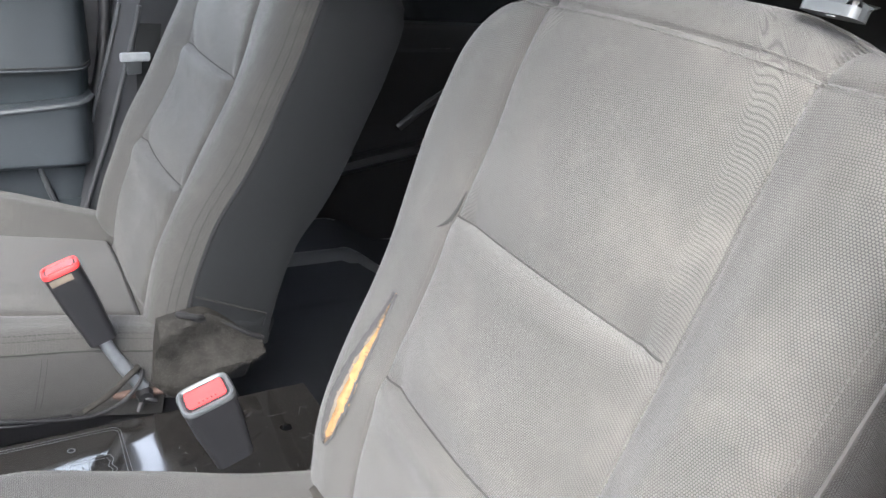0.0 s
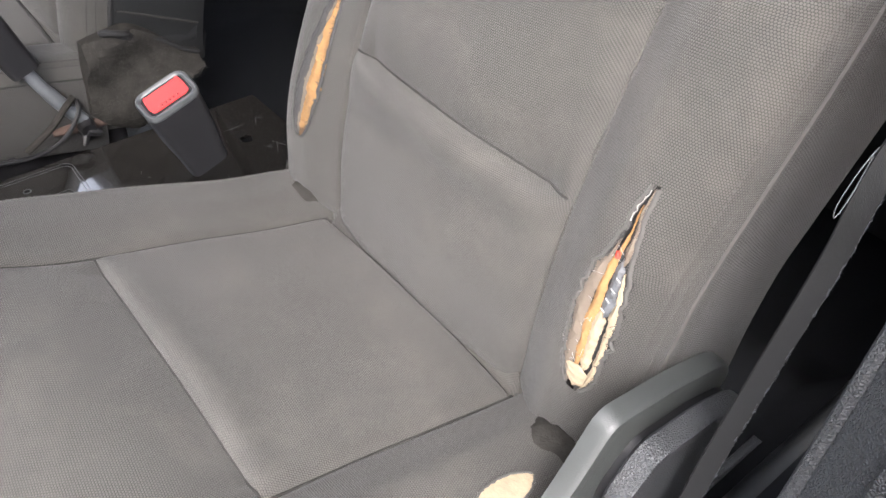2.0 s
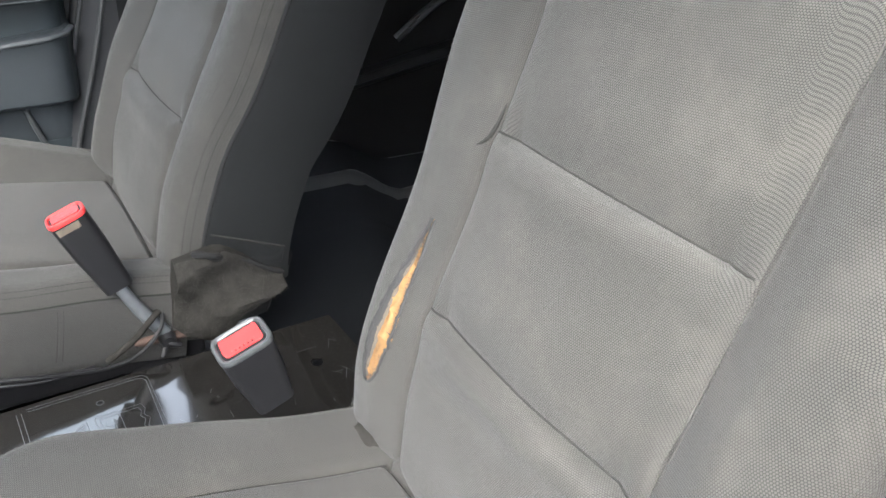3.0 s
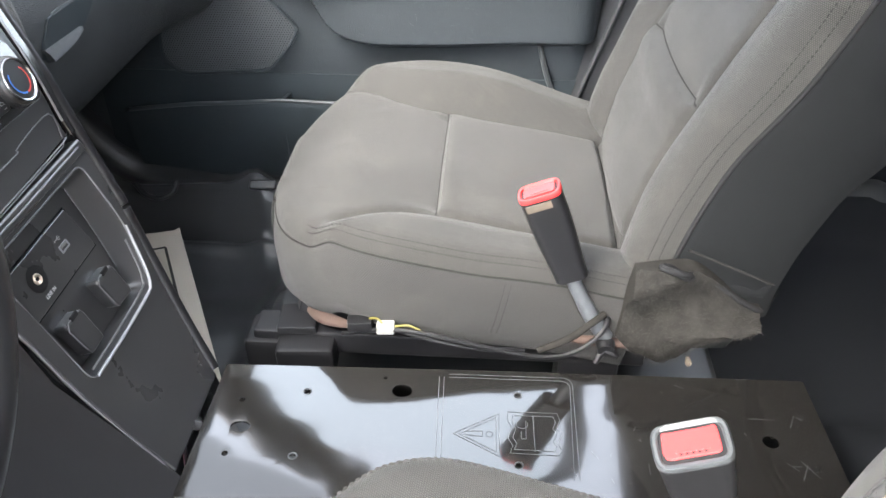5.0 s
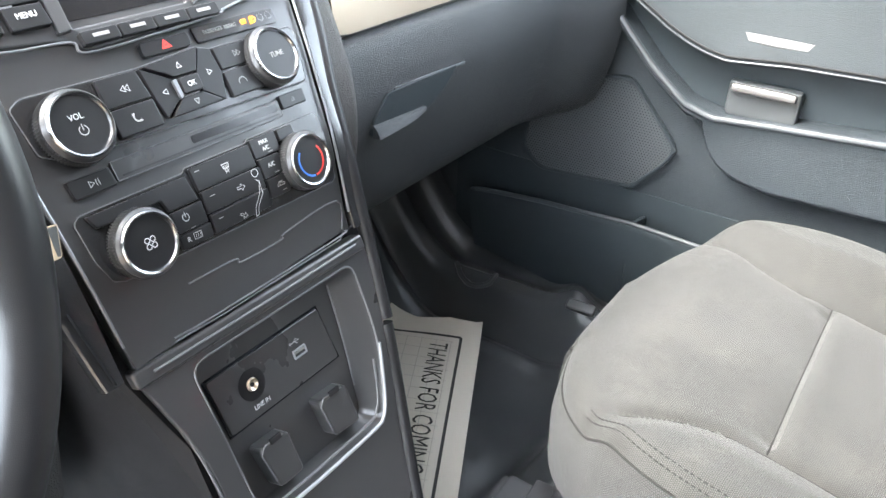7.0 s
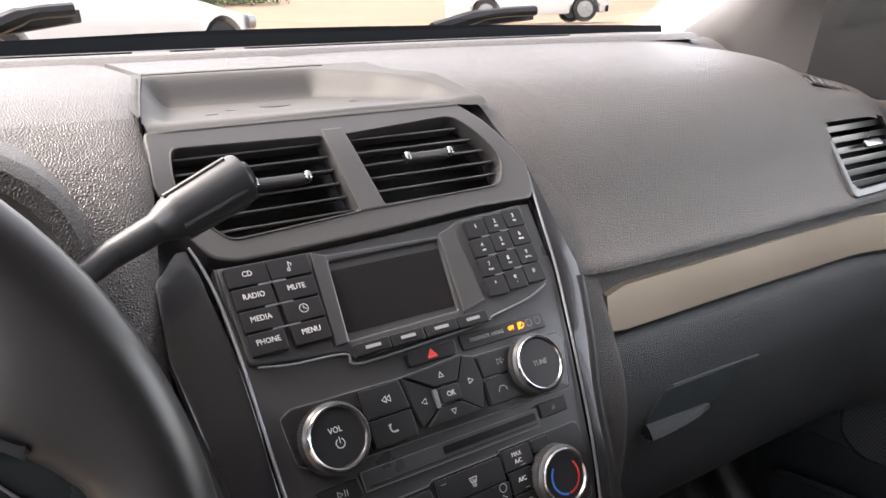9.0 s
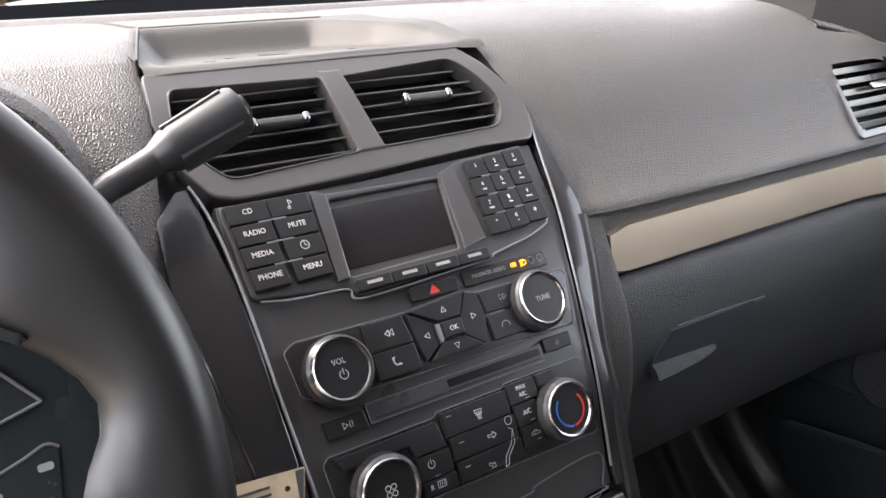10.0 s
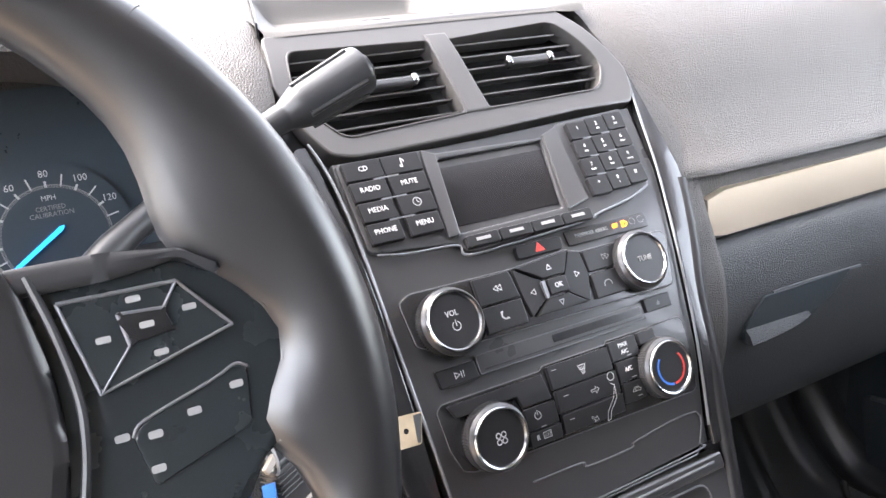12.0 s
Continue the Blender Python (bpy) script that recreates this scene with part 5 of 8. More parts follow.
def build_stack():
    ob = thing("center_stack", "black dashboard centre console with radio, screen and climate controls", "centre console", (0, .95, .3))
    # body behind the face
    rows = []
    for z in [.14 + .0342 * i for i in range(21)]:
        w = float(np.interp(z, [.14, .23, .30, .36, .415, .49, .56, .61, .65, .69, .75, .78, .80, .83, .85], [.050, .068, .086, .098, .108, .116, .119, .128, .148, .164, .163, .161, .150, .120, .118]))
        wl = float(np.interp(z, [.14, .23, .30, .36, .415, .49, .56, .60, .66, .70, .76, .80, .83, .85], [.056, .066, .078, .087, .092, .120, .140, .150, .158, .161, .165, .152, .147, .146]))
        y = stack_y(min(z, .835))
        rows.append([(-wl, y + .016, z), (-wl + .006, y + .045, z), (w - .006, y + .045, z), (w, y + .016, z), (w, 1.25, z), (-wl, 1.25, z)])
    part("console_body", loft(rows), PANEL, ob)
    # satin surround with the two vent openings
    ventl = rounded([(-.133, .816), (-.138, .795), (-.131, .775), (-.112, .757), (-.011, .7615), (-.018, .814)], [.006, .008, .012, .008, .003, .003])
    ventr = rounded([(.000, .8135), (.106, .819), (.124, .803), (.137, .783), (.124, .764), (.012, .7622)], [.003, .012, .012, .010, .010, .003])
    outer = [(-.147, .829), (-.05, .832), (.03, .833), (.114, .832), (.136, .814), (.150, .796), (.161, .776), (.156, .757), (.150, .750), (.09, .7505), (0, .7465), (-.085, .744), (-.112, .744), (-.128, .748), (-.140, .764), (-.152, .795)]
    face_part("vent_surround", on_face([rounded(outer, .005), ventl, ventr], .010, .016, .0016), SATIN, ob, "satin charcoal vent surround")
    for nm, lp in (("left", ventl), ("right", ventr)):
        face_part("vent_cavity", on_face([lp], -.022, .003), BLACK, ob)
        face_part("vent_lip", on_face([[(sum(p[0] for p in lp) / len(lp) * -.03 + x * 1.03, sum(p[1] for p in lp) / len(lp) * -.05 + z * 1.05) for x, z in lp], lp], .0112, .006, .001), SATIN, ob)
    for k in range(6):
        z = .7665 + .0096 * k
        xl = float(np.interp(z, [.757, .775, .795, .816], [-.112, -.131, -.138, -.133])) + .002
        xr = float(np.interp(z, [.764, .783, .803, .819], [.124, .137, .124, .106])) - .002
        x0, x1 = -.0125 - .0015 * (k - 2), .0085 - .0022 * (k - 2)
        for a, b in ((xl, x0), (x1, xr)):
            part("slat", one_box(face_at((a + b) / 2, z, -.004) @ pose(0, 0, 0, 18), b - a, .0018, .016, .0006), SATIN, ob)
    face_part("vent_bar", on_face([[(-.018, .819), (.001, .819), (.0125, .7605), (-.0095, .7605)]], .0115, .014, .0015), SATIN, ob)
    for x, z in ((.068, .793), (-.062, .789)):
        sl = part("vent_slider", one_box(face_at(x, z, .006), .042, .0075, .010, .0025, 3), PANEL, ob)
        for s in (-1, 1):
            part("slider_tip", one_box(face_at(x + s * .0205, z, .009), .0055, .0085, .009, .0025, 3), CHROME, sl, "chrome slider tip")
    # gloss side trims and the bright lines beside them
    for zs, inner, outer_x, lift in (([.500, .515, .550, .590, .630, .652, .682, .700, .745, .765, .778], [.1095, .1100, .1120, .1175, .1250, .1300, .1372, .1435, .1530, .1570, .1600], [.1190, .1205, .1235, .1285, .1390, .1490, .1625, .1670, .1650, .1628, .1612], .0078),
                                     ([.490, .52, .575, .64, .70, .742, .756], [-.1240, -.1245, -.1285, -.1310, -.1325, -.1385, -.1420], [-.1380, -.1430, -.1530, -.1630, -.1720, -.1680, -.1500], .0060)):
        rows = []
        for k in range(61):
            z = zs[0] + (zs[-1] - zs[0]) * k / 60
            a, b = float(np.interp(z, zs, inner)), float(np.interp(z, zs, outer_x))
            rows.append([face_at(a + (b - a) * s, z, lift + dz).translation for s, dz in ((0, -.006), (0, -.0008), (.06, .0002), (.5, .0005), (.92, .0002), (1, -.0012), (1, -.010))])
        part("gloss_trim", loft(rows), GLOSS, ob, "gloss black side trim")
    for pts in ([(-.141, .757), (-.1365, .745), (-.1325, .725), (-.1305, .69), (-.1295, .64), (-.127, .60), (-.1225, .555), (-.117, .51)],
                [(.159, .770), (.151, .735), (.1425, .700), (.131, .664), (.1235, .63), (.116, .59), (.1105, .55), (.1085, .515)]):
        P = smooth_path([face_at(x, z, .0085).translation for x, z in pts], 5)
        part("edge_line", tube(P, .0011, 8), STEEL_LINE, ob, "thin bright edge line")
    # face plate
    plate = [(-.128, .744), (-.090, .743), (.000, .7445), (.09, .7475), (.148, .748), (.1425, .700), (.131, .664), (.1235, .63), (.116, .59), (.1105, .55), (.107, .502), (-.113, .492), (-.1225, .555), (-.127, .60), (-.1295, .64), (-.1305, .69)]
    face_part("face_plate", on_face([plate], .0045, .010, .001), PANEL, ob)
    # raised display housing with a bright chin
    hous = [(-.1275, .7425), (-.061, .7425), (-.056, .739), (.054, .7365), (.066, .744), (.136, .7475), (.1275, .692), (.1215, .688), (.060, .6785), (.056, .6775), (-.054, .675), (-.060, .682), (-.122, .687), (-.1265, .689)]
    scr = rounded([(-.0485, .7345), (.0455, .7345), (.0375, .6885), (-.0545, .6875)], .0015)
    face_part("display_housing", on_face([rounded(hous, .003), scr], .0080, .008, .0012), PANEL, ob)
    part("display", slab([rounded([(-.0515, .0240), (.0485, .0240), (.0400, -.0240), (-.0575, -.0240)], .0015)], face_at(0, .7110, .0050), .002), SCREEN, ob, "dark switched-off display glass", smooth=0)
    face_part("display_cheek", on_face([rounded([(-.061, .7415), (-.050, .7375), (-.0565, .686), (-.0665, .6855)], .001)], .0110, .004, .001), PANEL, ob)
    face_part("display_cheek", on_face([rounded([(.0475, .7375), (.0625, .7415), (.0625, .690), (.0405, .686)], .001)], .0105, .004, .001), PANEL, ob)
    P = smooth_path([face_at(x, z, .0095).translation for x, z in ((-.122, .6855), (-.10, .6825), (-.062, .6805), (-.0555, .6735), (0, .6745), (.057, .677), (.063, .679), (.10, .684), (.1235, .690))], 6)
    part("chin_line", tube(P, .0009, 8), STEEL_LINE, ob, "bright line under the display")
    # audio keys on the left
    names = ["CD", "NOTE", "RADIO", "MUTE", "MEDIA", "CLOCK", "PHONE", "MENU"]
    for k, nm in enumerate(names):
        r, c = divmod(k, 2)
        z1 = .7405 - .01265 * r
        z0 = z1 - .0118
        x0, x1 = (-.1245, -.0955) if c == 0 else (-.0948, -.0645)
        x0, x1 = x0 + .0005 * r, x1 - .0009 * r
        kb = key(ob, "button", quad(x0, x1, z0, z1, -.0003), .0125)
        cx, cz = (x0 + x1) / 2, (z0 + z1) / 2 + .0006
        if nm == "NOTE":
            f = face_at(cx, cz, .0127)
            icon([[(-.0005, -.003), (-.0005, .003), (.0016, .0012), (.0012, 0)], arc(-.0012, -.003, .0009, 0, 360)], f, kb, w=.0006)
        elif nm == "CLOCK":
            f = face_at(cx, cz, .0127)
            icon([arc(0, 0, .0031, 0, 360, 20), [(0, .0024), (0, 0), (.0018, -.0008)]], f, kb, w=.0005)
        else:
            label_on(nm, cx, cz, .0056, kb, .0127)
        if c == 0 and r:
            part("key_gap", one_box(face_at(-.095, z1 + .0004, .0118), .020, .0010, .001), STEEL_LINE, ob)
    # number pad on the right
    for k, nm in enumerate("123456789*0#"):
        r, c = divmod(k, 3)
        z1 = .7415 - .0130 * r + .0012 * c
        z0 = z1 - .0122
        x0 = .0715 + .0197 * c - .0014 * r
        kb = key(ob, "number_key", quad(x0, x0 + .0186, z0, z1, .0004), .0125)
        cx, cz = x0 + .0093, (z0 + z1) / 2
        label_on(nm, cx, cz, .0050, kb, .0127, dz=.0016)
        if nm in "234567890":
            sub = {"2": "ABC", "3": "DEF", "4": "GHI", "5": "JKL", "6": "MNO", "7": "PQRS", "8": "TUV", "9": "WXYZ", "0": "+"}[nm]
            label_on(sub, cx, cz, .0023, kb, .0127, dz=-.0030)
        if r and c < 2:
            part("key_gap", one_box(face_at(x0 + .0190, z1 + .0006, .0118), .014, .0010, .001), STEEL_LINE, ob)
    # soft keys, hazard switch, airbag lamp
    for k in range(4):
        x0 = -.0555 + .0283 * k
        kb = key(ob, "soft_key", quad(x0, x0 + .0272, .6765, .6835), .0135)
        part("key_mark", one_box(face_at(x0 + .0137, .6803, .0137), .0120, .0024, .0004, .0001), INK_DIM, kb)
    hz = key(ob, "hazard_switch", quad(-.0185, .0225, .6635, .6720, .0012), .0085, r=.003)
    icon([[(-.0036, -.0025), (.0036, -.0025), (0, .0032)], [(-.0016, -.0015), (.0016, -.0015), (0, .0011)]], face_at(.002, .6678, .0087), hz, RED_INK, .0010, True)
    ab = key(ob, "airbag_indicator", quad(.0295, .1095, .6638, .6738), .0065, GLOSS, .002)
    label_on("PASSENGER AIRBAG", .0535, .6690, .0044, ab, .0067, INK_DIM, .80)
    part("off_lamp", lettering("OFF", .0052, face_at(.0815, .6692, .0067) @ pose(-.0045, 0, 0), .0002, .62), AMBER, ab, "amber lit airbag-off lamp", smooth=0)
    icon([arc(.0035, .0012, .0012, 0, 360, 10), [(.002, -.0026), (.0056, .0026)], [(.0016, -.001), (.005, -.0022), (.0075, -.0006)], [(.0062, .0018), (.0078, .0008)]], face_at(.0815, .6692, .0067), ab, AMBER, .0009)
    icon([arc(0, 0, .0028, 0, 360), arc(.0085, 0, .0028, 0, 360)], face_at(.0945, .6695, .0067), ab, INK_DIM, .0003)
    # radio panel
    rp = [(-.1185, .6565), (-.110, .6605), (-.028, .6595), (.0235, .6625), (.0345, .6590), (.116, .6590), (.1205, .655), (.111, .622), (.1075, .6205), (-.10, .6225), (-.1155, .630)]
    face_part("radio_panel", on_face([rounded(rp, .0025)], .0075, .004, .0008), GLOSS, ob)
    outline = lambda pts, lift: tube([face_at(x, z, lift).translation for x, z in pts + pts[:1]], .00045, 6)
    part("panel_outline", outline(rounded(rp, .0025), .0072), GROOVE_SHINE, ob)
    rk = key(ob, "button", [(-.062, .6415), (-.0285, .6415), (-.0315, .6585), (-.062, .6585)], .0105)
    icon([[(.0028, .0022), (.0028, -.0022), (-.0004, 0)], [(-.0004, .0022), (-.0004, -.0022), (-.0036, 0)]], face_at(-.0445, .6500, .0107), rk, w=.0005, closed=True)
    pk = key(ob, "button", quad(-.062, -.0285, .6245, .6405), .0105)
    icon([arc(.0005, .0005, .0030, 150, 300, 8), [(-.0028, .0024), (-.0014, .0030)], [(.0012, -.0020), (.0026, -.0026)]], face_at(-.0455, .6330, .0107), pk, w=.0011)
    fk = key(ob, "button", [(.0355, .6440), (.0700, .6440), (.0720, .6580), (.0350, .6580)], .0105)
    icon([[(-.0028, .0022), (-.0028, -.0022), (.0004, 0)], [(.0004, .0022), (.0004, -.0022), (.0036, 0)]], face_at(.0535, .6515, .0107), fk, INK_DIM, .0004, True)
    gk = key(ob, "button", quad(.0350, .0660, .6260, .6425), .0105)
    icon([arc(0, -.0014, .0036, 25, 155, 8), [(-.0033, .0002), (-.0036, -.0016)], [(.0033, .0002), (.0036, -.0016)]], face_at(.0480, .6345, .0107), gk, INK_DIM, .0008)
    for nm, q, a in (("up", [(-.0255, .6585), (.0225, .6615), (.0130, .6480), (-.0060, .6480)], 90), ("down", [(-.0065, .6355), (.0110, .6355), (.0260, .6265), (-.0200, .6265)], -90),
                     ("left", [(-.0280, .6585), (-.0062, .6470), (-.0070, .6360), (-.0235, .6270), (-.0265, .6400)], 180), ("right", [(.0235, .6610), (.0330, .6590), (.0345, .6430), (.0280, .6262), (.0118, .6360), (.0133, .6475)], 0)):
        b = key(ob, "arrow_key", q, .0115 if nm in ("up", "down") else .0100, r=.001)
        cx, cz = sum(p[0] for p in q) / len(q), sum(p[1] for p in q) / len(q)
        f = face_at(cx + (.0 if nm != "left" else .001), cz, (.0117 if nm in ("up", "down") else .0102)) @ pose(0, 0, 0, 0, 0, a)
        icon([[(-.0016, .0020), (-.0016, -.0020), (.0022, 0)]], f, b, w=.0005, closed=True)
    okk = key(ob, "ok_key", quad(-.0048, .0118, .6368, .6468), .0135, r=.0015)
    label_on("OK", .0035, .6417, .0054, okk, .0137)
    face_part("key_gap", on_face([rounded([(-.0095, .6465), (-.0062, .6470), (-.0062, .6360), (-.0088, .6350)], .001)], .0125, .004), STEEL_LINE, ob)
    # disc slot
    face_part("disc_slot_plate", on_face([rounded(quad(-.0755, .0735, .6035, .6150), .001)], .0068, .004, .0006), PANEL, ob)
    part("panel_outline", outline(rounded(quad(-.0755, .0735, .6035, .6150), .001), .0067), GROOVE_SHINE, ob)
    face_part("disc_slot", on_face([rounded(quad(-.0715, .0705, .6052, .6062), .0003)], .0074, .002), BLACK, ob)
    face_part("slot_shadow", on_face([rounded(quad(-.012, .0705, .6080, .6128), .0012)], .0074, .002), SCREEN, ob)
    ek = key(ob, "eject_key", quad(.0755, .1015, .6075, .6170, .0004), .0085)
    icon([[(-.0016, 0), (.0016, 0), (0, .002)], [(-.0016, -.0012), (.0016, -.0012)]], face_at(.088, .6120, .0087), ek, INK_DIM, .0004)
    yk = key(ob, "play_key", quad(-.1070, -.0770, .6020, .6130, -.0015), .0075)
    icon([[(-.0035, .0020), (-.0035, -.0020), (.0000, 0), (-.0035, .0020)], [(.0014, .002), (.0014, -.002)], [(.0032, .002), (.0032, -.002)]], face_at(-.0915, .6075, .0077), yk, w=.0005)
    # climate panel
    hp = [(-.1155, .5905), (-.1105, .5940), (-.031, .5940), (-.028, .5965), (.0290, .5965), (.0310, .5985), (.104, .5985), (.1070, .595), (.1045, .546), (.1010, .5435), (-.098, .5475), (-.1065, .5505), (-.1130, .566)]
    face_part("climate_panel", on_face([rounded(hp, .002)], .0070, .004, .0008), GLOSS, ob)
    for q in ([(-.0535, .5760), (-.0290, .5760), (-.0320, .5920), (-.108, .5920), (-.104, .5840), (-.056, .5840)], quad(-.0535, -.0275, .5600, .5745), quad(-.0535, -.0265, .5490, .5590),
              quad(-.0265, .0285, .5800, .5950), quad(-.0255, .0300, .5640, .5790), quad(-.0245, .0310, .5495, .5630), quad(.0300, .0560, .5840, .5970), quad(.0585, .0745, .5890, .5970),
              quad(.0315, .0520, .5690, .5830), quad(.0325, .0530, .5540, .5680)):
        key(ob, "climate_key", q, .0100, r=.001)
    part("panel_outline", outline(rounded(hp, .002), .0067), GROOVE_SHINE, ob)
    L = .0102
    icon([arc(0, 0, .0026, 120, 420, 14), [(0, .0036), (0, .0004)]], face_at(-.0440, .5690, L), ob, w=.0005)
    label_on("R", -.0470, .5545, .0052, ob, L)
    icon([[(-.0032, -.0022), (.0032, -.0022), (.0032, .0022), (-.0032, .0022), (-.0032, -.0022)]] + [[(x, -.0012), (x + .0006, .0012)] for x in (-.0018, 0, .0018)], face_at(-.0395, .5550, L), ob, w=.0004)
    icon([[(-.0032, .0030), (.0032, .0030), (.0022, -.0002), (-.0022, -.0002), (-.0032, .0030)]] + [[(x, .0018), (x * .8, -.0034)] for x in (-.0014, 0, .0014)], face_at(.0020, .5870, L), ob, w=.0005)
    icon([arc(0, 0, .0030, 0, 360, 16)], face_at(.0235, .5765, L), ob, w=.0005)
    icon([[(.0010, .012), (.0042, .010), (.0010, .001), (-.0060, -.007), (-.0078, -.0135), (-.0050, -.0130), (-.0032, -.0075), (.0040, .0005), (.0042, .010)]], face_at(.0205, .5610, L), ob, w=.0005)
    icon([[(-.0035, .0008), (.0005, .0008), (.0005, .0024), (.0036, 0), (.0005, -.0024), (.0005, -.0008), (-.0035, -.0008)]], face_at(.0075, .5715, L), ob, w=.0004, closed=True)
    icon([[(-.0030, .0022), (.0005, .0002), (.0012, .0016), (.0024, -.0018), (-.0014, -.0022), (-.0006, -.0010), (-.0036, .0008)]], face_at(.0030, .5530, L), ob, w=.0004, closed=True)
    label_on("MAX", .0425, .5930, .0045, ob, L)
    label_on("A/C", .0425, .5885, .0045, ob, L)
    label_on("A/C", .0415, .5770, .0048, ob, L)
    icon([[(-.0036, -.0012), (-.0030, .0006), (-.0012, .0018), (.0014, .0018), (.0026, .0004), (.0038, 0), (.0036, -.0014), (-.0036, -.0012)], arc(0, 0, .0013, 0, 270)], face_at(.0440, .5620, L), ob, w=.0004)
    for x, z in ((-.0245, .5925), (-.0205, .5750), (-.0200, .5590), (-.044, .5615), (.0425, .5860), (.0415, .5715), (.0435, .5575)):
        part("key_mark", one_box(face_at(x + .003, z - .0005, L), .004, .0006, .0003), INK_DIM, ob)
    # rotary knobs
    for nm, x, z, r, out in (("VOL", -.0885, .6380, .0236, .0155), ("TUNE", .0820, .6425, .0232, .0150), ("FAN", -.0805, .5660, .0232, .0155), ("TEMP", .0725, .5700, .0228, .0150)):
        f = face_at(x, z, .006)
        kn = part("rotary_knob", ring(f, [(r * .93, 0), (r * .98, .002), (r, .006), (r * .985, out * .72), (r * .90, out * .86)], 72), PANEL, ob, "knurled black rotary knob")
        bm = bmesh.new()
        for k in range(72):
            box(bm, f @ pose(0, 0, 0, 0, 0, 5 * k) @ pose(r * .995, 0, out * .36), .0010, .0009, out * .55)
        part("knurl", bm, PANEL, kn, smooth=0)
        part("chrome_ring", ring(f, [(r * .89, out * .80), (r * .895, out * .93), (r * .86, out), (r * .81, out * .97), (r * .77, out * .86)], 64), CHROME, kn, "polished chrome ring")
        g = f @ pose(0, 0, out * .87)
        part("cap", disc(g, r * .79, .004, 48), KEYCAP, kn)
        h = g @ pose(0, 0, .0003)
        if nm == "VOL":
            part("legend", lettering("VOL", .0056, h @ pose(-.001, .0050, 0), .0002, .9), INK, kn, smooth=0)
            icon([arc(0, 0, .0030, 120, 420, 14), [(0, .0040), (0, .0002)]], h @ pose(0, -.0038, 0), kn, w=.0006)
        elif nm == "TUNE":
            part("legend", lettering("TUNE", .0058, h, .0002, .9), INK_DIM, kn, smooth=0)
        elif nm == "FAN":
            icon([arc(s * .0021, q * .0021, .0018, 0, 360, 10) for s in (-1, 1) for q in (-1, 1)], h, kn, w=.0006)
        else:
            icon([arc(0, 0, .0125, 140, 265, 16)], h, kn, BLUE_INK, .0016)
            icon([arc(0, 0, .0125, -85, 40, 16)], h, kn, RED_INK, .0016)
    # storage flap line and lower bin
    flap = [(-.080, .4975), (-.04, .4968), (.0930, .4995), (.0985, .5040), (.1010, .5270), (.0390, .5240), (.0337, .5205), (-.0075, .5205), (-.0130, .5245), (-.055, .5250)]
    part("flap_line", tube(smooth_path([face_at(x, z, .0051).translation for x, z in flap], 4), .0007, 6), GROOVE_SHINE, ob)
    part("flap_lip", tube([face_at(x, z - .0024, .0049).translation for x, z in flap[:4]], .0006, 6), GROOVE_SHINE, ob)
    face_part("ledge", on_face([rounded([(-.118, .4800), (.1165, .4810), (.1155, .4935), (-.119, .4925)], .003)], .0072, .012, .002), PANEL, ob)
    part("ledge_edge", tube([face_at(x, z, .0076).translation for x, z in ((-.104, .4868), (0, .4866), (.105, .4880))], .0011, 6), GROOVE_SHINE, ob)
    binq = rounded([(-.0785, .4755), (.0960, .4760), (.0985, .400), (.0800, .3360), (.060, .3350), (-.0665, .3375)], [.014, .012, .04, .016, .01, .014], 5)
    back = rounded([(-.0690, .4690), (.0790, .4690), (.0740, .400), (.0700, .3450), (.050, .3430), (-.0600, .3440)], [.010, .010, .04, .012, .01, .010], 5)
    low = [(-.118, .4915), (.116, .4915), (.1185, .470), (.1115, .415), (.1030, .355), (.0860, .275), (.0700, .216), (-.066, .216), (-.0790, .300), (-.0885, .360), (-.0935, .408), (-.1010, .440)]
    face_part("lower_panel", on_face([low, binq], .0045, .006, .0015), PANEL, ob)
    rows = []
    for lift, k in ((.0040, 0.0), (.0010, .12), (-.0080, .75), (-.0142, 1.0)):
        rows.append([face_at(a[0] + (b[0] - a[0]) * k, a[1] + (b[1] - a[1]) * k, lift).translation for a, b in zip(binq, back)])
    part("bin_wall", loft(rows, True, False), PANEL, ob)
    face_part("bin_floor", on_face([[(x * 1.03, .405 + (z - .405) * 1.03) for x, z in back]], -.0150, .003), PANEL, ob)
    part("bin_rim", tube([face_at(x, z, .0046).translation for x, z in binq + binq[:1]], .0009, 6), GROOVE_SHINE, ob)
    part("bin_inner_edge", tube([face_at(x, z, -.0135).translation for x, z in ((.0775, .4640), (.0760, .430), (.0745, .405), (.0725, .372))], .0009, 6), GROOVE_SHINE, ob)
    P = smooth_path([face_at(x, z, .0052).translation for x, z in ((.0980, .4020), (.0900, .366), (.0840, .3480), (.0775, .3395), (.066, .3362), (.00, .3358), (-.058, .3378))], 6)
    part("bin_edge", tube(P, .0016, 8), BRIGHT_EDGE, ob, "bright edge of the bin")
    P = smooth_path([face_at(x, z, .0010).translation for x, z in ((.0900, .390), (.0835, .360), (.0765, .3475), (.066, .3425), (.00, .3420), (-.054, .3435))], 6)
    part("bin_edge", tube(P, .0010, 8), GROOVE_SHINE, ob)
    face_part("port_plate", on_face([rounded([(-.0628, .4524), (.0578, .4533), (.0639, .4056), (-.0581, .4052)], .0030)], -.0125, .004, .0010), PANEL, ob)
    part("port_seam", tube([face_at(x, z, -.0142).translation for x, z in ((-.0640, .4530), (.0585, .4540), (.0650, .4050), (-.0592, .4044), (-.0640, .4530))], .0010, 6), COWL, ob)
    f = face_at(-.0267, .4318, -.0120)
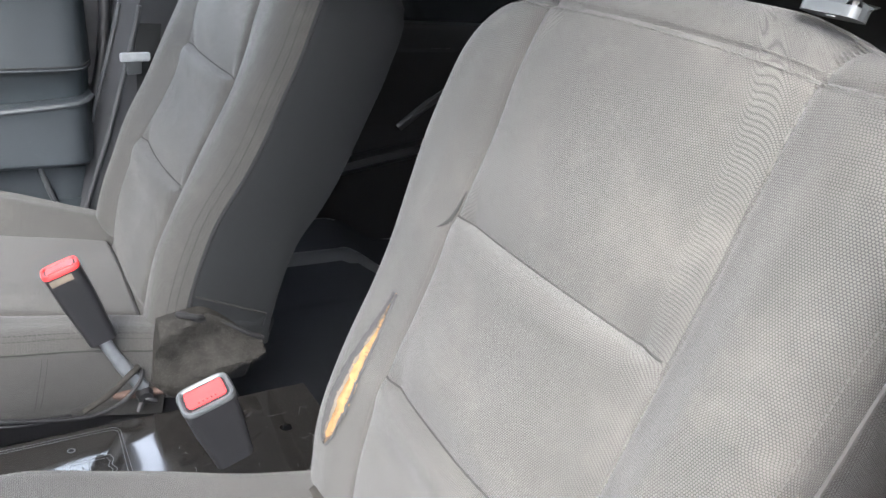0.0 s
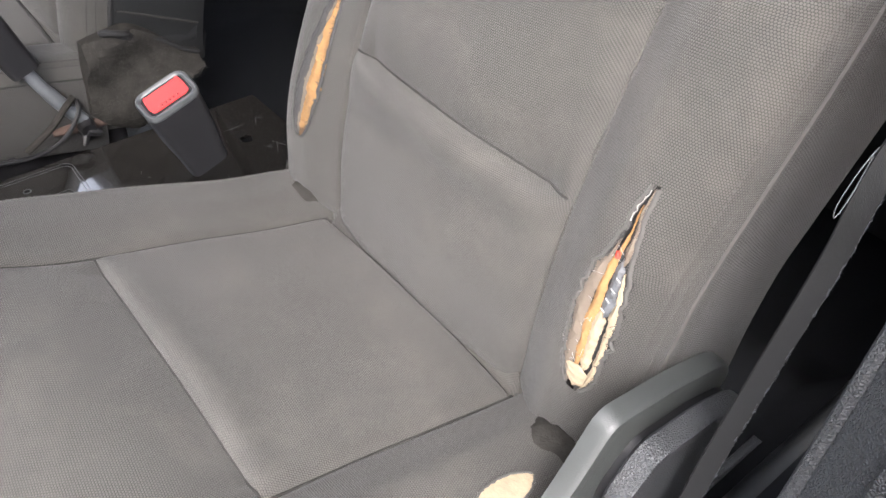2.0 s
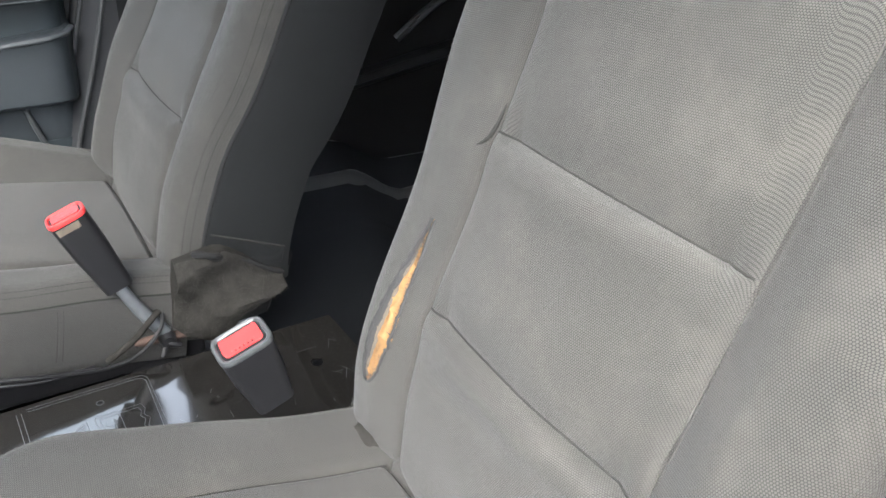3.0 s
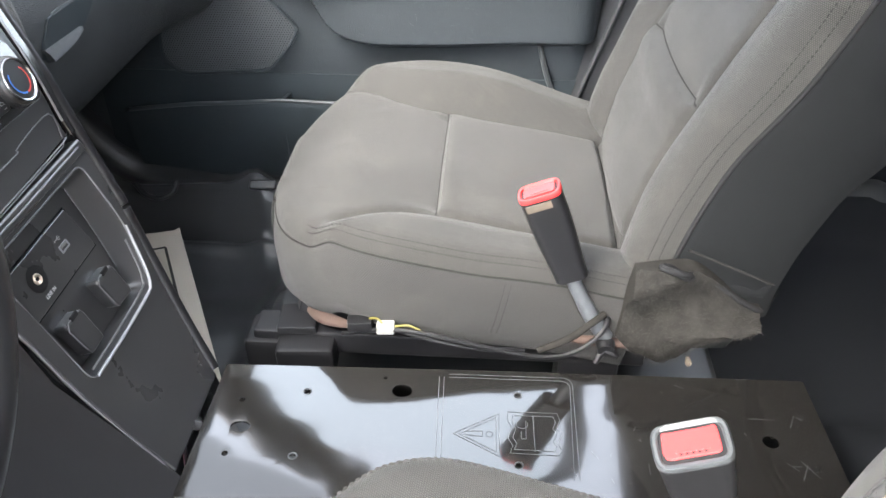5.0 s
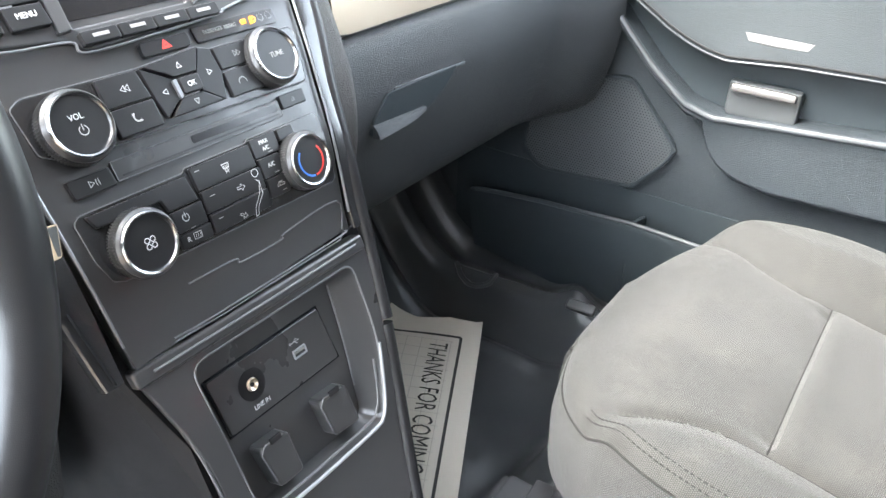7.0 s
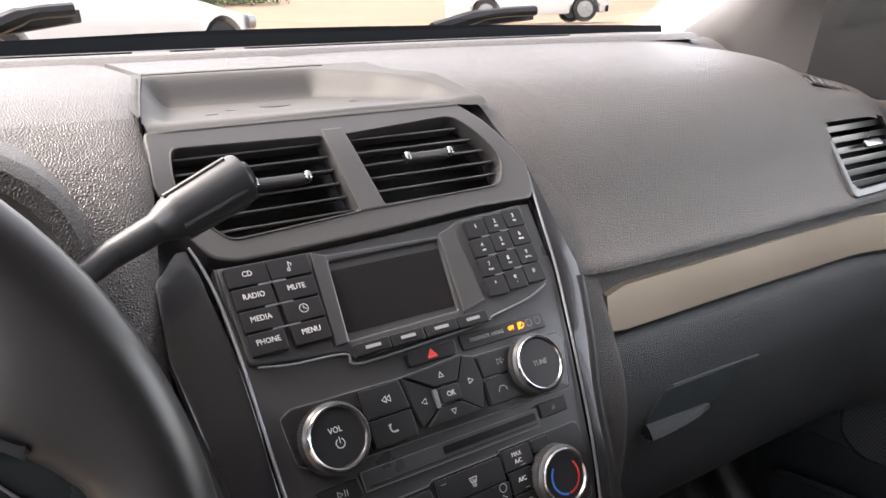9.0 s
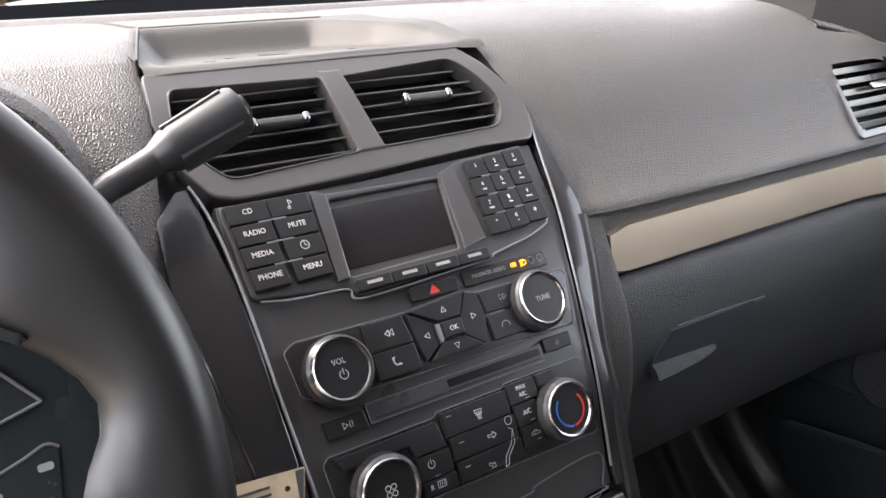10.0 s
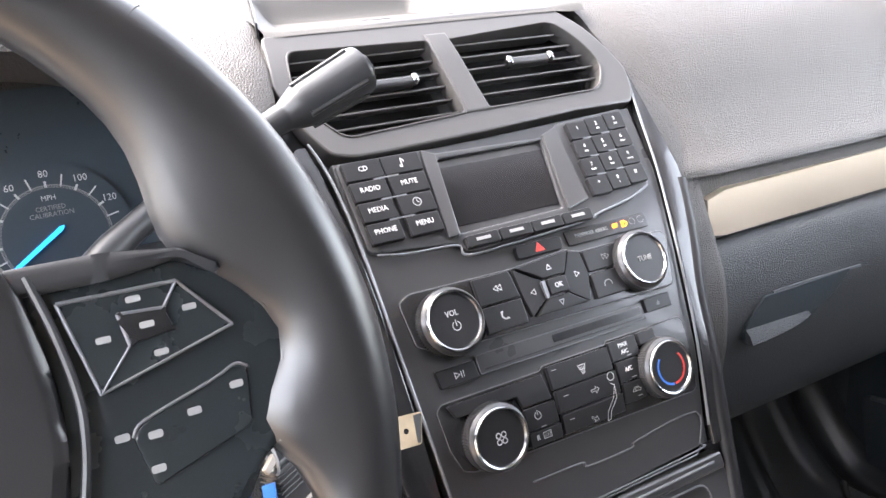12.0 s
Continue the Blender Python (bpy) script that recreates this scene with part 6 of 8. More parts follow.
    jk = part("audio_jack", ring(f, [(.0015, -.0006), (.0045, .0018), (.0052, .0012), (.0056, 0)], 24), SILVER, ob, "brass audio jack")
    part("jack_hole", disc(f @ pose(0, 0, .0008), .0018, .001, 16), BLACK, jk)
    part("jack_dish", ring(f, [(.0052, .0002), (.0115, .0003), (.0130, 0)], 32), BLACK, jk)
    part("legend", lettering("LINE IN", .0056, face_at(-.0235, .4133, -.0122), .0002, .9), INK, ob, smooth=0)
    us = part("usb_port", slab([rounded(quad(-.0072, .0072, -.0038, .0038), .0008), rounded(quad(-.0060, .0060, -.0025, .0025), .0004)], face_at(.0262, .4308, -.0112), .003), BRIGHT_EDGE, ob, "silver usb port")
    part("port_tongue", one_box(face_at(.0262, .4316, -.0126), .011, .0018, .001), WHITE_PLASTIC, us)
    icon([[(-.005, 0), (.004, 0)], [(-.002, 0), (.0005, .0018), (.002, .0018)], [(-.0005, 0), (.001, -.0018), (.0022, -.0018)], arc(-.0056, 0, .0008, 0, 360, 8)], face_at(.0250, .4405, -.0120), ob, w=.0007)
    for q in ([(.0195, .3890), (.0530, .3870), (.0580, .3490), (.0265, .3520)], [(-.0480, .3885), (-.0170, .3872), (-.0130, .3486), (-.0400, .3490)]):
        cv = face_part("socket_cover", on_face([rounded(q, .0055, 5)], -.0010, .014, .0022), PANEL, ob, "black flip cover of a power socket")
        tx, tz = q[0][0] * .45 + q[1][0] * .55, (q[0][1] + q[1][1]) / 2
        part("cover_tab", one_box(face_at(tx, tz + .0005, -.0012), .012, .0052, .003, .001), KEYCAP, cv)
        part("cover_edge", tube([face_at(x, z, -.0012).translation for x, z in ((q[0][0] * .2 + q[3][0] * .8, q[0][1] * .2 + q[3][1] * .8), (q[0][0] + .0008, q[0][1] - .006), (q[0][0] + .006, q[0][1] + .0002), (q[1][0] - .006, q[1][1] + .0002))], .0007, 6), GROOVE_SHINE, cv)
    # padded side rail and its lower continuation down to the plate
    def rail(pts, r, nm, lab):
        P = smooth_path([face_at(x, z, .0035).translation for x, z in pts], 6)
        part(nm, tube(P, r, 12), BLACK, ob, lab)
    rail([(.163, .69), (.1480, .650), (.1345, .608), (.1275, .560), (.1245, .487), (.1160, .417)], .0065, "side_rail", "dark padded edge of the console")
    rail([(.1145, .413), (.1070, .355), (.0900, .275), (.0755, .222)], .0062, "side_rail_lower", "dark edge strip of the lower console")
    P = smooth_path([face_at(x, z, .0030).translation for x, z in ((-.104, .470), (-.0950, .410), (-.0895, .362), (-.0800, .300), (-.070, .230))], 6)
    part("panel_edge", tube(P, .0011, 6), GROOVE_SHINE, ob)
    P = [face_at(x, z, .0072).translation for x, z in ((-.1415, .5458), (-.1355, .5172), (-.1310, .492))]
    part("trim_gap", tube(P, .0009, 6), COWL, ob)
    return ob


center_stack = build_stack()


def dash_tray():
    """A shallow shelf sunk in the dashboard top, open to the vents in front."""
    ob = thing("dash_tray", "shallow dark storage tray on the dashboard top", "tray", (0, 1.2, .83))
    well = [(-.130, 1.05), (.122, 1.05), (.108, 1.160), (.083, 1.205), (.045, 1.250), (-.088, 1.258), (-.122, 1.13)]
    nx, ny = 74, 46
    pts = [(-.1440 + .2945 * i / nx, 1.108 + .192 * j / ny) for j in range(ny + 1) for i in range(nx + 1)]
    D = edge_distance(np.array(pts), well)
    bm = bmesh.new()
    vs = []
    for (x, y), d in zip(pts, D):
        inn = False
        for (x0, y0), (x1, y1) in zip(well, well[1:] + well[:1]):
            if (y0 > y) != (y1 > y) and x < (x1 - x0) * (y - y0) / (y1 - y0) + x0:
                inn = not inn
        s = d if not inn else 0.0
        top = float(np.interp(y, [1.11, 1.13, 1.19, 1.27, 1.31], [.8335, .838, .852, .860, .8635])) - .0015
        base = .8325 + .02 * (y - 1.116) - .003 * smoothstep(1.130, 1.150, y) - .7 * max(0.0, 1.114 - y)
        top -= .9 * max(0.0, 1.114 - y)
        vs.append(bm.verts.new((x, y, base + (top - base) * smoothstep(.0, .024, s))))
    for j in range(ny):
        for i in range(nx):
            k = j * (nx + 1) + i
            bm.faces.new((vs[k], vs[k + 1], vs[k + nx + 2], vs[k + nx + 1]))
    part("tray_liner", bm, TRAY, ob, smooth=60)
    part("side_gap", ribbon([(-.1450, 1.122, .8330), (-.1270, 1.19, .8475), (-.1060, 1.27, .8565)], (0, 0, 1), .012, .0016), BLACK, ob)
    for x, y, r in ((-.010, 1.205, .012), (-.075, 1.180, .0042), (-.052, 1.200, .0042), (.060, 1.190, .0035)):
        part("hole" if r > .01 else "screw_hole", disc(pose(x, y, .8322 + .02 * (y - 1.116) - .0024) @ Matrix.Diagonal((1.2, .8, 1, 1)), r, .001, 20), BLACK, ob)
    return ob


dash_tray()


# ---------------------------------------------------------------- steering wheel, column, cluster
WC = Vector((-.410, .790, .718))
WT = radians(19)
WM = Matrix.Translation(WC) @ Matrix((Vector((1, 0, 0)), Vector((0, math.sin(WT), math.cos(WT))), Vector((0, -math.cos(WT), math.sin(WT))))).transposed().to_4x4()


def build_wheel():
    ob = thing("steering_wheel", "dark leather steering wheel with button spokes", "steering wheel", WC)
    rows = []
    for i in range(96):
        a = 2 * math.pi * i / 96
        rows.append([])
        d = (math.degrees(a) + 180) % 360 - 180
        d = d if abs(d) <= 90 else (180 - d if d > 0 else -180 - d)
        grip = .026 * math.exp(-((d - 24) / 13) ** 2) + .006 * math.exp(-((d - 45) / 15) ** 2) + .022 * math.exp(-((d + 4) / 8) ** 2)
        for k in range(20):
            b = 2 * math.pi * k / 20
            rr = .0158 + grip * max(0, -math.cos(b)) ** 1.5
            rad = .1840 + rr * math.cos(b)
            rows[-1].append(WM @ Vector((rad * math.cos(a), rad * math.sin(a), .0165 * math.sin(b))))
    rows.append(rows[0])
    bm = bmesh.new()
    vs = [[bm.verts.new(p) for p in r] for r in rows[:-1]]
    vs.append(vs[0])
    for a, b in zip(vs, vs[1:]):
        for k in range(20):
            bm.faces.new((a[k], a[(k + 1) % 20], b[(k + 1) % 20], b[k]))
    part("rim", bm, WHEEL, ob)
    for ang in (46, 134, -55, 235):
        m = WM @ pose(0, 0, 0, 0, 0, ang) @ pose(.1840, 0, 0, 90)
        part("rim_seam", ring(m, [(.0155, -.0006), (.0164, 0), (.0155, .0006)], 20), FRAY, ob)
    hub = rounded([(-.080, .064), (-.05, .082), (.05, .082), (.080, .064), (.0860, .016), (.0825, -.0145), (.055, -.075), (-.055, -.075), (-.0825, -.0145), (-.0860, .016)], .012, 6)
    part("horn_pad", slab([hub], WM @ pose(0, 0, .0110), .05, .005), WHEEL, ob)
    part("emblem", slab([[(.035 * math.cos(radians(6 * k)), .016 * math.sin(radians(6 * k))) for k in range(60)]], WM @ pose(0, 0, .0125), .004, .001), CHROME, ob, "plain oval emblem plate")
    for s in (-1, 1):
        F = WM @ Matrix.Diagonal((s, 1, 1, 1))
        sp = [(.040, .058), (.105, .058), (.135, .055), (.150, .042), (.166, .026), (.166, .004), (.156, -.0185), (.146, -.0225), (.138, -.036), (.110, -.056), (.040, -.060)]
        spoke = part("spoke", slab([rounded(sp, .008)], F @ pose(0, 0, .004), .022, .004), SPOKE, ob)
        band = rounded([(.040, .0618), (.107, .0608), (.133, .0575), (.1455, .0470), (.1415, .0465), (.131, .0535), (.105, .0512), (.040, .0525)], .003)
        part("spoke_trim", slab([band], F @ pose(0, 0, .0085), .008, .0034), KNOB, spoke, "satin black rounded top of the spoke")
        P = smooth_path([F @ Vector((x, y, .0075)) for x, y in ((.0838, .058), (.0880, .0387), (.0906, .0175), (.0896, .0016), (.0858, -.0155), (.078, -.038))], 6)
        part("spoke_edge", tube(P, .0016, 8), KNOB, spoke, "satin strip beside the horn pad")
        P = smooth_path([F @ Vector((x, y, .0045)) for x, y in ((.1340, .0562), (.1500, .0414), (.1602, .0245), (.1603, .0147), (.1516, -.0189))], 6)
        part("spoke_edge", tube(P, .0009, 8), KNOB, spoke, "thin rounded edge of the spoke")
        bl, tl, tr, rt = (.0975, .0149), (.0905, .0473), (.1286, .0464), (.1440, .0270)
        cbl, ctl, ctr = (.1096, .0285), (.1078, .0395), (.1226, .0383)
        pad = rounded([bl, rt, tr, tl], [.002, .004, .003, .003])
        bt = part("button_pad", slab([pad], F @ pose(0, 0, .0062), .004, .0012), SPOKE, spoke)
        for ends, w in (((bl, tl), .0013), ((tl, tr), .0016), ((bl, cbl), .0009), ((tr, ctr), .0012), ((cbl, ctl), .0015), ((ctl, ctr), .0015)):
            P = [F @ Vector((ends[0][0] + (ends[1][0] - ends[0][0]) * q, ends[0][1] + (ends[1][1] - ends[0][1]) * q, .0064)) for q in (0, .5, 1)]
            part("pad_line", tube(P, w * .5, 8), STEEL_LINE, bt, "bright moulded line round the buttons")
        for ends in ((bl, rt), (rt, tr)):
            P = [F @ Vector((*e, .0060)) for e in ends]
            part("pad_line", tube(P, .0006, 8), GROOVE_SHINE, bt)
        part("button_center", slab([rounded([cbl, (.1250, .0300), ctr, ctl], .002)], F @ pose(0, 0, .0072), .003, .0010), BLACK, bt)
        for x, y in ((.1018, .0323), (.1308, .0366), (.1161, .0341), (.1186, .0238), (.1136, .0435)):
            part("button_mark", slab([rounded(quad(x - .0024, x + .0024, y - .0011, y + .0011), .0008)], F @ pose(0, 0, .0076), .0004), INK_DIM, bt)
        low = rounded([(.1038, -.0020), (.1085, .0024), (.1329, .0094), (.1417, .0127), (.1459, .0109), (.1434, -.0097), (.1075, -.0206)], .002)
        lb = part("phone_buttons", slab([low], F @ pose(0, 0, .0050), .003, .0010), SPOKE, spoke)
        P = smooth_path([F @ Vector((x, y, .0052)) for x, y in ((.1038, -.0020), (.1085, .0026), (.1329, .0096), (.1417, .0129), (.1459, .0111))], 5)
        part("button_edge", tube(P, .0006, 8), GROOVE_SHINE, lb)
        for x, y in ((.1109, -.0030), (.1248, .0009), (.1407, .0059), (.1005, -.0011), (.1094, -.0145)):
            part("button_mark", slab([rounded(quad(x - .0024, x + .0024, y - .0013, y + .0013), .001)], F @ pose(0, 0, .0056), .0004), INK_DIM, lb)
    part("lower_spoke", slab([rounded([(-.04, -.06), (.04, -.06), (.03, -.175), (-.03, -.175)], .01)], WM @ pose(0, 0, .002), .018, .004), WHEEL, ob)
    part("steering_column", tube([WM @ Vector((0, 0, -.02)), WM @ Vector((0, 0, -.10)), WM @ Vector((0, 0, -.26))], [.045, .062, .07], 24), BLACK, ob)
    return ob


build_wheel()


def build_cluster():
    ob = thing("instrument_cluster", "dark instrument cluster with a lit blue speedometer needle", "instrument cluster", (-.40, 1.08, .72))
    # hood: an arched visor
    rows = []
    for y, g in ((1.00, 0), (1.008, .006), (1.05, .010), (1.12, .006), (1.20, -.012)):
        rows.append([(-.405 + (.198 + g) * math.copysign(abs(math.cos(a)) ** .55, math.cos(a)), y, .700 + (.150 + g) * math.sin(a) ** .50 if math.sin(a) > 0 else .700)
                     for a in [math.pi * k / 40 for k in range(41)]])
    inner = [[(-.405 + (x + .405) * .955, y + .001, .700 + (z - .700) * .94) for x, y, z in rows[0]]]
    inner.append([(-.405 + (x + .405) * .86, 1.10, .700 + (z - .700) * .80) for x, y, z in rows[0]])
    part("hood", loft([r for r in reversed(inner)] + rows, False, False), DASH, ob, "grained vinyl cluster hood")
    part("bezel", one_box(pose(-.2135, 1.035, .735, 0, 0, 6), .004, .055, .085, .002), GLOSS, ob, "gloss black cluster bezel")
    face = Matrix.Translation((-.405, 1.092, .715)) @ pose(0, 0, 0, 72)
    part("cluster_face", slab([rounded(quad(-.185, .185, -.075, .10), .03)], face, .01), DIAL, ob)
    for cx, first in ((.108, 1), (-.108, 0)):
        G = face @ pose(cx * .907, .0005, .004)
        part("dial", disc(G, .048, .003, 64), DIAL, ob)
        ray_line = lambda q, r0, r1: [(r0 * math.cos(radians(q)), r0 * math.sin(radians(q))), (r1 * math.cos(radians(q)), r1 * math.sin(radians(q)))]
        part("dial_ticks", lines([ray_line(214 - 1.55 * i, .0322, .0340) for i in range(157)], G, .0004, .0004), INK_DIM, ob, smooth=0)
        part("dial_ticks", lines([ray_line(214 - 31 * i, .0330, .0362) for i in range(9)], G, .0014, .0004), INK, ob, smooth=0)
        part("dial_ticks", lines([ray_line(198.5 - 31 * i, .0335, .0408) for i in range(8)], G, .0010, .0004), INK, ob, smooth=0)
        icon([arc(0, 0, .0340, -34, 214, 60)], G, ob, INK_DIM, .0005)
        if first:
            for k, tx in enumerate(("20", "40", "60", "80", "100", "120", "140")):
                q = radians(183 - 31 * k)
                part("legend", lettering(tx, .0066, G @ pose(.0414 * math.cos(q), .0414 * math.sin(q), .0004), .0001, .95), INK, ob, smooth=0)
            part("legend", lettering("MPH", .0050, G @ pose(0, .0255, .0004), .0001, .9), INK, ob, smooth=0)
            part("legend", lettering("CERTIFIED", .0046, G @ pose(0, .0188, .0004), .0001, .86), INK_DIM, ob, smooth=0)
            part("legend", lettering("CALIBRATION", .0046, G @ pose(0, .0146, .0004), .0001, .92), INK_DIM, ob, smooth=0)
        q = radians(214)
        d, nn = Vector((math.cos(q), math.sin(q))), Vector((-math.sin(q), math.cos(q)))
        pts = [d * -.0065 + nn * .0004, d * -.004 + nn * .0016, d * .034 + nn * .0013, d * .034 - nn * .0013, d * -.004 - nn * .0016, d * -.0065 - nn * .0004]
        part("needle", slab([[tuple(p) for p in pts]], G @ pose(0, .0022, .003), .001), NEEDLE, ob, "lit blue needle")
    return ob


build_cluster()


def build_shifter():
    ob = thing("shift_lever", "black column shift lever with a ribbed knob", "shift lever", (-.30, .97, .735))
    part("lever_arm", tube(smooth_path([(-.335, .935, .700), (-.285, .965, .735), (-.235, .988, .758), (-.196, .998, .776)], 5), [.009] * 6 + [.008] * 10, 14), KNOB, ob)
    a, b = Vector((-.200, .998, .774)), Vector((-.1165, 1.000, .8090))
    d = (b - a).normalized()
    ts, rs = [0, .02, .33, .35, .44, .50, .97, 1.0], [.0074, .0082, .0090, .0096, .0130, .0145, .0158, .0146]
    kn = part("knob", tube([a + (b - a) * t for t in ts], rs, 28), KNOB, ob, "black moulded lever knob")
    side = d.cross(Vector((0, -1, .4))).normalized()
    up = side.cross(d)
    for k in range(-2, 4):
        q = radians(52 * k - 12)
        o = (math.sin(q) * side - math.cos(q) * up)
        part("knob_rib", tube([a + (b - a) * .47 + o * .0140, a + (b - a) * .93 + o * .0154], .0020, 8), KNOB, kn)
    part("button", tube([b, b + d * .004], [.009, .008], 16), BLACK, kn)
    return ob


build_shifter()


def build_keys():
    ob = thing("key_fob", "black ribbed key fob hanging on a blue lanyard", "key", (-.245, .868, .63))
    m = Matrix.Translation((-.2285, .8865, .6060)) @ pose(0, 0, 0, 84, 0, 34)
    fob = part("fob", one_box(m, .032, .044, .012, .0035, 3), PANEL, ob)
    for k in range(6):
        part("rib", one_box(m @ pose(0, .0055 + .0030 * k, 0), .0330, .0013, .0130, .0005), KNOB, fob)
    part("shoulder", one_box(m @ pose(-.006, .0225, 0), .014, .004, .010, .0015), BUCKLE_GREY, fob, "worn grey shoulder of the fob")
    part("sticker", one_box(m @ pose(.004, -.0085, .0062), .020, .0095, .0006), PAPER, fob, "small cream sticker")
    for k in range(3):
        part("ink_bar", one_box(m @ pose(-.002 + .005 * k, -.0085, .0067), .0022, .0050, .0003), PAPER_INK, fob)
    part("key_ring", ring(m @ pose(-.014, .029, .003, 0, 60), [(.0095, -.0009), (.0104, 0), (.0095, .0009), (.0086, 0), (.0095, -.0009)], 28), BRIGHT_EDGE, ob, "steel key ring")
    part("tie_end", one_box(m @ pose(-.017, .0265, .004, 0, 0, 28), .010, .0050, .0028, .001), PAPER, ob, "pale plastic tie on the key ring")
    part("key_blade", one_box(m @ pose(.002, .034, 0), .009, .022, .0024, .0006), CHROME, ob, "steel key in the lock")
    part("ignition_barrel", tube([(-.250, .905, .668), (-.246, .885, .662)], [.016, .014], 20), CHROME, ob)
    P = smooth_path([(-.2440, .876, .6220), (-.2465, .872, .606), (-.2560, .872, .5920), (-.2430, .878, .5860), (-.2300, .884, .5860)], 6)
    part("lanyard", ribbon(P, (.8, -.5, .3), .007, .0016), BLUE, ob, "bright blue lanyard loop")
    return ob


build_keys()


def build_tag():
    ob = thing("paper_tag", "tan card tag tucked beside the console", "tag", (-.150, .93, .59))
    m = Matrix.Translation((-.1545, .9240, .5935)) @ pose(0, 0, 0, 62, 0, -6)
    card = rounded([(-.036, -.010), (.018, -.010), (.023, .0095), (-.036, .0115)], .002)
    part("card", slab([card, [(.010 + .0018 * math.cos(radians(30 * k)), .000 + .0018 * math.sin(radians(30 * k))) for k in range(12)]], m, .0008), KRAFT, ob)
    part("clear_end", slab([rounded([(.0155, -.0088), (.0175, -.0088), (.0220, .0085), (.0165, .0085)], .0006)], m @ pose(0, 0, .0005), .0006), BUCKLE_GREY, ob, "greyish clear plastic end of the tag")
    for k in range(3):
        part("ink_bar", one_box(m @ pose(-.010, .004 - .0042 * k, .0003), .020, .0016, .0003), PAPER_INK, ob)
    return ob


build_tag()


# knee panel and lower dash on the driver's side
def build_knee_panel():
    ob = thing("knee_panel", "charcoal plastic panel below the steering column", "dashboard panel", (-.45, 1.02, .45), kind="structure")
    rows = []
    for x in (-.80, -.60, -.40, -.22, -.165, -.150):
        k = smoothstep(-.24, -.15, x)
        rows.append([(x, 1.06, .70), (x, 1.035 - .02 * k, .66), (x, .995 - .02 * k, .60), (x, .965, .52), (x, .955, .44), (x, .975, .36), (x, 1.03, .30), (x, 1.10, .30), (x, 1.10, .70)])
    part("panel", loft(rows), DASH_LOW, ob)
    part("console_cheek", loft([[(-.128, .915, .50), (-.146, .96, .58), (-.150, 1.2, .58), (-.125, 1.2, .10), (-.058, .772, .16), (-.094, .868, .36), (-.098, .884, .42)],
                                [(-.114, .920, .50), (-.132, .965, .58), (-.136, 1.2, .58), (-.111, 1.2, .10), (-.046, .780, .16), (-.082, .874, .36), (-.086, .890, .42)]]), BLACK, ob)
    part("console_cheek", loft([[(.1260, .912, .50), (.1400, .972, .62), (.150, 1.25, .62), (.125, 1.25, .06), (.0560, .772, .16), (.1060, .866, .36), (.1170, .886, .42)],
                                [(.112, .920, .50), (.122, .972, .62), (.126, 1.25, .62), (.101, 1.25, .06), (.044, .780, .16), (.092, .872, .36), (.103, .890, .42)]]), BLACK, ob)
    return ob


build_knee_panel()


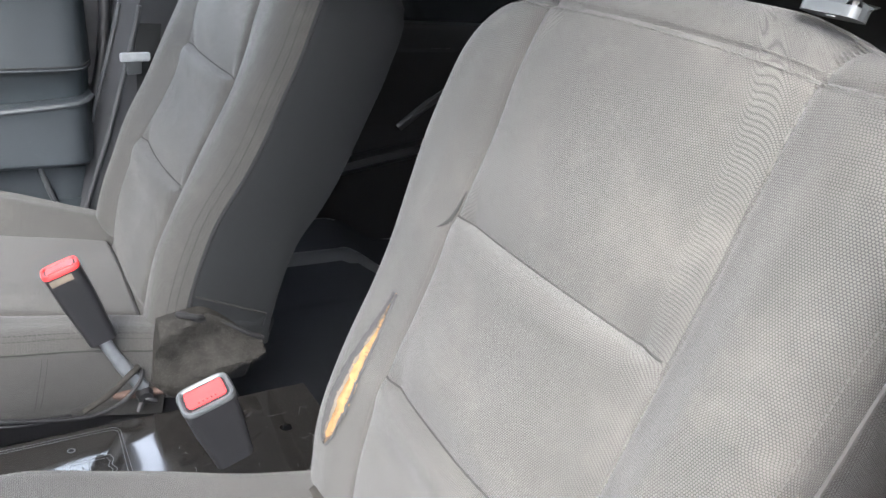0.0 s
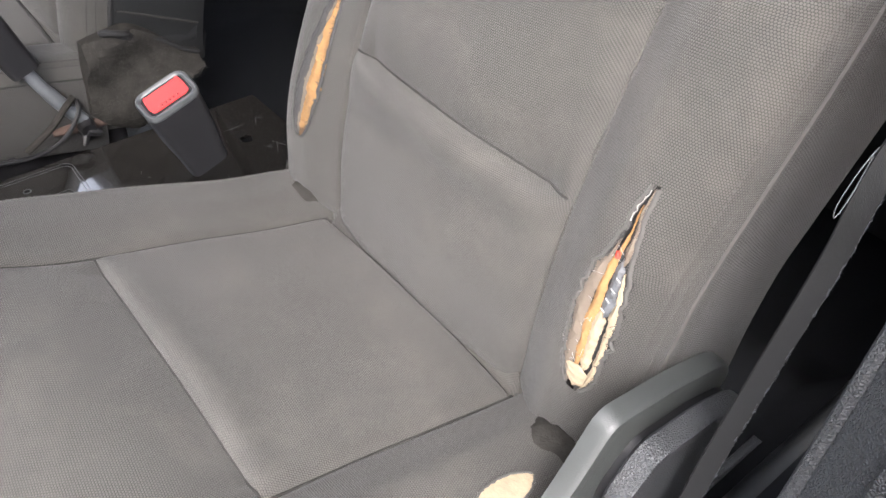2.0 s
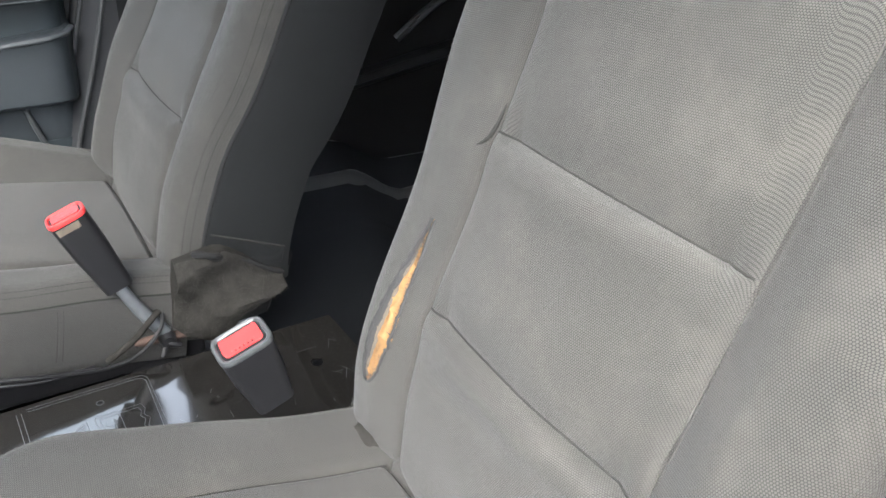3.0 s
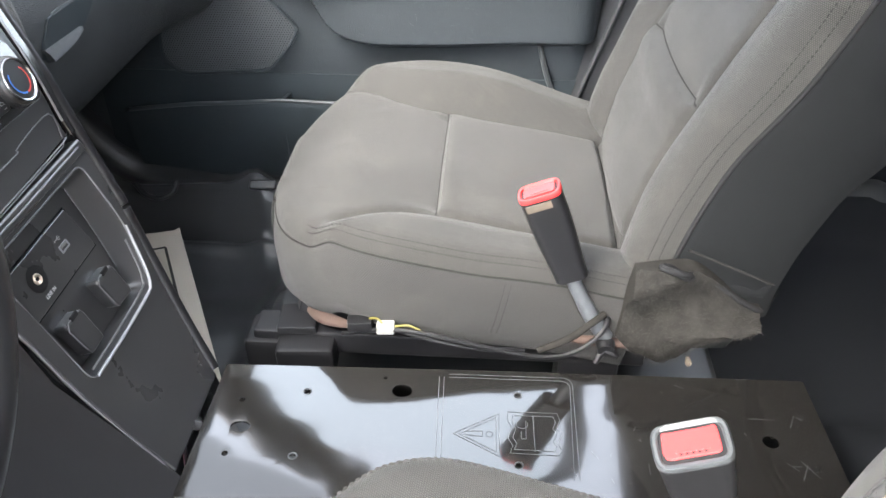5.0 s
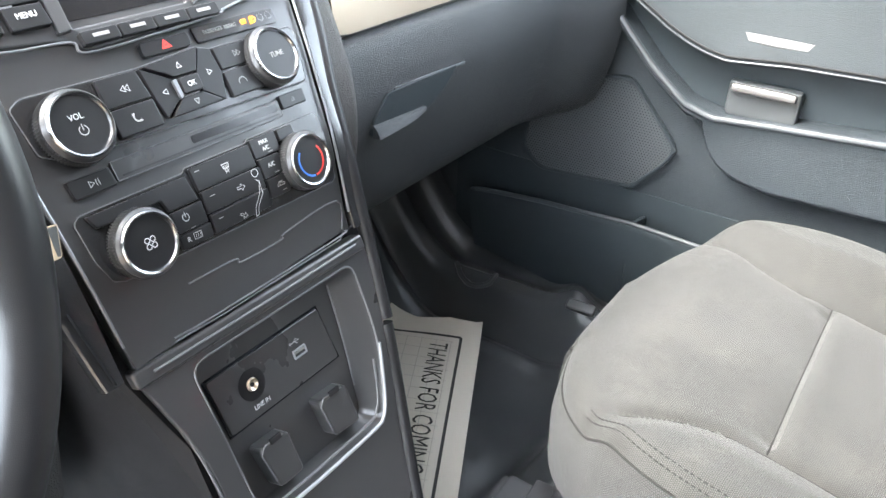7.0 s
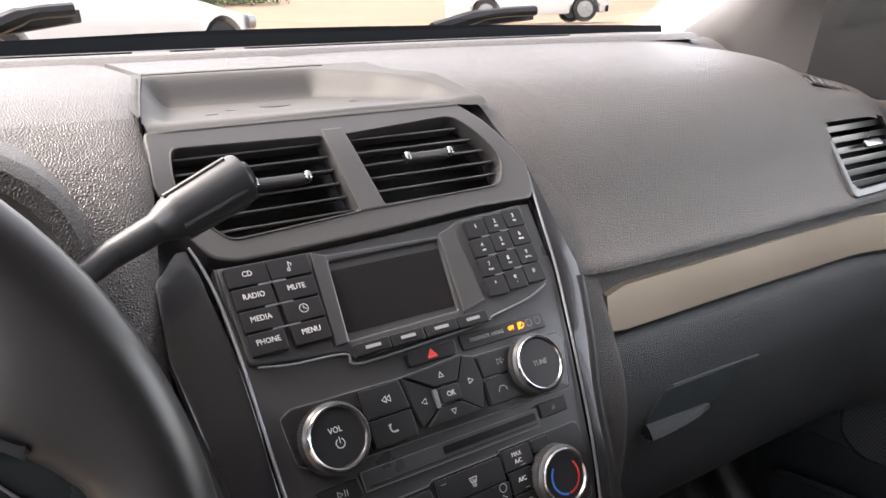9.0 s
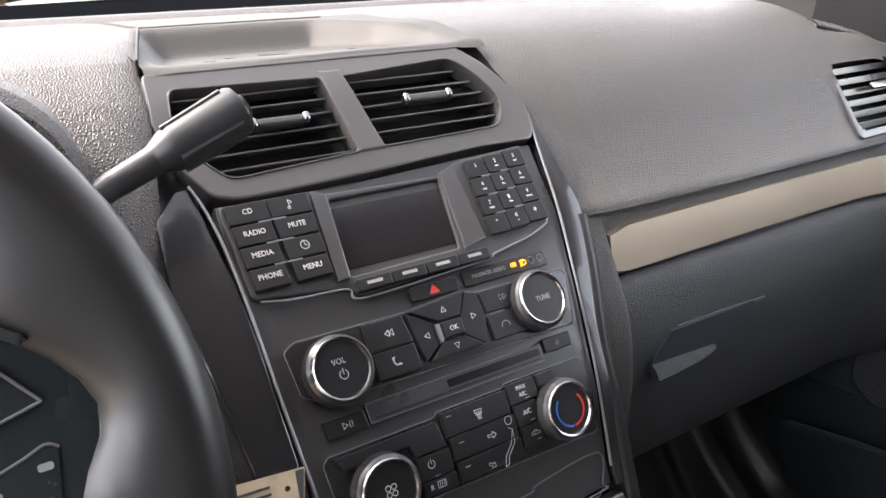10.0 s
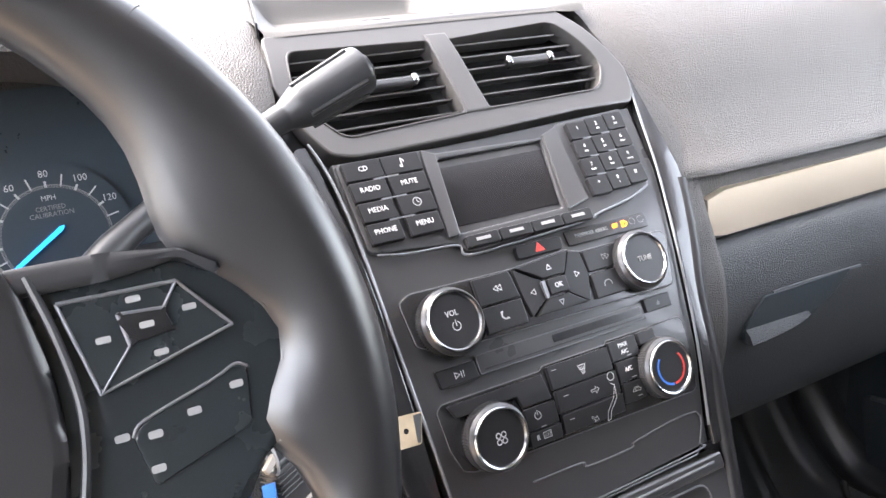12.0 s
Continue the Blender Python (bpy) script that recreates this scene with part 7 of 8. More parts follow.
# ---------------------------------------------------------------- passenger door
def build_door():
    ob = thing("passenger_door", "charcoal plastic front door panel with a padded armrest", "car door", (.80, .7, .3))
    ridge_y = [.30, .335, .50, .70, .790, .830, .883, .936, 1.00, 1.10, 1.25]
    ridge_z = [.482, .478, .460, .4455, .438, .450, .490, .543, .610, .66, .68]
    top_y = [.30, .33, .55, .70, .784, .809, .838, .871, .906, .942, .979, 1.05, 1.25]
    top_z = [.546, .543, .535, .530, .522, .526, .535, .550, .571, .593, .613, .650, .69]
    Y = [.305 + (.945 / 63) * i for i in range(64)]
    rz = lambda y: float(np.interp(y, ridge_y, ridge_z))

    def turned(row):
        """Rolls a cross-section outwards at the door's rear edge."""
        q = min(1.0, max(0.0, (row[0][1] - .305) / .05))
        back = .050 * (1 - math.sqrt(1 - (1 - q) ** 2))
        return [(min(.865, x + back), y, z) for x, y, z in row]
    tz = lambda y: max(float(np.interp(y, top_y, top_z)), rz(y) + .012)
    # upper panel with the armrest shelf
    rows = []
    for y in Y:
        t = tz(y)
        arm = 1 - smoothstep(.96, 1.08, y)
        rows.append([(.865, y, .735), (.812, y, .735), (.800, y, .715), (.795, y, max(.66, t + .03)), (.790 - .012 * arm, y, t + .055 * arm + .02), (.776 - .022 * arm, y, t + .022), (.752 - .004 * arm, y, t + .008),
                     (.745, y, t + .001), (.748, y, t - .006), (.770, y, t - .008), (.865, y, t - .008)])
    part("upper_panel", loft([turned(r) for r in rows]), DOOR_PAD, ob, "padded upper door panel with armrest edge")
    for dz, dx in ((.0045, -.0004), (-.0010, -.0012)):
        P = [turned([(.7450 + dx, y, tz(y) + dz)])[0] for y in Y]
        part("stitched_seam", tube(P, .0015, 6), PIPING if dz > 0 else RIDGE, ob, "double-stitched armrest seam")
    # recess behind the ridge
    rows = [[(.865, y, tz(y) - .006), (.786, y, tz(y) - .006), (.792, y, rz(y) + .002), (.865, y, rz(y) + .002)] for y in Y]
    part("recess", loft([turned(r) for r in rows]), DOOR, ob)
    # lower insert with its pale ridge
    rows = []
    for y in Y:
        z = rz(y)
        low = float(np.interp(y, [.31, .457, .571, .687, .735, .765, .784, .797, .812, .824], [.351, .350, .343, .340, .346, .358, .377, .405, .430, z - .022])) if y < .824 else z - .022
        top = max(low + .010, z - .03)
        rows.append([(.865, y, z + .002), (.780, y, z + .003), (.757, y, z), (.750, y, z - .005), (.750, y, z - .012), (.757, y, top), (.757, y, low + .008), (.761, y, low + .002), (.770, y, low - .003), (.790, y, low - .010), (.793, y, .30), (.796, y, .27), (.865, y, .27)])
    part("door_insert", loft([turned(r) for r in rows]), DOOR_INSERT, ob, "grained scuffed door insert")
    rng = random.Random(17)
    for _ in range(34):
        y, z = rng.uniform(.40, .80), rng.uniform(.345, .425)
        a, ln = rng.gauss(.6, .7), rng.uniform(.003, .014)
        part("scratch", tube([(.7565, y, z), (.7563, y + ln * .5 * math.cos(a), z + ln * .5 * math.sin(a) + .0005), (.7565, y + ln * math.cos(a), z + ln * math.sin(a))], .00026, 4), DASH_LOW, ob, "pale scuff in the plastic")
    P = [turned([(.7505, y, rz(y) - .002)])[0] for y in Y if y < 1.10]
    part("ridge_edge", tube(P, .0052, 10), RIDGE, ob, "pale ridge along the door insert")
    rows = []
    for y in [.305 + .03 * i for i in range(32)]:
        rows.append([(.865, y, .272), (.793, y, .272), (.795, y, .10), (.800, y, .0), (.865, y, -.02)])
    part("lower_panel", loft([turned(r) for r in rows]), DOOR, ob)
    # map pocket
    rows = []
    for i in range(30):
        y = .52 + .66 * i / 29
        z = float(np.interp(y, [.52, .87, 1.026, 1.18], [.232, .243, .230, .205]))
        x = .735 + .018 * smoothstep(.95, 1.18, y)
        rows.append([(x + .012, y, z - .002), (x + .006, y, z + .002), (x, y, z), (x - .004, y, z - .012), (x + .008, y, .14), (x + .03, y, .06), (x + .055, y, .03), (x + .058, y, .05), (x + .02, y, .14)])
    part("map_pocket", loft(rows), DOOR, ob, "moulded map pocket")
    P = [(float(.7365 + .018 * smoothstep(.95, 1.18, y)), y, float(np.interp(y, [.52, .87, 1.026, 1.18], [.232, .243, .230, .205])) + .001) for y in [.53 + .64 * i / 24 for i in range(25)]]
    # lip toned paler than the door plastic to carry its highlight
    part("pocket_lip", tube(P, .0040, 10), RIDGE, ob)
    part("pocket_divider", loft([[(.79, .872, .235), (.738, .876, .243), (.738, .878, .10), (.79, .876, .10)], [(.79, .866, .235), (.738, .870, .243), (.738, .872, .10), (.79, .870, .10)]]), DOOR, ob)
    # speaker grille
    g = rounded([(.842, .362), (.925, .452), (.965, .448), (1.085, .400), (1.095, .300), (1.06, .272), (.90, .285), (.856, .335)], .016)
    M = Matrix((Vector((0, -1, 0)), Vector((0, 0, 1)), Vector((-1, 0, 0)))).transposed().to_4x4()
    G = Matrix.Translation((.7815, 0, 0)) @ M
    sp = [(-y, z) for y, z in g]
    part("grille_frame", slab([[(x + (x + .97) * .05, z + (z - .36) * .07) for x, z in sp], sp], G @ pose(0, 0, .002), .010, .003), DOOR, ob)
    grille = part("speaker_grille", slab([sp], G @ pose(0, 0, -.003), .004), SPEAKER, ob, "perforated speaker grille")
    bm = bmesh.new()
    for i in range(-60, 60):
        for j in range(48):
            x, z = -.97 + .0048 * i + (.0024 if j % 2 else 0), .27 + .0042 * j
            inside = False
            for (x0, z0), (x1, z1) in zip(sp, sp[1:] + sp[:1]):
                if (z0 > z) != (z1 > z) and x < (x1 - x0) * (z - z0) / (z1 - z0) + x0:
                    inside = not inside
            if inside:
                c = [G @ Vector((x + .0011 * math.cos(radians(60 * k)), z + .0011 * math.sin(radians(60 * k)), -.0027)) for k in range(6)]
                bm.faces.new([bm.verts.new(p) for p in c])
    tagged(part("perforations", bm, COWL, grille, smooth=0), kind="stuff")
    # handles
    part("pull_cup", one_box(pose(.775, .730, .466), .02, .098, .050, .006), BUCKLE_GREY, ob, "grey pull-cup insert")
    part("pull_lip", one_box(pose(.768, .730, .482, 0, 12), .03, .088, .012, .004), SATIN, ob)
    well = rounded([(-.790, .534), (-.642, .530), (-.640, .578), (-.784, .574)], .012, 5)
    D = Matrix.Translation((.7700, 0, 0)) @ M
    cup = part("handle_cup", slab([[(x + (x + .715) * .05, z + (z - .554) * .16) for x, z in well], well], D, .006, .002), DOOR, ob, "moulded frame round the door handle")
    part("handle_hollow", slab([well], D @ pose(0, 0, -.004), .004), BLACK, cup)
    rows = []
    for k in range(15):
        t = k / 14
        y = .772 - .122 * t
        lift = .016 * math.sin(math.pi * min(1, .12 + .8 * t)) ** .4
        hi, lo = .562 + .006 * smoothstep(.75, 1, t), .538 - .001 * smoothstep(.8, 1, t)
        rows.append([(.770, y, lo), (.770 - lift * .8, y, lo + .002), (.768 - lift, y, (hi + lo) / 2), (.770 - lift * .9, y, hi - .003), (.772, y, hi)])
    part("inner_handle", loft(rows), HANDLE, cup, "satin grey inner door handle")
    P = smooth_path([(.790, .372, .235), (.783, .392, .285), (.783, .405, .330), (.790, .408, .345)], 5)
    part("door_check", tube(P, .005, 8), BUCKLE_GREY, ob)
    part("door_seal", tube(smooth_path([(.835, .268, .74), (.83, .272, .60), (.828, .300, .45), (.828, .345, .28), (.83, .385, .10)], 5), .011, 10), BLACK, ob, "black rubber door seal")
    # window switch panel and mirror corner up front
    n, up = Vector((-.86, -.18, .46)).normalized(), Vector((0, .86, .50))
    up = (up - n * n.dot(up)).normalized()
    W = Matrix.Translation((.7598, .9110, .6140)) @ Matrix((up.cross(n), up, n)).transposed().to_4x4()
    sw = part("switch_plate", slab([rounded(quad(-.013, .013, -.036, .036), .008, 5)], W, .010, .003), DOOR_PAD, ob, "moulded plate of the window switch")
    part("switch_pit", slab([rounded(quad(-.009, .009, -.006, .026), .003)], W @ pose(0, 0, .0008), .002), BLACK, sw)
    part("window_switch", one_box(W @ pose(0, -.002, .005, 14), .015, .018, .008, .003, 3), KNOB, sw)
    part("mirror_corner", loft([[(.80, .98, .735), (.80, 1.225, .735), (.770, 1.165, .94), (.765, 1.04, .94)], [(.84, .98, .735), (.84, 1.225, .735), (.810, 1.165, .94), (.805, 1.04, .94)]]), BLACK, ob)
    part("window_frame", tube(smooth_path([(.80, .30, .74), (.76, .27, .95), (.68, .30, 1.15), (.66, .70, 1.19)], 6), .022, 10), BLACK, ob)
    g = part("pane", loft([[(.815, .30, .735), (.815, 1.28, .735)], [(.69, .30, 1.17), (.72, .95, 1.11)]], False, False), GLASS, ob)
    g.visible_shadow = False
    return ob


build_door()


def build_belt_anchor():
    """Shoulder belt on a middle pillar: slot, webbing, tongue."""
    ob = thing("seat_belt", "grey seat belt with a steel tongue on the pillar", "seat belt", (.76, .21, .6), group="seat belts")
    part("webbing", ribbon([(.752, .17, 1.0), (.757, .19, .80), (.762, .205, .60), (.766, .205, .30), (.77, .20, .10)], (0, 1, 0), .046, .0016), WEB, ob)
    part("tongue", one_box(pose(.748, .232, .566, 0, 0, 12), .010, .058, .017, .004), BRIGHT_EDGE, ob, "steel belt tongue")
    part("tongue_cover", one_box(pose(.752, .235, .548, 0, 0, 12), .014, .03, .03, .004), BUCKLE_GREY, ob)
    # driver's belt: slack, fuzzy webbing beside the seat
    ob2 = thing("seat_belt", "worn dark seat belt with frayed edge threads beside the driver seat", "seat belt", (-.72, .21, .5), group="seat belts")
    P = smooth_path([(-.735, .12, .98), (-.727, .18, .76), (-.721, .207, .625), (-.719, .205, .56), (-.719, .222, .477), (-.720, .242, .39), (-.724, .262, .28), (-.73, .27, .12)], 6)
    part("webbing", ribbon(P, (.75, .62, .1), .013, .0018), WEB, ob2)
    rng = random.Random(3)
    bm = bmesh.new()
    for _ in range(420):
        p = P[rng.randrange(8, len(P) - 10)] - Vector((.75, .62, .1)).normalized() * .0067 + Vector((0, 0, rng.uniform(-.012, .012)))
        q = p + Vector((rng.gauss(-.0002, .0004), rng.gauss(-.0002, .0004), rng.gauss(0, .003)))
        w = Vector((.00016, -.00016, .0001))
        bm.faces.new([bm.verts.new(v) for v in (p - w, p + w, q + w, q - w)])
    part("loose_threads", bm, TAPE, ob2, "pale frayed edge threads")
    part("thread_loop", tube(smooth_path([(-.716, .212, .632), (-.714, .216, .618), (-.713, .219, .600), (-.714, .217, .592), (-.715, .213, .604), (-.715, .210, .626)], 6), .0003, 6), TAPE, ob2, "dangling pale thread loop")


build_belt_anchor()


# ---------------------------------------------------------------- tunnel plate
def build_plate():
    ob = thing("equipment_plate", "glossy black painted steel mounting plate over the tunnel", "mounting plate", (0, .45, .12))
    circ = lambda x, y, rx, ry=None, n=24: [(x + rx * math.cos(2 * math.pi * k / n), y + (ry or rx) * math.sin(2 * math.pi * k / n)) for k in range(n)]
    outline = rounded([(-.100, .789), (.087, .788), (.096, .45), (.102, .124), (-.102, .118)], .003)
    holes = [circ(.0575, .579, .0095, .0115), circ(-.006, .747, .0075, .0105), circ(.0325, .755, .0032), circ(-.043, .753, .0032), circ(.009, .184, .0085), circ(.049, .685, .0030, .0038),
             circ(-.042, .682, .0025, .0055), circ(.058, .449, .0030), circ(-.039, .449, .0030), circ(.076, .60, .002)]
    part("plate", slab([outline] + holes, pose(0, 0, .216), .003, .0006), PLATE, ob)
    part("flange", loft([[(.087, .788, .2145), (.0865, .788, .150), (.0845, .786, .150), (.085, .786, .2125)], [(.102, .124, .2145), (.1015, .124, .150), (.0995, .124, .150), (.100, .124, .2125)]]), PLATE, ob)
    part("flange", loft([[(-.100, .788, .2145), (-.0995, .788, .150), (-.0975, .786, .150), (-.098, .786, .2125)], [(-.102, .124, .2145), (-.1015, .124, .150), (-.0995, .124, .150), (-.100, .124, .2125)]]), PLATE, ob)
    for y in (.20, .46, .73):
        for x in (.07, -.07):
            part("stand", one_box(pose(x, y, .155), .03, .06, .115, .003), BLACK, ob)
    # pressed warning drawing
    z = .2163

    def grooves(paths, w=.0007):
        part("pressed_line", lines(paths, pose(0, 0, z), w, .0001), TAPE, ob, smooth=0)

    grooves([[(-.055, .5285), (.0815, .5330)], [(-.055, .5340), (.0815, .5385)]])
    grooves([[(.0815, .527), (.0835, .400)] + [(.0835 - .010 * (1 - math.cos(radians(a))), .400 - .010 * math.sin(radians(a))) for a in (20, 45, 70, 90)] + [(-.055, .394)]])
    grooves([[(.0865, .527), (.0885, .397)] + [(.0885 - .012 * (1 - math.cos(radians(a))), .397 - .010 * math.sin(radians(a))) for a in (20, 45, 70, 90)] + [(-.055, .388)]])
    tri = [(-.001, .518), (.030, .470), (-.029, .469), (-.001, .518)]
    grooves([tri, [(-.0005 + (x + .0005) * .80, .4855 + (y - .4855) * .80) for x, y in tri]])
    grooves([[(.003, .505), (.004, .487), (-.003, .487), (-.002, .505), (.003, .505)], arc(.000, .480, .0035, 0, 360)])
    bk = [(.033, .460), (.034, .407), (.024, .404), (.014, .408), (.004, .403), (-.008, .408), (-.018, .404), (-.024, .408), (-.024, .458), (-.014, .455), (-.004, .460), (.010, .456), (.022, .461), (.033, .460)]
    grooves([bk, [(.005 + (x - .005) * .82, .432 + (y - .432) * .82) for x, y in bk], [(.028, .433), (-.020, .432)]])
    grooves([arc(.016, .445, .006, 40, 320) + [(.008, .441), (-.004, .441), (-.004, .446), (.006, .446)]])
    rng = random.Random(8)
    sc = []
    for _ in range(26):
        x, y, a, ln = rng.uniform(-.09, .09), rng.uniform(.13, .40), rng.uniform(0, 6.28), rng.uniform(.003, .018)
        sc.append([(x, y), (x + ln * math.cos(a), y + ln * math.sin(a) * .6)])
    sc += [[(.040, .200), (.040, .172)], [(.030, .158), (.047, .150), (.040, .142)], [(-.015, .160), (-.035, .148)], [(-.02, .155), (-.04, .165)]]
    for one in sc:
        part("scratch", lines([one], pose(0, 0, .2162), .0004, .0001), TAPE, ob, "pale scratch in the paint", smooth=0)
    for x, y in ((.045, .143), (-.025, .146)):
        part("rivet", disc(pose(x, y, .2172), .0032, .002, 12, .0006), CHROME, ob, "small bright rivet")
    for x, y in ((-.042, .682), (.058, .449), (-.039, .449), (.049, .685)):
        part("worn_rim", ring(pose(x, y, .2163), [(.0034, 0), (.0046, .0002), (.0050, 0)], 16), BUCKLE_GREY, ob)
    return ob


build_plate()


def build_buckle(name, label, base, top, across, w, t, body, pale):
    """A belt buckle: tapered housing, rim and pressed red button."""
    base, top, across = Vector(base), Vector(top), Vector(across).normalized()
    ax = (top - base).normalized()
    across = (across - ax * across.dot(ax)).normalized()
    nrm = across.cross(ax)
    L = (top - base).length
    m = Matrix.Translation(base) @ Matrix((across, nrm, ax)).transposed().to_4x4()
    ob = thing(name, label, "seat belt buckle", base, group="belt buckles")
    sec = lambda k: rounded(quad(-w / 2 * k, w / 2 * k, -t / 2 * k, t / 2 * k), .011 * k, 4)
    part("housing", loft([[m @ Vector((x, y, z)) for x, y in sec(k)] for z, k in ((-.02, .80), (0, .84), (L * .45, .97), (L * .8, 1.0), (L, 1.0))]), body, ob)
    hole = rounded(quad(-w * .42, w * .42, -t * .38, t * .38), .006, 4)
    rim = []
    for loop, z in ((sec(1.0), L - .004), (sec(1.035), L - .003), (sec(1.035), L + .0005), (sec(.985), L + .0025), (sec(.90), L + .0025), (hole, L + .001), (hole, L - .004)):
        rim.append([m @ Vector((x, y, z)) for x, y in loop])
    part("collar", loft(rim, True, False), pale, ob, "worn grey collar")
    b = part("release_button", slab([rounded(quad(-w * .37, w * .37, -t * .28, t * .31), .005)], m @ pose(0, 0, L + .0020), .012, .0008), RED, ob, "red release button")
    part("slot_plate", slab([hole], m @ pose(0, 0, L - .002), .006), BLACK, ob)
    part("button_ridge", one_box(m @ pose(0, -t * .16, L + .0022), w * .44, .0012, .0008, .0003), RED, b)
    for k in range(5):
        part("slot_tooth", one_box(m @ pose(-w * .16 + w * .08 * k, -t * .205, L + .0019), w * .035, .0022, .0008), BLACK, b)
    return ob, m, L


build_buckle("seat_belt_buckle", "black seat belt buckle with a red button beside the driver seat", (-.176, .318, .362), (-.196, .346, .441), (-.10, 1, .08), .052, .034, BLACK, BUCKLE_GREY)
pb, pm, pl = build_buckle("seat_belt_buckle", "scuffed black passenger buckle with red button on a taped stalk", (.150, .400, .336), (.150, .437, .428), (.0, 1, .1), .046, .030, BLACK, RED)
part("worn_label", one_box(pm @ pose(.004, .0154, pl - .010), .028, .001, .009, .0003), LINING, pb, "worn tan label strip")
part("worn_label", one_box(pm @ pose(.004, -.0154, pl - .010), .028, .001, .009, .0003), LINING, pb, "worn tan label strip")
part("stalk", tube(smooth_path([(.150, .400, .336), (.149, .385, .300), (.147, .365, .262), (.144, .345, .232)], 5), [.0085] * 8 + [.0095] * 8, 12), TAPE, pb, "stalk wrapped in grey tape")
part("stalk_bolt", tube([(.140, .345, .226), (.128, .345, .224)], [.012, .010], 10), BLACK, pb)


def build_felt():
    ob = thing("felt_flap", "dusty grey carpet felt flap hanging at the seat hinge", "felt flap", (.15, .26, .2))
    rows = []
    for j in range(17):
        t = j / 16
        top = Vector((0, .322 - .150 * t, .330 + .010 * math.sin(math.pi * t) - .052 * smoothstep(.35, 1, t)))
        bot = Vector((0, .334 - .150 * t, .236 - .045 * math.sin(math.pi * min(1, t * 1.25)) - .004 * smoothstep(.7, .85, t) + .022 * smoothstep(.85, 1, t)))
        row = []
        for k in range(15):
            s = k / 14
            p = top.lerp(bot, s)
            bulge = .014 * math.sin(math.pi * s) + .006 * math.sin(9 * s + 4 * t) + .007 * noise.noise((t * 6, s * 6, 2)) + .0045 * noise.noise((t * 15, s * 13, 8)) + .005 * math.sin(5 * t + 7 * s)
            row.append((.148 - bulge, p.y, p.z))
        rows.append(row + [(.162, q[1], q[2]) for q in reversed(row)])
    part("flap", loft(rows), FELT, ob)
    rng = random.Random(21)
    bm = bmesh.new()
    for _ in range(7000):
        j, k = rng.randrange(16), rng.randrange(14)
        p = Vector(rows[j][k]).lerp(Vector(rows[j + 1][k + 1]), rng.random()) + Vector((0, rng.uniform(-.004, .004), rng.uniform(-.004, .004)))
        q = p + Vector((-rng.uniform(.0005, .0032), rng.gauss(0, .003), rng.gauss(0, .003)))
        w = Vector((0, rng.gauss(0, 1), rng.gauss(0, 1))).normalized() * .00020
        bm.faces.new([bm.verts.new(v) for v in (p - w, p + w, q)])
    tagged(part("fuzz", bm, FUZZ, ob, smooth=0), "short dusty felt fibres", kind="stuff")
    part("hole", disc(Matrix.Translation((.1395, .205, .262)) @ pose(0, 0, 0, 0, -90, 0) @ Matrix.Diagonal((.5, 1.3, 1, 1)), .009, .004, 16), BLACK, ob)
    part("foam_crumb", tube([(.146, .244, .206), (.142, .242, .198), (.146, .240, .190)], [.002, .0045, .0015], 7), LINING, ob, "crumb of tan foam")
    c = thing("piping_knot", "curled end of dark seat piping", "piping", (.14, .285, .34))
    part("loop", tube(smooth_path([(.148, .262, .330), (.132, .270, .338), (.129, .285, .344), (.136, .298, .345), (.142, .287, .340), (.134, .272, .334), (.139, .262, .330)], 6), .0042, 8), PIPING, c)
    part("hanging_edge", tube(smooth_path([(.150, .262, .335), (.146, .225, .312), (.147, .195, .290), (.152, .172, .275)], 6), .0035, 8), PIPING, c)
    # worn felt at the driver seat's rear corners
    for at, r in (((-.222, .228, .294), .021), ((-.612, .254, .310), .024)):
        f = thing("felt_patch", "scrap of dusty felt at the seat corner", "felt", at, group="felt patches")
        bm = bmesh.new()
        bmesh.ops.create_icosphere(bm, subdivisions=3, radius=1.0)
        for v in bm.verts:
            k = 1 + .22 * noise.noise(v.co * 2.2 + Vector(at) * 9)
            v.co = Vector(at) + Vector((v.co.x * r * k * 1.0, v.co.y * r * k, v.co.z * r * .55 * k))
        part("scrap", bm, FELT, f)


build_felt()


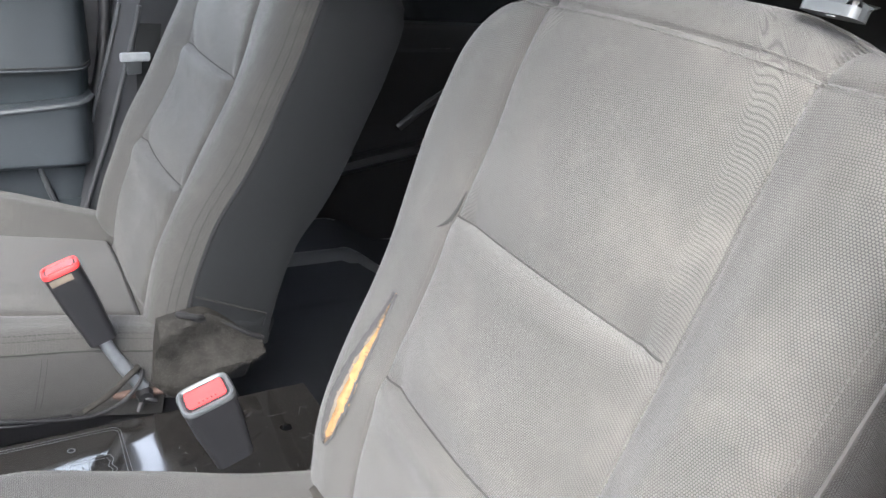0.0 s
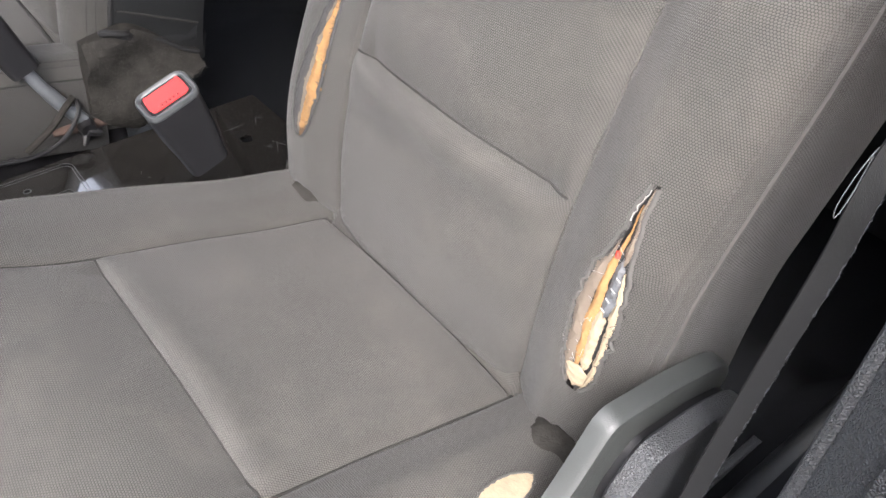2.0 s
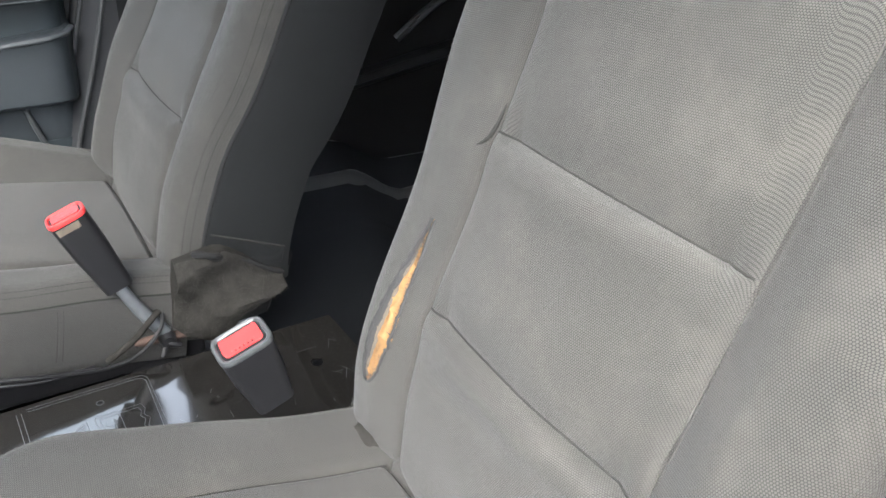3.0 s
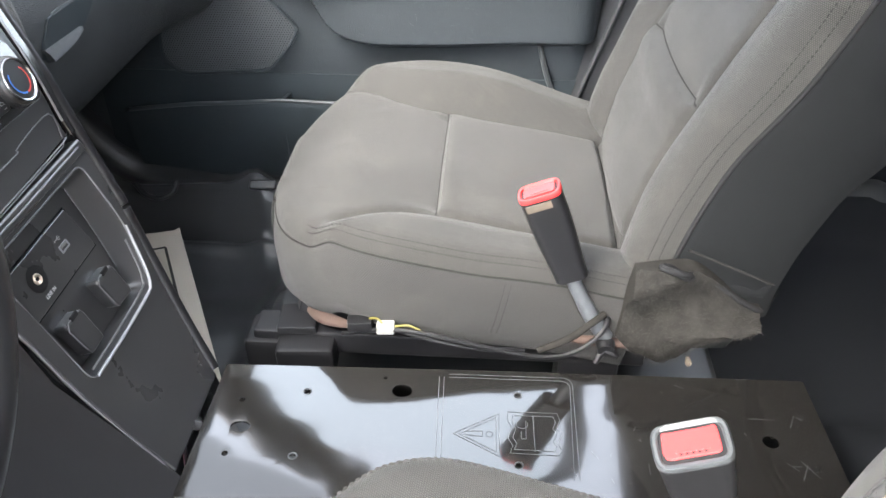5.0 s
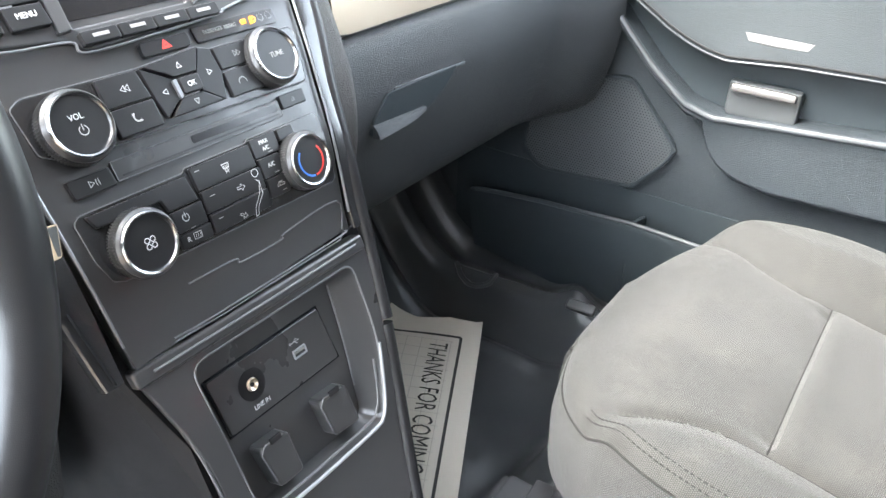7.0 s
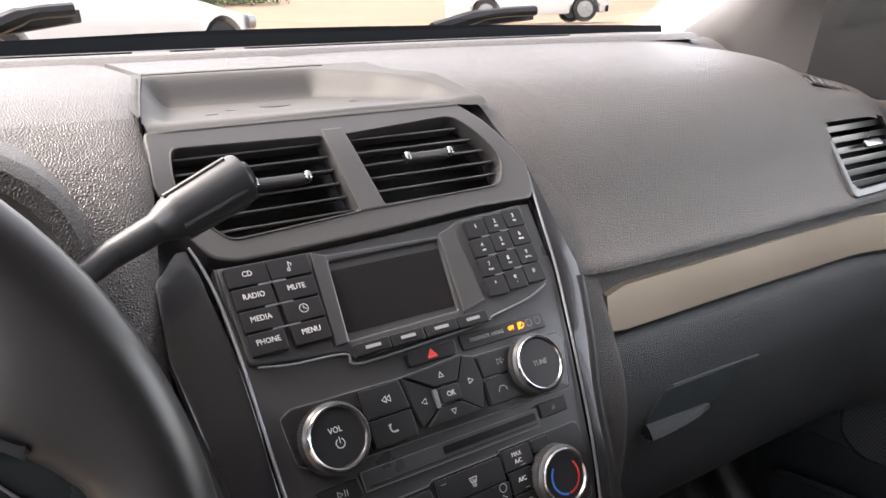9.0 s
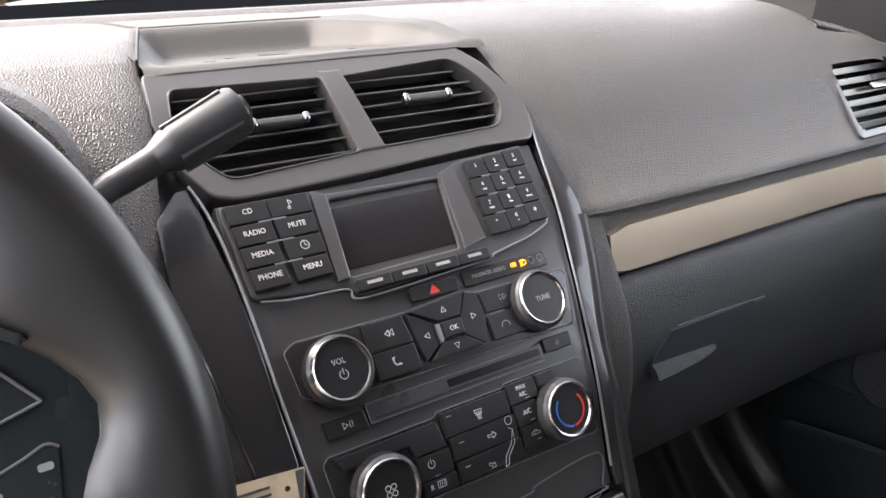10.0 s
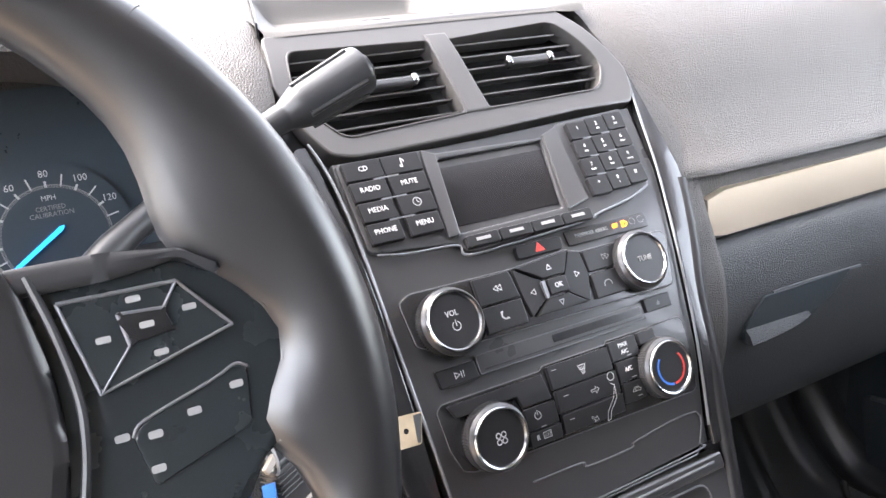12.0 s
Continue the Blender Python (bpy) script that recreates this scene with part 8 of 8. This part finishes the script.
def build_wiring():
    ob = thing("seat_harness", "grey seat wiring with taped connectors along the rail", "wiring", (.14, .5, .22))
    part("cable", tube(smooth_path([(.160, .665, .205), (.140, .610, .232), (.130, .560, .238), (.122, .480, .226), (.120, .420, .218), (.124, .380, .226), (.136, .352, .246), (.146, .345, .262)], 8), .0030, 8), BLACK, ob)
    part("cable", tube(smooth_path([(.150, .610, .228), (.134, .560, .228), (.128, .500, .220), (.132, .440, .216)], 8), .0030, 8), BLACK, ob)
    part("cable", tube(smooth_path([(.122, .425, .226), (.124, .390, .246), (.134, .365, .262), (.144, .350, .268)], 8), .0042, 8), FELT, ob, "fabric-wrapped cable")
    part("connector", one_box(pose(.140, .607, .236, 0, 0, 4), .014, .022, .013, .002), WHITE_PLASTIC, ob, "small white connector")
    part("connector", one_box(pose(.150, .640, .232, 0, 0, 6), .018, .030, .014, .002), BLACK, ob)
    part("wire", tube(smooth_path([(.138, .595, .240), (.134, .580, .246), (.133, .565, .240)], 5), .0014, 6), YELLOW, ob)
    part("wire", tube(smooth_path([(.150, .628, .240), (.144, .618, .246), (.140, .610, .241)], 5), .0014, 6), YELLOW, ob)
    part("clip", tube([(.142, .345, .226), (.133, .343, .220), (.130, .330, .214)], [.009, .008, .003], 8), BLACK, ob)
    part("clip", tube([(.142, .345, .226), (.132, .350, .216), (.126, .356, .206)], [.006, .005, .003], 8), BLACK, ob)
    p = thing("stained_padding", "brown stained padding showing under the cushion edge", "padding", (.2, .7, .2), group="exposed padding")
    part("padding", tube(smooth_path([(.205, .715, .205), (.180, .690, .212), (.168, .655, .212)], 4), [.005, .007, .008, .009, .009, .008, .007, .006, .004], 12), RUST, p)
    q = thing("stained_padding", "brown stained padding by the seat bolt", "padding", (.15, .34, .21), group="exposed padding")
    part("padding", tube(smooth_path([(.150, .385, .222), (.150, .340, .220), (.152, .290, .214)], 4), [.004, .006, .007, .007, .007, .007, .006, .005, .004], 10), RUST, q)
    s = thing("coil_spring", "short steel spring beside the seat rail", "spring", (.12, .53, .17))
    part("coil", tube([(.118 + .006 * math.cos(k * .9), .545 - .0018 * k, .178 + .006 * math.sin(k * .9)) for k in range(40)], .0012, 6), STEEL_LINE, s)
    r = thing("track_end_cap", "black plastic end cap of the seat track", "end cap", (.185, .72, .16))
    part("cap", boxes((pose(.180, .715, .163, 0, 0, 4), .075, .075, .050, .008), (pose(.195, .728, .196, 0, 0, 4), .05, .05, .012, .003)), BLACK, r)
    # loose harness by the front of the plate
    w = thing("loose_harness", "cut wires with coloured ends beside the console", "wiring", (-.05, .80, .2))
    rng = random.Random(11)
    for k in range(6):
        x = -.045 + .006 * k * rng.uniform(.6, 1.2)
        part("wire", tube(smooth_path([(x * .3 - .002, .812, .212), (x * .4 - .014, .804, .196 + .006 * rng.random()), (x * .5 - .024, .798, .176 + .008 * rng.random())], 5), .0013, 6), (PINK, PANEL, BLACK, BUCKLE_GREY)[k % 4], w)
    part("connector", one_box(pose(-.002, .808, .214, 30, 20, 30), .016, .034, .012, .003), PANEL, w)


build_wiring()


def build_paper():
    ob = thing("paper_floor_mat", "cream paper floor mat printed with black lettering", "paper mat", (.45, 1.0, -.03))
    O, e1, e2 = Vector((.664, 1.084)), Vector((-.892, -.453)), Vector((-.400, .916))

    def at(a, b, up=0.0):
        p = O + e1 * a + e2 * b
        z = max(-.014, floor_height(p.x, p.y) + .003) + .006 * math.sin(9 * a + 5 * b) + .014 * math.exp(-((a) / .04) ** 2) * math.sin(16 * b + 1)
        return Vector((p.x, p.y, z + up))
    n, k = 40, 30
    rows = [[at(.46 * i / n, .36 * j / k) for j in range(k + 1)] for i in range(n + 1)]
    part("sheet", loft(rows, False, False), PAPER, ob)

    def strip(a0, b0, a1, b1, w, mat, name):
        m = 24
        d = Vector((a1 - a0, b1 - b0)).normalized()
        s = Vector((-d.y, d.x)) * w / 2
        r = [[at(a0 + (a1 - a0) * i / m + s.x * q, b0 + (b1 - b0) * i / m + s.y * q, .0012) for q in (-1, 1)] for i in range(m + 1)]
        part(name, loft(r, False, False), mat, ob)
    strip(.045, .034, .45, .034, .005, PAPER_INK, "border_line")
    strip(.045, .034, .045, .34, .005, PAPER_INK, "border_line")
    for j in range(11):
        strip(.058, .050 + .026 * j, .45, .050 + .026 * j, .0010, PAPER_GRID, "grid_line")
    for j in range(15):
        strip(.058 + .026 * j, .046, .058 + .026 * j, .33, .0010, PAPER_GRID, "grid_line")
    # lettering bent to the sheet
    bm = lettering("THANKS FOR COMING", .046, Matrix.Identity(4), .0, .62)
    xs = [v.co.x for v in bm.verts]
    for v in bm.verts:
        v.co = at(.066 + v.co.x - min(xs), .072 - v.co.y, .0022)
    part("printed_line", bm, PAPER_INK, ob, "THANKS FOR COMING", smooth=0)
    return ob


build_paper()


# ---------------------------------------------------------------- driver side shield, rear of the cabin, wipers
def build_shield():
    P0 = [(.301, .378), (.276, .424), (.209, .411), (.151, .393), (.128, .372), (.143, .330), (.168, .241), (.30, .23), (.345, .31)]
    out = rounded(P0, .012)
    rows = [[(x, y + (y - .22) * (g - 1), z + (z - .32) * (g - 1)) for y, z in out] for x, g in ((-.656, 1.0), (-.667, 1.0), (-.671, .975), (-.672, .93))]
    part("recliner_cover", loft(rows), RECLINER, driver_seat, "grey plastic recliner cover")
    out2 = rounded([(.282, .368), (.258, .402), (.195, .392), (.152, .376), (.132, .355), (.15, .29), (.17, .22), (.28, .22)], .012)
    part("cover_gap", loft([[(x, y - .006, z - .012) for y, z in out2] for x in (-.668, -.684)]), BLACK, driver_seat)
    part("cover_step", loft([[(x, y + (y - .22) * (g - 1), z + (z - .32) * (g - 1)) for y, z in out2] for x, g in ((-.680, .97), (-.682, 1.0), (-.693, 1.0), (-.697, .97), (-.698, .92))]), DASH_LOW, driver_seat, "second grained bar of the recliner cover")
    rows = [[(-.706 + .004 * math.cos(q), .205 - .095 * t, .300 + .004 * t + .030 * (1 - t) * math.sin(q) * .4) for q in [math.pi * k / 4 for k in range(8)]] for t in (0, .3, .6, .85, 1)]
    part("recliner_blade", loft(rows), DASH_LOW, driver_seat, "thin tapering lever blade")
    n = Vector((-.70, .36, .60)).normalized()
    up = Vector((.0168, -.0218, .0227)).normalized()
    n = (n - up * n.dot(up)).normalized()
    lb = Matrix.Translation(Vector((-.6395, .0665, .796)) + n * .004) @ Matrix((up, n.cross(up), n)).transposed().to_4x4()
    part("airbag_label", one_box(lb, .036, .015, .003, .001), BUCKLE_GREY, driver_seat, "grey woven safety tag")
    part("airbag_word", lettering("AIRBAG", .0085, lb @ pose(0, 0, .0018), .0002), INK, driver_seat, smooth=0)


build_shield()


def build_rear():
    ob = thing("rear_bench", "black moulded rear bench seat in the dark", "rear seat", (0, -.95, .1))
    rows = []
    for x in (-.76, -.60, -.30, -.05, .05, .30, .60, .76):
        d = .03 * math.cos(6 * x)
        rows.append([(x, -.62, .02), (x, -.60, .26 + d), (x, -.66, .30 + d), (x, -1.10, .26 + d), (x, -1.20, .40), (x, -1.34, .86), (x, -1.44, .86), (x, -1.44, .02)])
    part("bench_shell", loft(rows), BLACK, ob)
    for s in (-1, 1):
        part("bench_recess", one_box(pose(.36 * s, -.86, .295), .42, .34, .02, .008), BLACK, ob)
    w = thing("rear_door_handle_ledge", "dark ledge on the rear door panel", "door ledge", (.8, -.4, .3))
    part("ledge", loft([[(.83, -.16, .30), (.77, -.20, .315), (.765, -.205, .30), (.82, -.17, .26)], [(.83, -.70, .40), (.76, -.70, .41), (.755, -.70, .39), (.82, -.70, .35)]]), BLACK, w)
    part("grab_bar", tube([(.775, -.36, .40), (.755, -.42, .46), (.755, -.52, .52)], .010, 8), KNOB, w)
    part("upper_line", ribbon([(.79, -.10, .575), (.785, -.40, .580), (.785, -.90, .59)], (.2, 0, 1), .008, .01), BLACK, w)


build_rear()


def wiper(x0, x1, y, z):
    ob = thing("windscreen_wiper", "black windscreen wiper arm resting on the cowl", "wiper", (x0, y, z), group="wipers")
    part("arm", tube(smooth_path([(x0, y, z), ((x0 + x1) / 2, y + .01, z + .022), (x1, y + .01, z + .028)], 6), [.012] * 6 + [.009] * 7, 8), BLACK, ob)
    part("blade", ribbon([(x0 + .02, y + .03, z + .004), (x1 + .01, y + .03, z + .020)], (0, .3, 1), .016, .006), BLACK, ob)


wiper(-.19, -.075, 1.70, .905)
wiper(.47, .70, 1.68, .892)


def build_lint():
    """Pale lint and foam crumbs lying in the seat's creases."""
    rng = random.Random(17)
    bm = bmesh.new()
    for _ in range(46):
        if rng.random() < .8:
            u, v = rng.gauss(-.185, .03), rng.uniform(.345, .40)
            p = DP(u, v, DH(u, v, .1) + .0012)
        else:
            u, v = rng.uniform(-.2, .2), rng.uniform(.36, .80)
            p = DP(u, v, DH(u, v, .1) + .0008)
        r = rng.uniform(.0002, .0006)
        q = [p + Vector((rng.gauss(0, 1), rng.gauss(0, .4), rng.gauss(0, 1))) * r for _ in range(5)]
        bm.faces.new([bm.verts.new(x) for x in q[:3]])
        bm.faces.new([bm.verts.new(x) for x in q[2:]])
    tagged(part("seat_lint", bm, FUZZ, None, smooth=0), "tiny pale lint specks scattered on the driver seat", "lint", kind="stuff")


build_lint()
